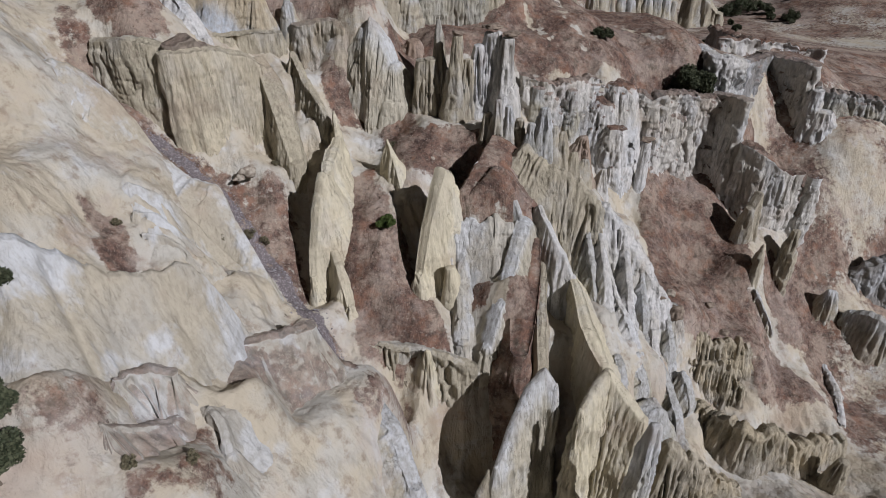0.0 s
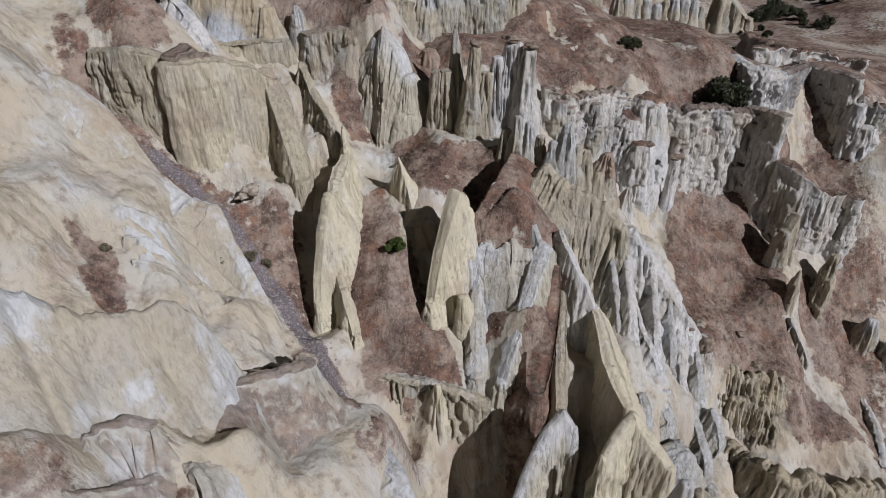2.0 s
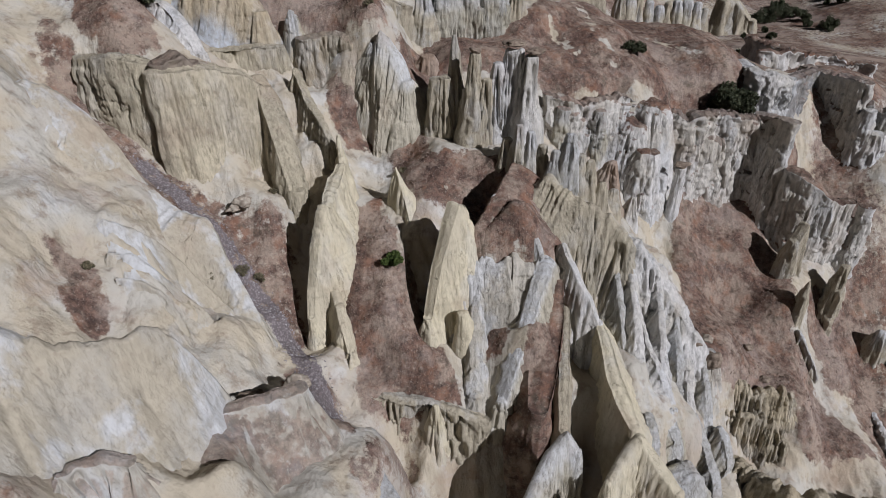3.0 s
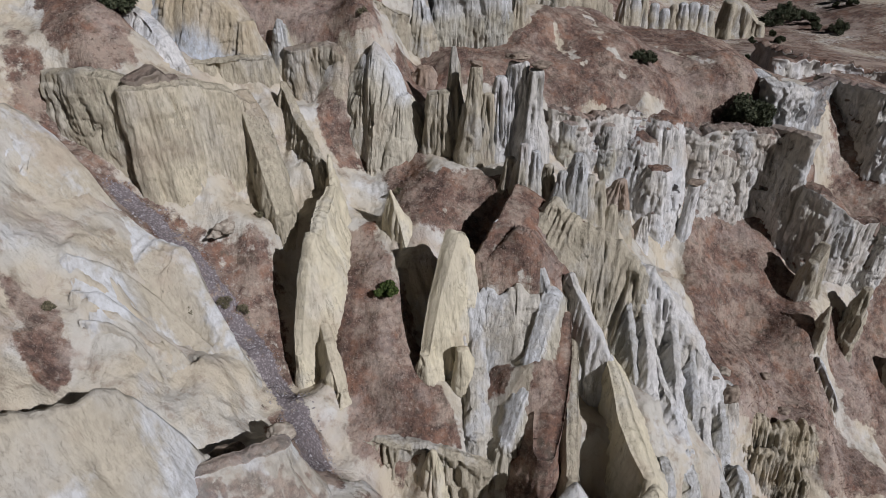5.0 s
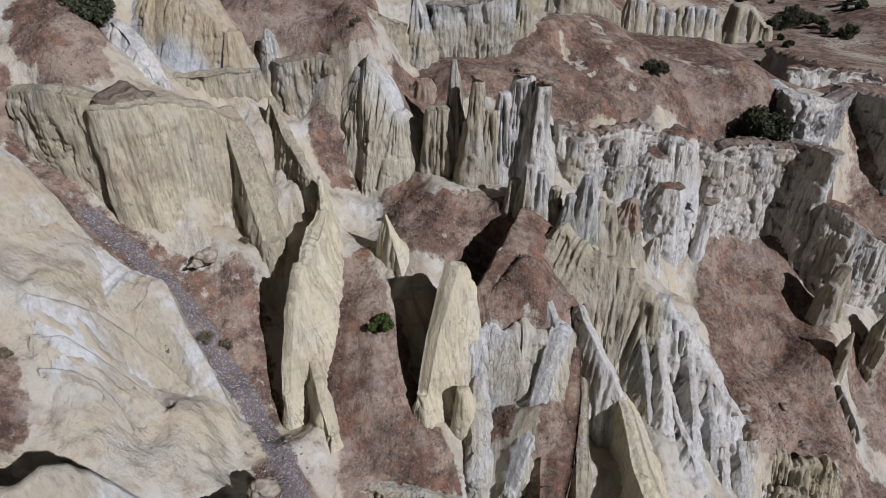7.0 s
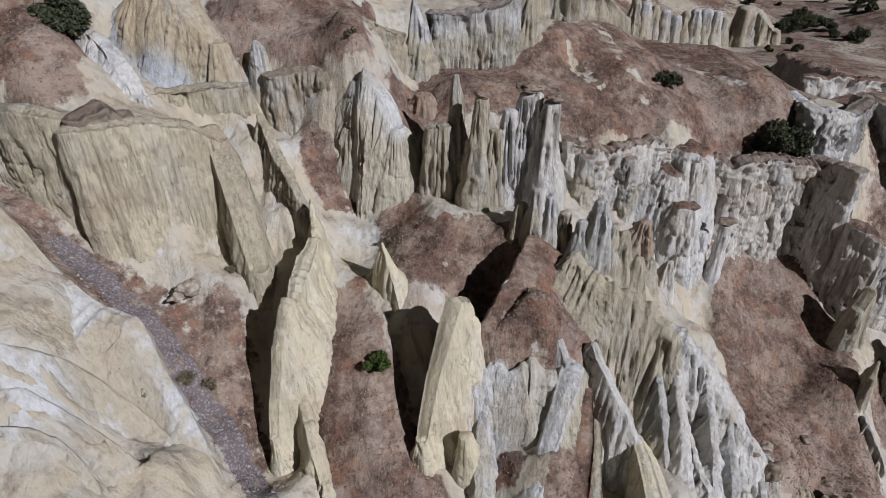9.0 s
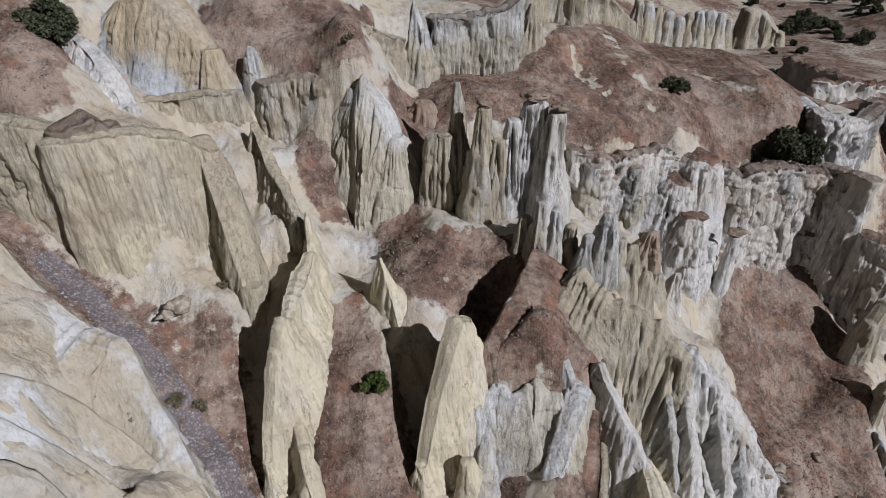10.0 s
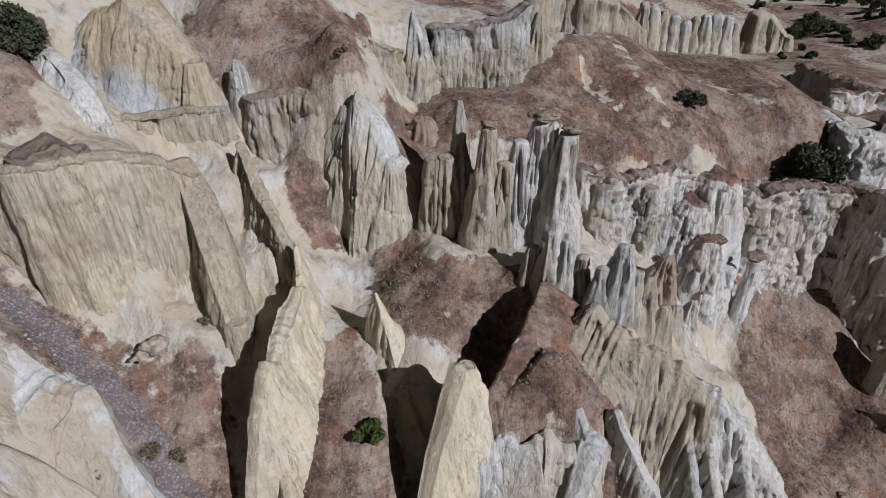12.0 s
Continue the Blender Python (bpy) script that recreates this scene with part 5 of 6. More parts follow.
rock("rock_comb", "yellow eroded rock comb with deep grooves", "YELLOW",
     [(26.24, 48.6, 2.7, 0.4, 0.8, 1.6), (27.96, 48.6, 2.53, 0.4, 0.8, 2), (30, 48.2, 1.94, 0.4, 0.8, 2.2), (31.77, 48.4, 2.23, 0.4, 0.8, 2.2), (34.09, 48.6, 0.92, 0.35, 0.8, 1.8)],
     p=0.8, flute=0.32, freq=1.3, jag=1.0, ledge=0.0, step=0.1, cap=0.0, spread=(0.2, 0.2), nose=0.4)
rock("rock_comb", "yellow eroded lower rock comb", "YELLOW",
     [(26.75, 46.8, 0.67, 0.3, 0.8, 1.6), (28.44, 46.2, 0.89, 0.3, 0.8, 1.8), (30.25, 46.2, 0.65, 0.3, 0.8, 1.8), (32.69, 45.4, -1.85, 0.3, 0.8, 1.6)],
     p=0.8, flute=0.3, freq=1.3, jag=1.0, ledge=0.0, step=0.1, cap=0.0, spread=(0.2, 0.2), nose=0.4)
rock("rock_comb", "row of deeply grooved yellow rock columns", "YELLOW",
     [(26.66, 42.5, -0.65, 0.4, 0.9, 1.6), (27.95, 40.5, -0.78, 0.5, 0.9, 1.7), (29.06, 38.8, -0.22, 0.5, 0.9, 1.7), (30.56, 38, -0.91, 0.6, 0.9, 1.8), (32.39, 38.6, -0.23, 0.5, 0.9, 1.8), (36.06, 39.2, -4.08, 0.5, 0.9, 1.8), (39.2, 40.6, -4.31, 0.5, 0.9, 1.8), (42.58, 41.6, -5.53, 0.5, 0.9, 1.8)],
     p=0.6, flute=0.3, freq=1.2, jag=0.9, ledge=0.0, step=0.13, cap=0.0, spread=(0.2, 0.2), nose=0.4)
rock("rock_spire", "pale grooved rock spire in a ravine", "LIGHTW",
     [(14.84, 27.6, 12.43, 0.35, 1.7, 1.7), (15.04, 27.6, 12.43, 0.35, 1.7, 1.7)],
     p=0.75, flute=0.22, freq=1.1, jag=0.05, ledge=0.0, step=0.11, cap=0.0)
rock("rock_spire", "pale grooved rock spire in a ravine", "CREAM",
     [(40.04, 37.5, -4.53, 0.4, 1.6, 1.6), (40.24, 37.5, -4.53, 0.4, 1.6, 1.6)],
     p=0.75, flute=0.25, freq=1.1, jag=0.05, ledge=0.0, step=0.11, cap=0.0)
rock("rock_fin", "fluted cream rock fin in a ravine", "LIGHT",
     [(11.14, 32.6, 8.42, 0.2, 0.8, 2), (12.3, 33.8, 9.87, 0.3, 0.9, 2.2), (13.59, 34.8, 10.78, 0.4, 1, 2.4), (15.09, 34, 8.87, 0.45, 1, 2.4), (16.54, 32.8, 7.25, 0.4, 1, 2)],
     p=0.6, flute=0.22, freq=1.3, jag=0.2, ledge=0.0, step=0.13, cap=0.0)
rock("rock_spire", "white-headed rock spire rising from a dark ravine", "HEADW",
     [(4.42, 31, 3.32, 0.2, 0.8, 2), (5.6, 32.4, 7.03, 0.25, 0.8, 2.2), (7.01, 33.9, 9.63, 0.35, 0.9, 2.4), (8.39, 34.9, 10.68, 0.35, 1, 2.2), (9.35, 34.5, 9.27, 0.25, 1, 1.8)],
     p=0.68, flute=0.2, freq=1.3, jag=0.15, ledge=0.0, step=0.13, cap=0.0)
rock("rock_spire", "small cream rock spire at a ravine foot", "CREAM",
     [(3.36, 27.5, 7.5, 0.1, 0.9, 0.9), (2.79, 26.8, 5.98, 0.3, 1, 1)],
     p=0.9, flute=0.15, freq=0.9, jag=0.15, ledge=0.0, step=0.13, cap=0.0)
rock("rock_spire", "pointed cream rock spire before a low cliff", "LIGHT",
     [(-1.42, 37.8, 9.98, 0.15, 1.25, 1.25), (-1.22, 37.8, 9.98, 0.15, 1.25, 1.25)],
     p=0.85, flute=0.2, freq=1.1, jag=0.05, ledge=0.0, step=0.11, cap=0.0)
rock("rock_cliff", "low cream cliff under a grassy ledge", "CREAM",
     [(-6.45, 39, 10.08, 0.5, 0.8, 0.9), (-4.2, 38.8, 9.73, 0.5, 0.8, 0.9), (-1.96, 38.8, 9.46, 0.5, 0.8, 0.9), (0.55, 38.6, 8.7, 0.5, 0.8, 1), (2.6, 38.6, 7.53, 0.5, 0.8, 1)],
     p=0.6, flute=0.35, freq=0.9, jag=0.2, ledge=0.12, step=0.13, cap=0.0)
rock("rock_ridge", "pale weathered rock ridge above a ravine", "CREAMW",
     [(-7.62, 33, 12.67, 0.5, 1.4, 1.6), (-5.22, 30.5, 11.94, 0.5, 1.6, 2), (-3.42, 28.4, 11.3, 0.5, 1.6, 2), (-1.97, 26, 8.46, 0.5, 1.4, 1.8)],
     p=0.8, flute=0.2, freq=0.9, jag=0.2, ledge=0.0, step=0.13, cap=0.0, spread=(0.3, 0.3), nose=0.5)
MESA = rock("rock_mesa", "broad flat-topped mesa of fluted cream rock", "MESA",
     [(-23.74, 51.2, 32.07, 0.9, 1.4, 1.5), (-22.18, 52, 32.08, 1, 1.4, 1.6), (-20.39, 54.3, 31.54, 1, 1.4, 1.7), (-18.18, 55.4, 30.61, 0.9, 1.4, 1.7), (-17.05, 56.2, 29.31, 0.7, 1.2, 1.6)],
     p=0.7, flute=0.17, freq=1.1, jag=0.2, ledge=0.0, step=0.13, cap=0.0)
rock("cap_slab", "grey slab of cap rock on a mesa", "GREYB",
     [(-23.47, 51.8, 32.61, 0.8, 1, 1), (-22.36, 52.8, 33.05, 1, 1.2, 1.2), (-21.76, 53.4, 32.14, 0.6, 0.8, 0.8)],
     p=0.4, flute=0.15, freq=0.9, jag=0.1, ledge=0.15, step=0.13, cap=0.5, parent=MESA)
rock("buttress", "cream rock buttress falling from a mesa", "DUN",
     [(-17.6, 56.5, 30.0, 0.7, 1.2, 1.4), (-16.25, 55.2, 28.3, 0.9, 1.4, 1.6), (-15.2, 53.6, 26.0, 0.9, 1.5, 1.7), (-14.35, 52.2, 23.6, 0.8, 1.4, 1.6), (-13.9, 51.3, 21.8, 0.6, 1.2, 1.4)],
     p=0.75, flute=0.12, freq=1.1, jag=0.1, ledge=0.0, step=0.13, cap=0.0, parent=MESA)
rock("rock_rib", "cream rock rib with a dark cleft", "DUN",
     [(-15.29, 60.5, 30.06, 0.3, 1, 1.2), (-13.92, 58.6, 27.53, 0.4, 1, 1.2), (-12.22, 56.2, 26.01, 0.3, 0.9, 1.1), (-11.26, 55.2, 25.11, 0.25, 0.8, 0.9)],
     p=0.85, flute=0.25, freq=0.9, jag=0.15, ledge=0.0, step=0.13, cap=0.0, spread=(0.4, 0.4), nose=0.5)
rock("rock_spire", "slender white rock spire beside a dome", "CREAMW",
     [(-16.4, 65.2, 33.74, 0.12, 1.2, 1.2), (-16.2, 65.2, 33.74, 0.12, 1.2, 1.2)],
     p=0.8, flute=0.15, freq=1.1, jag=0.05, ledge=0.0, step=0.11, cap=0.0)
rock("rock_cliff", "cream rock cliff on a grassy hillside", "DUN",
     [(-30.8, 53.8, 32.37, 0.7, 1, 1.4), (-27.33, 52.2, 32.94, 0.8, 1, 1.4), (-25.95, 52.2, 32.79, 0.8, 1, 1.4), (-24.53, 52.4, 32.42, 0.7, 1, 1.4)],
     p=0.7, flute=0.14, freq=1.0, jag=0.15, ledge=0.1, step=0.13, cap=0.0)
rock("rock_dome", "rounded yellow and white rock dome", "DOME",
     [(-25.02, 66.4, 37.01, 1, 2, 4.6), (-23.05, 66.8, 38.12, 1.2, 2, 5.4), (-20.98, 65.6, 36.15, 0.9, 2, 4.4), (-19.13, 64.6, 33.94, 0.7, 1.6, 2.6)],
     p=0.85, flute=0.2, freq=0.6, jag=0.2, ledge=0.0, step=0.13, cap=0.0)
rock("rock_cliff", "fluted cream cliff below a rock dome", "DUN",
     [(-23.51, 60.6, 31.23, 0.8, 1, 1), (-21.6, 61.4, 31.2, 0.8, 1, 1), (-19.27, 62.4, 31.27, 0.8, 1, 1), (-17.45, 63.2, 31.01, 0.7, 1, 1)],
     p=0.7, flute=0.2, freq=0.9, jag=0.15, ledge=0.06, step=0.13, cap=0.0)
rock("rock_ridge", "white smooth rock ridge beside a dome", "WHITE",
     [(-27.59, 62, 35.89, 0.5, 1.2, 1.6), (-25.44, 60.6, 34.43, 0.5, 1.2, 1.8), (-22.95, 58.6, 32.01, 0.5, 1, 1.4)],
     p=0.9, flute=0.15, freq=0.9, jag=0.15, ledge=0.0, step=0.13, cap=0.0, spread=(0.3, 0.3), nose=0.5)
rock("rock_cliff", "yellow-banded low cliff with dark ledges", "YELLOWP",
     [(-15.31, 64.4, 31.52, 0.7, 0.8, 1.4), (-12.86, 65, 31.88, 0.8, 0.8, 1.5), (-10.79, 64.8, 31.84, 0.8, 0.8, 1.5), (-8.59, 65.2, 31.46, 0.7, 0.8, 1.3)],
     p=0.6, flute=0.16, freq=1.3, jag=0.15, ledge=0.14, step=0.13, cap=0.4)
rock("rock_cliff", "fluted cream rock wall below a hilltop", "CREAM",
     [(-8.17, 67.8, 35.07, 0.7, 0.8, 1), (-7.12, 69.2, 34.07, 0.8, 0.8, 1), (-5.59, 70.6, 33.31, 0.7, 0.8, 1)],
     p=0.7, flute=0.22, freq=1.1, jag=0.2, ledge=0.08, step=0.13, cap=0.0)
rock("rock_spire", "white-tipped rock cone against a fluted wall", "CREAMW",
     [(-4.22, 71.6, 35.91, 0.15, 1.2, 1.6), (-3.5, 71.2, 33.83, 0.4, 1.2, 1.8)],
     p=0.8, flute=0.3, freq=0.9, jag=0.1, ledge=0.0, step=0.13, cap=0.0, spread=(0.15, 0.15))
rock("rock_cliff", "tall fluted cream rock wall with a banded top", "CREAMG",
     [(-2.62, 73.4, 34.55, 0.9, 0.9, 1), (-0.58, 74.2, 34.3, 1, 0.9, 1), (1.5, 74.6, 34.68, 1, 0.9, 1), (3.37, 75.2, 34.92, 0.9, 0.9, 1.1), (4.66, 75.8, 35.74, 0.7, 0.9, 1.1)],
     p=0.7, flute=0.22, freq=1.2, jag=0.2, ledge=0.08, step=0.13, cap=0.6)
rock("rock_spire", "pale rock cone at a wall foot", "CREAM",
     [(6.08, 77.5, 34.67, 0.2, 1.7, 1.7), (6.28, 77.5, 34.67, 0.2, 1.7, 1.7)],
     p=0.9, flute=0.2, freq=1.1, jag=0.05, ledge=0.0, step=0.11, cap=0.0)
rock("rock_cliff", "fluted cream rock wall on a hilltop", "CREAM",
     [(5.89, 84, 36.5, 0.9, 0.9, 1.1), (9.38, 86, 35.98, 0.9, 0.9, 1.1), (11.61, 85.4, 34.82, 0.9, 0.9, 1.1), (14.78, 87, 34.04, 0.9, 0.9, 1.2), (18.05, 88, 31.26, 0.7, 0.9, 1.2)],
     p=0.7, flute=0.45, freq=0.6, jag=0.3, ledge=0.0, step=0.3, cap=0.0)
rock("rock_spire", "far fluted pale rock column on a hill", "CREAM",
     [(37.74, 158, 21.49, 0.7, 2.6, 2.6), (37.94, 158, 21.49, 0.7, 2.6, 2.6)],
     p=0.75, flute=0.5, freq=0.5, jag=0.4, ledge=0.0, step=0.35, cap=0.0, group="far row of rock columns")
rock("rock_spire", "far fluted pale rock column on a hill", "CREAMW",
     [(40.04, 158, 20.61, 0.8, 2.4, 2.4), (40.24, 158, 20.61, 0.8, 2.4, 2.4)],
     p=0.75, flute=0.5, freq=0.5, jag=0.4, ledge=0.0, step=0.35, cap=0.0, group="far row of rock columns")
rock("rock_spire", "far fluted pale rock column on a hill", "CREAM",
     [(42.68, 159, 19.53, 0.7, 2.2, 2.2), (42.88, 159, 19.53, 0.7, 2.2, 2.2)],
     p=0.75, flute=0.5, freq=0.5, jag=0.4, ledge=0.0, step=0.35, cap=0.0, group="far row of rock columns")
rock("rock_spire", "far fluted pale rock column on a hill", "CREAMW",
     [(45.37, 160, 18.43, 0.9, 2.4, 2.4), (45.57, 160, 18.43, 0.9, 2.4, 2.4)],
     p=0.75, flute=0.5, freq=0.5, jag=0.4, ledge=0.0, step=0.35, cap=0.0, group="far row of rock columns")
rock("rock_spire", "far fluted pale rock column on a hill", "CREAMW",
     [(48.06, 160, 17.28, 0.8, 2.2, 2.2), (48.26, 160, 17.28, 0.8, 2.2, 2.2)],
     p=0.75, flute=0.5, freq=0.5, jag=0.4, ledge=0.0, step=0.35, cap=0.0, group="far row of rock columns")
rock("rock_spire", "far fluted pale rock column on a hill", "CREAM",
     [(50.4, 161, 18.03, 0.6, 2.6, 2.6), (50.6, 161, 18.03, 0.6, 2.6, 2.6)],
     p=0.75, flute=0.5, freq=0.5, jag=0.4, ledge=0.0, step=0.35, cap=0.0, group="far row of rock columns")
rock("rock_spire", "far fluted pale rock column on a hill", "CREAMW",
     [(52.53, 161, 18.27, 0.9, 2.6, 2.6), (52.73, 161, 18.27, 0.9, 2.6, 2.6)],
     p=0.75, flute=0.5, freq=0.5, jag=0.4, ledge=0.0, step=0.35, cap=0.0, group="far row of rock columns")
rock("rock_spire", "far fluted pale rock column on a hill", "CREAMW",
     [(55.31, 162, 18.33, 1, 2.6, 2.6), (55.51, 162, 18.33, 1, 2.6, 2.6)],
     p=0.75, flute=0.5, freq=0.5, jag=0.4, ledge=0.0, step=0.35, cap=0.0, group="far row of rock columns")
rock("rock_spire", "far fluted pale rock column on a hill", "CREAMW",
     [(57.94, 162, 17.64, 0.8, 2.4, 2.4), (58.14, 162, 17.64, 0.8, 2.4, 2.4)],
     p=0.75, flute=0.5, freq=0.5, jag=0.4, ledge=0.0, step=0.35, cap=0.0, group="far row of rock columns")
rock("rock_spire", "far fluted pale rock column on a hill", "CREAM",
     [(60.41, 163, 16.26, 0.6, 2, 2), (60.61, 163, 16.26, 0.6, 2, 2)],
     p=0.75, flute=0.5, freq=0.5, jag=0.4, ledge=0.0, step=0.35, cap=0.0, group="far row of rock columns")
rock("rock_dome", "far pale rock dome with fluted flanks", "CREAM",
     [(66.27, 168, 17.95, 2, 3, 4.5), (70.32, 168, 17.12, 2, 3, 4.5), (73.82, 166, 13.25, 1.5, 3, 4)],
     p=0.7, flute=1.0, freq=0.28, jag=0.6, ledge=0.0, step=0.6, cap=0.0)
rock("rock_cliff", "far white rock cliff band", "WHITE",
     [(52.24, 118, 19.95, 1, 1, 2), (54.35, 112, 19.8, 1, 1, 2), (57.12, 108, 19.4, 1, 1, 2), (60.63, 106, 19.28, 1, 1, 2)],
     p=0.6, flute=0.8, freq=0.4, jag=1.0, ledge=0.3, step=0.5, cap=1.0)
rock("rock_cliff", "far white rock cliff band", "WHITE",
     [(37.7, 130, 15.38, 1, 1, 2), (45.65, 128, 16.22, 1, 1, 2), (49.68, 126, 16.15, 1, 1, 2)],
     p=0.6, flute=0.8, freq=0.4, jag=1.0, ledge=0.3, step=0.5, cap=1.0)
rock("rock_ridge", "smooth pale rock ridge with a sharp crest", "SMOOTH",
     [(-21.08, 22.5, 32.21, 0.4, 1.4, 4.6), (-19.66, 23.8, 30.06, 0.4, 1.4, 4.5), (-17.95, 25.4, 27.18, 0.35, 1.2, 4.0), (-16.5, 26.8, 26.2, 0.3, 1.1, 3.7), (-14.99, 28.6, 25.59, 0.25, 1, 3.4), (-14.12, 29.8, 22.47, 0.25, 1, 3.0), (-13.29, 30.6, 18.73, 0.25, 0.9, 2.6)],
     p=1.3, flute=0.1, freq=0.5, jag=0.5, ledge=0.0, step=0.13, cap=0.0, spread=(0.3, 0.3), nose=0.5)
rock("rock_ledge", "brown-grey rock ledge with an undercut edge", "SMOOTHG",
     [(-16.76, 21.36, 23.36, 0.1, 0.3, 3.2), (-16.53, 22.22, 23.03, 0.25, 0.35, 3.6), (-15.75, 22.95, 22.68, 0.35, 0.35, 3.8), (-14.77, 23.16, 22.1, 0.3, 0.4, 3.2)],
     p=1.3, flute=0.12, freq=0.9, jag=0.3, ledge=0.0, step=0.13, cap=0.6)
rock("rock_ledge", "grey rock ledge with an undercut edge", "SMOOTHG",
     [(-16.12, 18.55, 23.26, 0.1, 0.3, 3.1), (-15.58, 19.61, 21.77, 0.2, 0.35, 3.4), (-15.1, 20.88, 20.8, 0.3, 0.35, 3.6), (-14.59, 21.34, 20.57, 0.3, 0.4, 3.2)],
     p=1.3, flute=0.12, freq=0.9, jag=0.3, ledge=0.0, step=0.13, cap=0.6)
rock("rock_block", "pale rock block beside a dark crack", "SMOOTHG",
     [(-13.01, 22.41, 20.39, 0.15, 3.4, 0.3), (-12.19, 21.72, 19.69, 0.25, 4, 0.3), (-11.57, 20.55, 18.81, 0.2, 3.6, 0.4)],
     p=1.3, flute=0.12, freq=0.9, jag=0.3, ledge=0.0, step=0.13, cap=0.0, nose=0.3)
rock("rock_ridge", "pale rock ridge with a shaded notch behind", "SMOOTHG",
     [(-15.59, 27.2, 19.42, 0.3, 0.7, 4.4), (-13.34, 29.4, 18.68, 0.35, 0.7, 4.6), (-11.42, 30.8, 18.15, 0.4, 0.8, 4.6), (-9.54, 32, 18.46, 0.5, 0.9, 3.8)],
     p=1.3, flute=0.16, freq=0.9, jag=0.2, ledge=0.0, step=0.13, cap=0.7, spread=(0.3, 0.3), nose=0.5)
rock("rock_ridge", "smooth pale hillside crest above a gully", "SMOOTH",
     [(-30.81, 46.5, 33.26, 0.5, 1.4, 4), (-29.26, 46.8, 32.25, 0.5, 1.4, 4.2), (-27.79, 46.9, 30.32, 0.5, 1.4, 4.4), (-25.94, 46.4, 27.63, 0.5, 1.4, 4.2), (-24.2, 45.8, 24.57, 0.5, 1.3, 3.8), (-21.61, 45, 22.8, 0.5, 1.3, 3.4), (-19.5, 44.6, 22.54, 0.5, 1.3, 3), (-18.18, 43.4, 19.89, 0.4, 1.2, 2.4), (-16.55, 42, 17.67, 0.4, 1, 2), (-14.12, 39.6, 14.8, 0.3, 0.9, 1.6)],
     p=0.95, flute=0.12, freq=0.9, jag=0.3, ledge=0.0, step=0.13, cap=0.0, spread=(0.2, 0.2), nose=0.5)



def slab(label, points, proud=0.5, reach=2.4):
    """A thin sheet of rock lying on the hillside, its far edge standing proud over an open crack."""
    stations = [(x, y, float(land(x, y)) + proud, 0.12, 0.2, reach) for x, y in points]
    return rock("rock_slab", label, "SMOOTH", stations, p=1.25, flute=0.06, freq=0.8, jag=0.2, step=0.12, group="hillside slabs")


slab("smooth pale rock slab with a dark open crack behind", CRACKS[0], 0.3)
slab("smooth pale rock slab below a cracked crest", CRACKS[1], 0.28, 2.0)
slab("narrow pale rock slab on a smooth hillside", CRACKS[2], 0.25, 1.6)


# ---- loose stones ----
def stone(name, label, x, y, z, rx, ry, rz, material, turn=0.0, seed=0, category="boulder", group=""):
    bm = bmesh.new()
    bmesh.ops.create_icosphere(bm, subdivisions=4, radius=1.0)
    for v in bm.verts:
        k = 1 + 0.45 * noise.noise(v.co * 1.1 + Vector((seed * 7.1, 0, 0))) + 0.2 * noise.noise(v.co * 2.9 + Vector((0, seed * 3.3, 0))) + 0.08 * noise.noise(v.co * 7)
        v.co = Vector((v.co.x * rx * k, v.co.y * ry * k, v.co.z * rz * k))
    me = bpy.data.meshes.new(name)
    bm.to_mesh(me)
    bm.free()
    for f in me.polygons:
        f.use_smooth = True
    me.materials.append(material)
    ob = new(name, me)
    ob.matrix_world = pose(x, y, z, 0, 0, turn)
    return tagged(ob, label, category, group)


# ---- plants ----
def leaf_cloud(clumps, leaves, size, seed):
    """Small leaf blades scattered through overlapping clumps (x, y, z, radius)."""
    r = np.random.default_rng(seed)
    c = np.array(clumps)
    share = c[:, 3] ** 2
    pick = r.choice(len(c), leaves, p=share / share.sum())
    way = r.normal(size=(leaves, 3))
    way /= np.linalg.norm(way, axis=1, keepdims=True)
    centre = c[pick, :3] + way * (c[pick, 3] * r.random(leaves) ** 0.4)[:, None]
    a = r.normal(size=(leaves, 3))
    a /= np.linalg.norm(a, axis=1, keepdims=True)
    b = np.cross(a, r.normal(size=(leaves, 3)))
    b /= np.linalg.norm(b, axis=1, keepdims=True)
    s = size * (0.6 + 0.8 * r.random(leaves))[:, None]
    verts = np.stack([centre - a * s, centre + b * s * 0.5, centre + a * s, centre - b * s * 0.5], 1).reshape(-1, 3)
    return verts, np.arange(len(verts)).reshape(-1, 4)


def limb(bm, a, b, ra, rb, sides=7):
    a, b = Vector(a), Vector(b)
    q = (b - a).to_track_quat("Z", "Y")
    rings = []
    for k in range(4):
        f = k / 3
        mid = a.lerp(b, f) + Vector((noise.noise(a * 3 + Vector((f, 0, 0))), noise.noise(b * 3 + Vector((0, f, 0))), 0)) * 0.25 * ra * (f * (1 - f) * 4)
        r = ra + (rb - ra) * f
        rings.append([bm.verts.new(mid + q @ Vector((math.cos(2 * math.pi * i / sides) * r, math.sin(2 * math.pi * i / sides) * r, 0))) for i in range(sides)])
    for lo, hi in zip(rings, rings[1:]):
        for i in range(sides):
            bm.faces.new((lo[i], lo[(i + 1) % sides], hi[(i + 1) % sides], hi[i]))
    bm.faces.new(rings[-1])


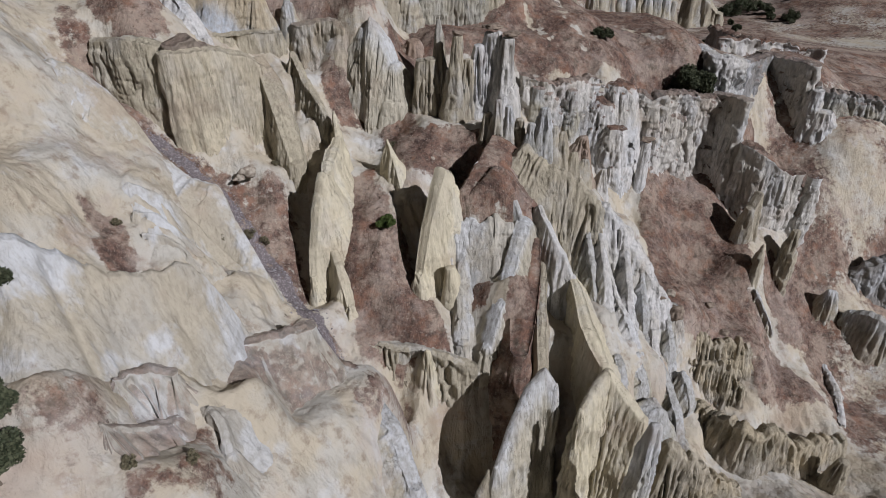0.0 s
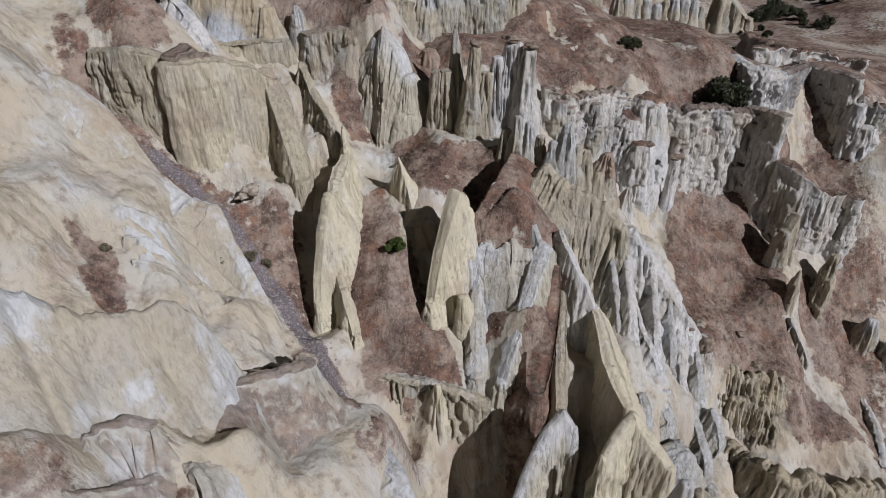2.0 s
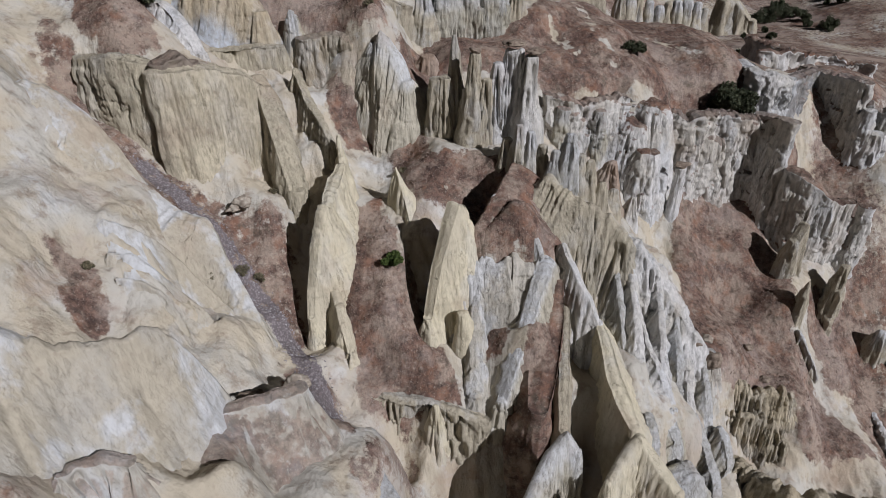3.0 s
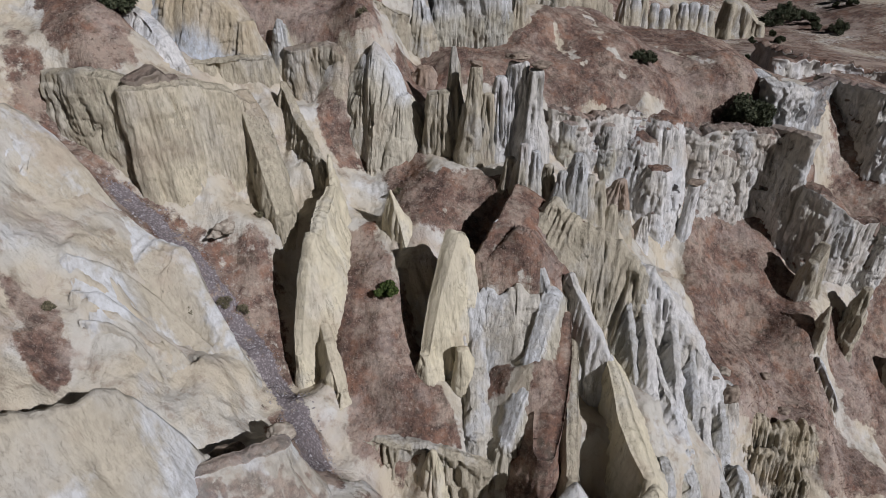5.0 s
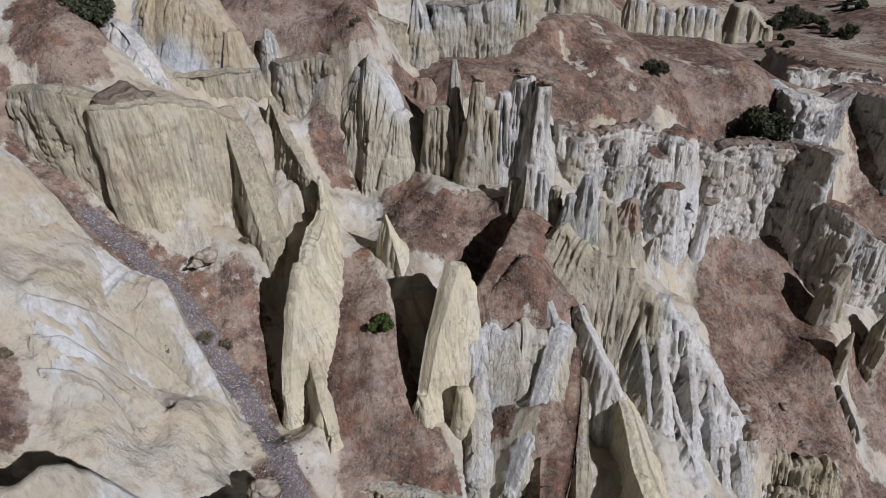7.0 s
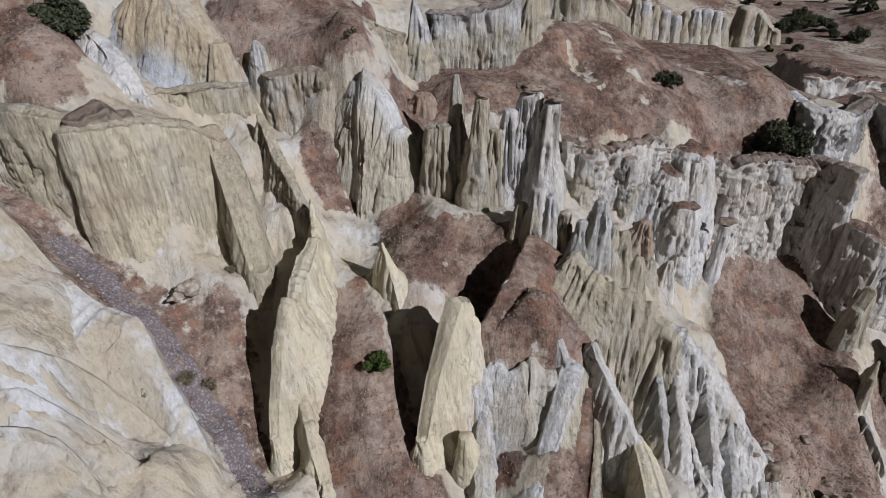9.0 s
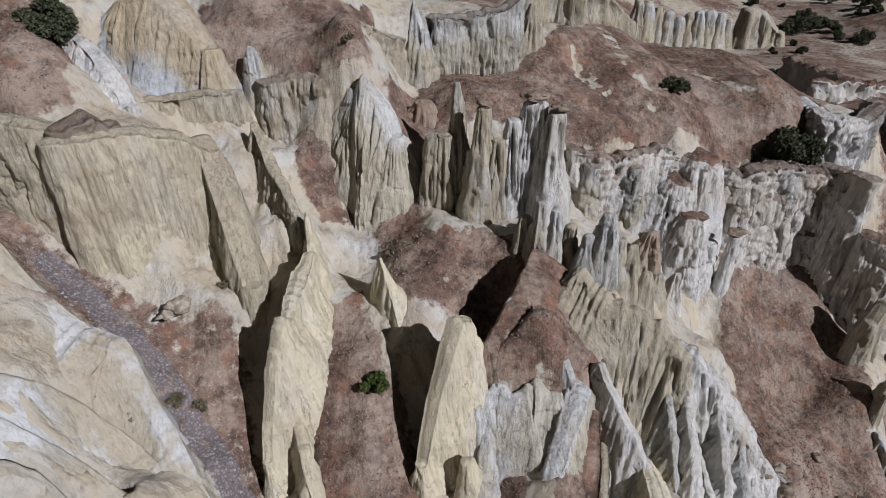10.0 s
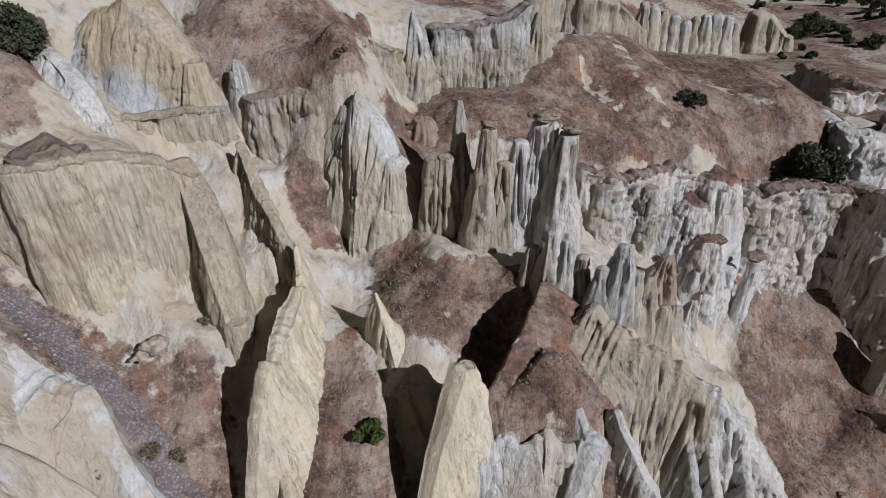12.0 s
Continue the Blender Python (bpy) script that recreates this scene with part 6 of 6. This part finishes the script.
def plant(name, label, category, x, y, spread, height, leaves, leaf_size, leaf_mat, seed, trunk=0.35, group="", foot=None):
    """A tree or bush: an Empty at its base, a trunk with limbs, and a crown of leaf clumps; foot is its height where it grows on rock."""
    r = random.Random(seed)
    base = new(name)
    base.location = (x, y, (float(ground_height(np.array([x]), np.array([y]))[0]) if foot is None else foot) - 0.1)
    tagged(base, label, category, group)
    clumps, bm = [], bmesh.new()
    thick = 0.05 * height
    fork = Vector((0, 0, height * trunk))
    limb(bm, (0, 0, -0.2), fork, thick, thick * 0.7)
    for k in range(max(7, int(height * 2.2))):
        a = k * 2.4 + r.uniform(-0.4, 0.4)
        d = spread * math.sqrt(r.random()) * 0.78
        h = height * (trunk + (1 - trunk) * (0.15 + 0.75 * r.random() * (1 - 0.55 * (d / spread) ** 2)))
        tip = Vector((math.cos(a) * d, math.sin(a) * d, h))
        limb(bm, fork, tip, thick * 0.45, thick * 0.12, 5)
        clumps.append((*tip, spread * r.uniform(0.22, 0.42)))
        side = tip * 0.7 + Vector((r.uniform(-1, 1), r.uniform(-1, 1), r.uniform(-0.2, 0.4))) * spread * 0.3
        clumps.append((*side, spread * r.uniform(0.16, 0.3)))
    me = bpy.data.meshes.new("trunk")
    bm.to_mesh(me)
    bm.free()
    me.materials.append(BARK)
    t = new("trunk", me)
    t.parent = base
    verts, faces = leaf_cloud(clumps, leaves, leaf_size, seed)
    crown = new("crown", mesh_from("crown", verts, faces, leaf_mat, smooth_faces=False))
    crown.parent = base
    return base


plant("oak_tree", "broad dark green oak on a grassy rim", "tree", 31.1, 73.5, 3.2, 4.2, 9000, 0.16, OAK_LEAF, 1, 0.15, "")
plant("oak_tree", "small dark green oak on a brown slope", "tree", 19.7, 75.0, 1.3, 1.6, 2200, 0.12, OAK_LEAF, 2, 0.1, "")
plant("oak_tree", "dark green oak above a white rock ridge", "tree", -28.6, 61.5, 2.2, 3.0, 6000, 0.14, OAK_LEAF, 3, 0.15, "")
plant("green_bush", "rounded bright green bush on a dry slope", "bush", -5.1, 46.2, 1.15, 1.8, 5200, 0.085, BUSH_LEAF, 4, 0.1, "")
plant("dark_tree", "small dark green tree on a pale ridge", "tree", -20.3, 21.4, 0.8, 1.4, 1800, 0.09, OAK_LEAF, 5, 0.15, "", 28.9)
plant("dark_tree", "dark green tree beside a pale slope", "tree", -18.9, 15.4, 1.6, 3.2, 6000, 0.10, OAK_LEAF, 6, 0.15, "")
plant("dark_tree", "dark green tree beside a pale slope", "tree", -18.9, 17.5, 0.9, 1.8, 2600, 0.10, OAK_LEAF, 7, 0.15, "")
plant("dry_bush", "dry olive-brown bush on bare slope", "bush", -17.5, 44.6, 0.8, 0.96, 1020, 0.07, DRY_LEAF, 20, 0.1, "dry bushes")
plant("dry_bush", "dry olive-brown bush on bare slope", "bush", -16.4, 45.2, 0.7, 0.84, 930, 0.07, DRY_LEAF, 21, 0.1, "dry bushes")
plant("dry_bush", "dry olive-brown bush on bare slope", "bush", -18.9, 42.6, 0.5, 0.6, 750, 0.07, DRY_LEAF, 22, 0.1, "dry bushes")
plant("dry_bush", "dry olive-brown bush on bare slope", "bush", -18.7, 37.0, 0.6, 0.72, 840, 0.07, DRY_LEAF, 23, 0.1, "dry bushes")
plant("dry_bush", "dry olive-brown bush on bare slope", "bush", -18.3, 38.6, 0.35, 0.42, 615, 0.07, DRY_LEAF, 24, 0.1, "dry bushes")
plant("dry_bush", "dry olive-brown bush on bare slope", "bush", -23.7, 36.5, 0.5, 0.6, 750, 0.07, DRY_LEAF, 25, 0.1, "dry bushes")
plant("dry_bush", "dry olive-brown bush on bare slope", "bush", -17.7, 41.2, 0.45, 0.54, 705, 0.07, DRY_LEAF, 26, 0.1, "dry bushes")
plant("dry_bush", "dry olive-brown bush on bare slope", "bush", -16.1, 51.6, 0.4, 0.48, 660, 0.07, DRY_LEAF, 27, 0.1, "dry bushes")
plant("dry_bush", "dry olive-brown bush on bare slope", "bush", -8.6, 64.6, 0.6, 0.72, 840, 0.07, DRY_LEAF, 28, 0.1, "dry bushes")
plant("dry_bush", "dry olive-brown bush on bare slope", "bush", -5.1, 55.5, 0.5, 0.6, 750, 0.07, DRY_LEAF, 29, 0.1, "dry bushes")
plant("dry_bush", "dry olive-brown bush on bare slope", "bush", 2.9, 62.0, 0.7, 0.84, 930, 0.07, DRY_LEAF, 30, 0.1, "dry bushes")
plant("dry_bush", "dry olive-brown bush on bare slope", "bush", -12.4, 18.6, 0.5, 0.6, 750, 0.07, DRY_LEAF, 31, 0.1, "dry bushes")
plant("dry_bush", "dry olive-brown bush on bare slope", "bush", -14.7, 17.6, 0.45, 0.54, 705, 0.07, DRY_LEAF, 32, 0.1, "dry bushes")
plant("dry_bush", "dry olive-brown bush on bare slope", "bush", -20.0, 23.0, 0.4, 0.48, 660, 0.07, DRY_LEAF, 33, 0.1, "dry bushes")
plant("dry_bush", "dry olive-brown bush on bare slope", "bush", 16.3, 66.0, 0.6, 0.72, 840, 0.07, DRY_LEAF, 34, 0.1, "dry bushes")
plant("dry_bush", "dry olive-brown bush on bare slope", "bush", 8.5, 44.0, 0.4, 0.48, 660, 0.07, DRY_LEAF, 35, 0.1, "dry bushes")
plant("far_tree", "dark round oak on a far hillside", "tree", 76.4, 176.0, 2.2, 2.9, 1500, 0.22, OAK_LEAF, 60, 0.1, "scattered oaks on the far hill")
plant("far_tree", "dark round oak on a far hillside", "tree", 80.5, 178.0, 3.0, 3.9, 1500, 0.22, OAK_LEAF, 61, 0.1, "scattered oaks on the far hill")
plant("far_tree", "dark round oak on a far hillside", "tree", 84.2, 178.0, 3.4, 4.4, 1500, 0.22, OAK_LEAF, 62, 0.1, "scattered oaks on the far hill")
plant("far_tree", "dark round oak on a far hillside", "tree", 88.7, 180.0, 3.0, 3.9, 1500, 0.22, OAK_LEAF, 63, 0.1, "scattered oaks on the far hill")
plant("far_tree", "dark round oak on a far hillside", "tree", 102.2, 200.0, 2.5, 3.2, 1500, 0.22, OAK_LEAF, 64, 0.1, "scattered oaks on the far hill")
plant("far_tree", "dark round oak on a far hillside", "tree", 91.1, 190.0, 2.2, 2.9, 1500, 0.22, OAK_LEAF, 65, 0.1, "scattered oaks on the far hill")
plant("far_tree", "dark round oak on a far hillside", "tree", 92.2, 176.0, 2.2, 2.9, 1500, 0.22, OAK_LEAF, 66, 0.1, "scattered oaks on the far hill")
plant("far_tree", "dark round oak on a far hillside", "tree", 92.7, 165.0, 2.4, 3.1, 1500, 0.22, OAK_LEAF, 67, 0.1, "scattered oaks on the far hill")
plant("far_tree", "dark round oak on a far hillside", "tree", 105.1, 185.0, 2.2, 2.9, 1500, 0.22, OAK_LEAF, 68, 0.1, "scattered oaks on the far hill")
plant("far_tree", "dark round oak on a far hillside", "tree", 109.4, 200.0, 2.2, 2.9, 1500, 0.22, OAK_LEAF, 69, 0.1, "scattered oaks on the far hill")
plant("far_tree", "dark round oak on a far hillside", "tree", 46.5, 128.0, 2.2, 2.9, 1500, 0.22, OAK_LEAF, 70, 0.1, "scattered oaks on the far hill")
plant("far_tree", "dark round oak on a far hillside", "tree", 44.2, 132.0, 2.0, 2.6, 1500, 0.22, OAK_LEAF, 71, 0.1, "scattered oaks on the far hill")
plant("far_tree", "dark round oak on a far hillside", "tree", 57.6, 118.0, 2.4, 3.1, 1500, 0.22, OAK_LEAF, 72, 0.1, "scattered oaks on the far hill")
plant("far_tree", "dark round oak on a far hillside", "tree", 81.1, 200.0, 2.0, 2.6, 1500, 0.22, OAK_LEAF, 73, 0.1, "scattered oaks on the far hill")
plant("far_tree", "dark round oak on a far hillside", "tree", 123.8, 215.0, 2.6, 3.4, 1500, 0.22, OAK_LEAF, 74, 0.1, "scattered oaks on the far hill")
plant("far_tree", "dark round oak on a far hillside", "tree", 96.4, 210.0, 2.4, 3.1, 1500, 0.22, OAK_LEAF, 75, 0.1, "scattered oaks on the far hill")
plant("far_tree", "dark round oak on a far hillside", "tree", 74.2, 168.0, 2.0, 2.6, 1500, 0.22, OAK_LEAF, 76, 0.1, "scattered oaks on the far hill")
plant("far_tree", "dark round oak on a far hillside", "tree", 76.6, 185.0, 1.1, 1.4, 1500, 0.22, OAK_LEAF, 77, 0.1, "scattered oaks on the far hill")
plant("far_tree", "dark round oak on a far hillside", "tree", 97.7, 211.0, 1.8, 2.3, 1500, 0.22, OAK_LEAF, 78, 0.1, "scattered oaks on the far hill")
plant("far_tree", "dark round oak on a far hillside", "tree", 56.3, 125.0, 1.2, 1.6, 1500, 0.22, OAK_LEAF, 79, 0.1, "scattered oaks on the far hill")
plant("far_tree", "dark round oak on a far hillside", "tree", 77.9, 190.0, 1.9, 2.5, 1500, 0.22, OAK_LEAF, 80, 0.1, "scattered oaks on the far hill")
plant("far_tree", "dark round oak on a far hillside", "tree", 64.2, 121.0, 1.1, 1.4, 1500, 0.22, OAK_LEAF, 81, 0.1, "scattered oaks on the far hill")
plant("far_tree", "dark round oak on a far hillside", "tree", 92.7, 181.0, 1.8, 2.3, 1500, 0.22, OAK_LEAF, 82, 0.1, "scattered oaks on the far hill")
plant("far_tree", "dark round oak on a far hillside", "tree", 48.8, 113.0, 1.6, 2.1, 1500, 0.22, OAK_LEAF, 83, 0.1, "scattered oaks on the far hill")
plant("far_tree", "dark round oak on a far hillside", "tree", 68.2, 155.0, 1.0, 1.3, 1500, 0.22, OAK_LEAF, 84, 0.1, "scattered oaks on the far hill")
plant("far_tree", "dark round oak on a far hillside", "tree", 55.7, 106.0, 1.2, 1.6, 1500, 0.22, OAK_LEAF, 85, 0.1, "scattered oaks on the far hill")
plant("far_tree", "dark round oak on a far hillside", "tree", 56.1, 113.0, 1.8, 2.3, 1500, 0.22, OAK_LEAF, 86, 0.1, "scattered oaks on the far hill")
plant("far_tree", "dark round oak on a far hillside", "tree", 74.7, 156.0, 1.4, 1.8, 1500, 0.22, OAK_LEAF, 87, 0.1, "scattered oaks on the far hill")
plant("far_tree", "dark round oak on a far hillside", "tree", 89.3, 199.0, 0.9, 1.2, 1500, 0.22, OAK_LEAF, 88, 0.1, "scattered oaks on the far hill")
plant("far_tree", "dark round oak on a far hillside", "tree", 103.8, 206.0, 1.5, 2.0, 1500, 0.22, OAK_LEAF, 89, 0.1, "scattered oaks on the far hill")
plant("far_tree", "dark round oak on a far hillside", "tree", 77.4, 165.0, 1.1, 1.4, 1500, 0.22, OAK_LEAF, 90, 0.1, "scattered oaks on the far hill")
plant("far_tree", "dark round oak on a far hillside", "tree", 73.7, 167.0, 1.2, 1.6, 1500, 0.22, OAK_LEAF, 91, 0.1, "scattered oaks on the far hill")
plant("far_tree", "dark round oak on a far hillside", "tree", 90.2, 170.0, 1.5, 2.0, 1500, 0.22, OAK_LEAF, 92, 0.1, "scattered oaks on the far hill")
plant("far_tree", "dark round oak on a far hillside", "tree", 43.7, 103.0, 1.2, 1.6, 1500, 0.22, OAK_LEAF, 93, 0.1, "scattered oaks on the far hill")
plant("far_tree", "dark round oak on a far hillside", "tree", 61.2, 122.0, 1.3, 1.7, 1500, 0.22, OAK_LEAF, 94, 0.1, "scattered oaks on the far hill")
plant("far_tree", "dark round oak on a far hillside", "tree", 89.3, 188.0, 1.7, 2.2, 1500, 0.22, OAK_LEAF, 95, 0.1, "scattered oaks on the far hill")
plant("far_tree", "dark round oak on a far hillside", "tree", 60.8, 112.0, 2.0, 2.6, 1500, 0.22, OAK_LEAF, 96, 0.1, "scattered oaks on the far hill")
plant("far_tree", "dark round oak on a far hillside", "tree", 95.2, 217.0, 1.8, 2.3, 1500, 0.22, OAK_LEAF, 97, 0.1, "scattered oaks on the far hill")
plant("far_tree", "dark round oak on a far hillside", "tree", 94.4, 167.0, 1.8, 2.3, 1500, 0.22, OAK_LEAF, 98, 0.1, "scattered oaks on the far hill")
plant("far_tree", "dark round oak on a far hillside", "tree", 77.5, 179.0, 1.1, 1.4, 1500, 0.22, OAK_LEAF, 99, 0.1, "scattered oaks on the far hill")
plant("far_tree", "dark round oak on a far hillside", "tree", 94.7, 167.0, 0.9, 1.2, 1500, 0.22, OAK_LEAF, 100, 0.1, "scattered oaks on the far hill")
plant("far_tree", "dark round oak on a far hillside", "tree", 88.2, 212.0, 1.3, 1.7, 1500, 0.22, OAK_LEAF, 101, 0.1, "scattered oaks on the far hill")
plant("far_tree", "dark round oak on a far hillside", "tree", 77.8, 186.0, 1.4, 1.8, 1500, 0.22, OAK_LEAF, 102, 0.1, "scattered oaks on the far hill")
plant("far_tree", "dark round oak on a far hillside", "tree", 74.1, 184.0, 1.1, 1.4, 1500, 0.22, OAK_LEAF, 103, 0.1, "scattered oaks on the far hill")
plant("far_tree", "dark round oak on a far hillside", "tree", 56.7, 130.0, 1.4, 1.8, 1500, 0.22, OAK_LEAF, 104, 0.1, "scattered oaks on the far hill")
plant("far_tree", "dark round oak on a far hillside", "tree", 103.3, 180.0, 1.5, 2.0, 1500, 0.22, OAK_LEAF, 105, 0.1, "scattered oaks on the far hill")
plant("far_tree", "dark round oak on a far hillside", "tree", 62.6, 130.0, 1.4, 1.8, 1500, 0.22, OAK_LEAF, 106, 0.1, "scattered oaks on the far hill")
plant("far_tree", "dark round oak on a far hillside", "tree", 84.3, 180.0, 1.4, 1.8, 1500, 0.22, OAK_LEAF, 107, 0.1, "scattered oaks on the far hill")
plant("far_tree", "dark round oak on a far hillside", "tree", 105.6, 189.0, 1.4, 1.8, 1500, 0.22, OAK_LEAF, 108, 0.1, "scattered oaks on the far hill")
plant("far_tree", "dark round oak on a far hillside", "tree", 89.1, 207.0, 1.1, 1.4, 1500, 0.22, OAK_LEAF, 109, 0.1, "scattered oaks on the far hill")
plant("far_tree", "dark round oak on a far hillside", "tree", 101.0, 183.0, 1.0, 1.3, 1500, 0.22, OAK_LEAF, 110, 0.1, "scattered oaks on the far hill")
stone("cap_stone", "dark flat cap stone on a rock pillar", 4.84, 58.60, 32.41, 0.95, 0.6, 0.28, CAP_STONE, 10, 1, "cap stone")
stone("cap_stone", "dark leaning cap stone on a rock pillar", 6.64, 57.90, 31.87, 0.85, 0.5, 0.3, CAP_STONE, 20, 2, "cap stone")
stone("cap_stone", "brown cap stone on a slim pillar", 1.42, 58.60, 31.76, 0.5, 0.45, 0.25, CAP_STONE, 0, 3, "cap stone")
stone("cap_stone", "dark flat cap stone on a tall pillar", 24.04, 64.80, 18.32, 0.75, 0.7, 0.35, CAP_STONE, 0, 4, "cap stone")
stone("boulder", "pale boulder at the foot of a mesa", -17.86, 48.90, 21.69, 0.75, 0.6, 0.55, BOULDER, 20, 5, "boulder")
stone("boulder", "small pale boulder below a mesa", -18.54, 48.50, 21.31, 0.6, 0.4, 0.3, BOULDER, 40, 6, "boulder")
stone("boulder", "brown rounded boulder near a shaded notch", -10.65, 34.60, 15.55, 0.8, 0.7, 0.55, BOULDER, 0, 7, "boulder")
stone("boulder", "reddish boulder below a pale ridge", -13.44, 32.40, 15.96, 1.1, 0.6, 0.5, CAP_STONE, 30, 8, "boulder")
stone("boulder", "dark brown boulder on a smooth pale slope", -29.41, 38.20, 28.21, 0.8, 0.6, 0.5, CAP_STONE, 0, 9, "boulder")
stone("boulder", "dark brown boulder on a smooth pale slope", -28.40, 37.20, 27.55, 0.6, 0.5, 0.4, CAP_STONE, 0, 10, "boulder")
stone("boulder", "white broken boulder on dry grass", -1.16, 53.00, 21.07, 0.4, 0.35, 0.35, BOULDER, 0, 11, "boulder")
stone("boulder", "dark broken boulder on a white ridge", 24.33, 47.60, 6.17, 0.8, 0.7, 0.9, CAP_STONE, 0, 12, "boulder")
stone("boulder", "dark broken boulder on a white ridge", 22.38, 47.80, 8.09, 0.5, 0.5, 0.4, CAP_STONE, 0, 13, "boulder")
stone("boulder", "dark broken boulder on a white ridge", 23.53, 48.20, 8.26, 0.5, 0.4, 0.4, BOULDER, 0, 14, "boulder")
stone("boulder", "dark rock outcrop on a brown slope", 31.25, 54.00, 2.14, 0.5, 0.4, 0.3, CAP_STONE, 0, 15, "boulder")
stone("boulder", "dark rock outcrop on a brown slope", 32.10, 50.80, 0.60, 0.6, 0.4, 0.3, CAP_STONE, 0, 16, "boulder")


# ---- dry grass, uncountable ----
def dry_grass():
    r = np.random.default_rng(11)
    n = 60000
    x, y = r.uniform(-32, 48, n), r.uniform(34, 86, n)
    keep = (1 - bareness(x, y)) + 0.9 * perlin(x * 1.3, y * 1.3, 4.0) > 0.75
    keep &= near_line(x, y, GULLY, 1.5) < 0.3
    x, y = x[keep], y[keep]
    z = ground_height(x, y)
    verts, count = [], len(x)
    for k in range(3):
        a = r.uniform(0, 2 * math.pi, count)
        h = r.uniform(0.03, 0.11, count) * np.clip(1.3 - (y - 40) / 60, 0.5, 1.2)
        w, lean = 0.05, r.uniform(0.8, 2.0, count) * h
        verts.append(np.stack([
            np.stack([x + np.cos(a) * w, y + np.sin(a) * w, z - 0.03], 1),
            np.stack([x - np.cos(a) * w, y - np.sin(a) * w, z - 0.03], 1),
            np.stack([x - np.sin(a) * lean, y + np.cos(a) * lean, z + h], 1)], 1).reshape(-1, 3))
    verts = np.concatenate(verts)
    me = mesh_from("dry_grass", verts, np.arange(len(verts)).reshape(-1, 3), STRAW, smooth_faces=False)
    return tagged(new("dry_grass", me), "short brown dry grass tufts on slopes", "grass", kind="stuff")


dry_grass()


def scree():
    """Small loose stones along the gully."""
    r = np.random.default_rng(5)
    n = 16000
    x, y = r.uniform(-31, -7, n), r.uniform(33, 53, n)
    keep = near_line(x, y, GULLY, 1.9) * (0.45 + 1.3 * perlin(x * 0.8, y * 0.8, 3.0)) > r.random(n) * 0.8
    x, y = x[keep], y[keep]
    count = len(x)
    z = ground_height(x, y)
    size = 0.035 + 0.09 * r.random(count) ** 3
    corner = np.array([(1, 0, 0), (-0.5, 0.87, 0), (-0.5, -0.87, 0), (0, 0, 0.9), (0, 0, -0.9)])
    shape = corner[None] + 0.35 * r.normal(size=(count, 5, 3))
    verts = shape * size[:, None, None] + np.stack([x, y, z + 0.02], 1)[:, None]
    tri = np.array([(0, 1, 3), (1, 2, 3), (2, 0, 3), (1, 0, 4), (2, 1, 4), (0, 2, 4)])
    faces = (np.arange(count)[:, None, None] * 5 + tri[None]).reshape(-1, 3)
    me = mesh_from("scree", verts.reshape(-1, 3), faces, SCREE_STONE, smooth_faces=False)
    return tagged(new("scree", me), "blue-grey loose stones along a gully bed", "stones", kind="stuff")


scree()
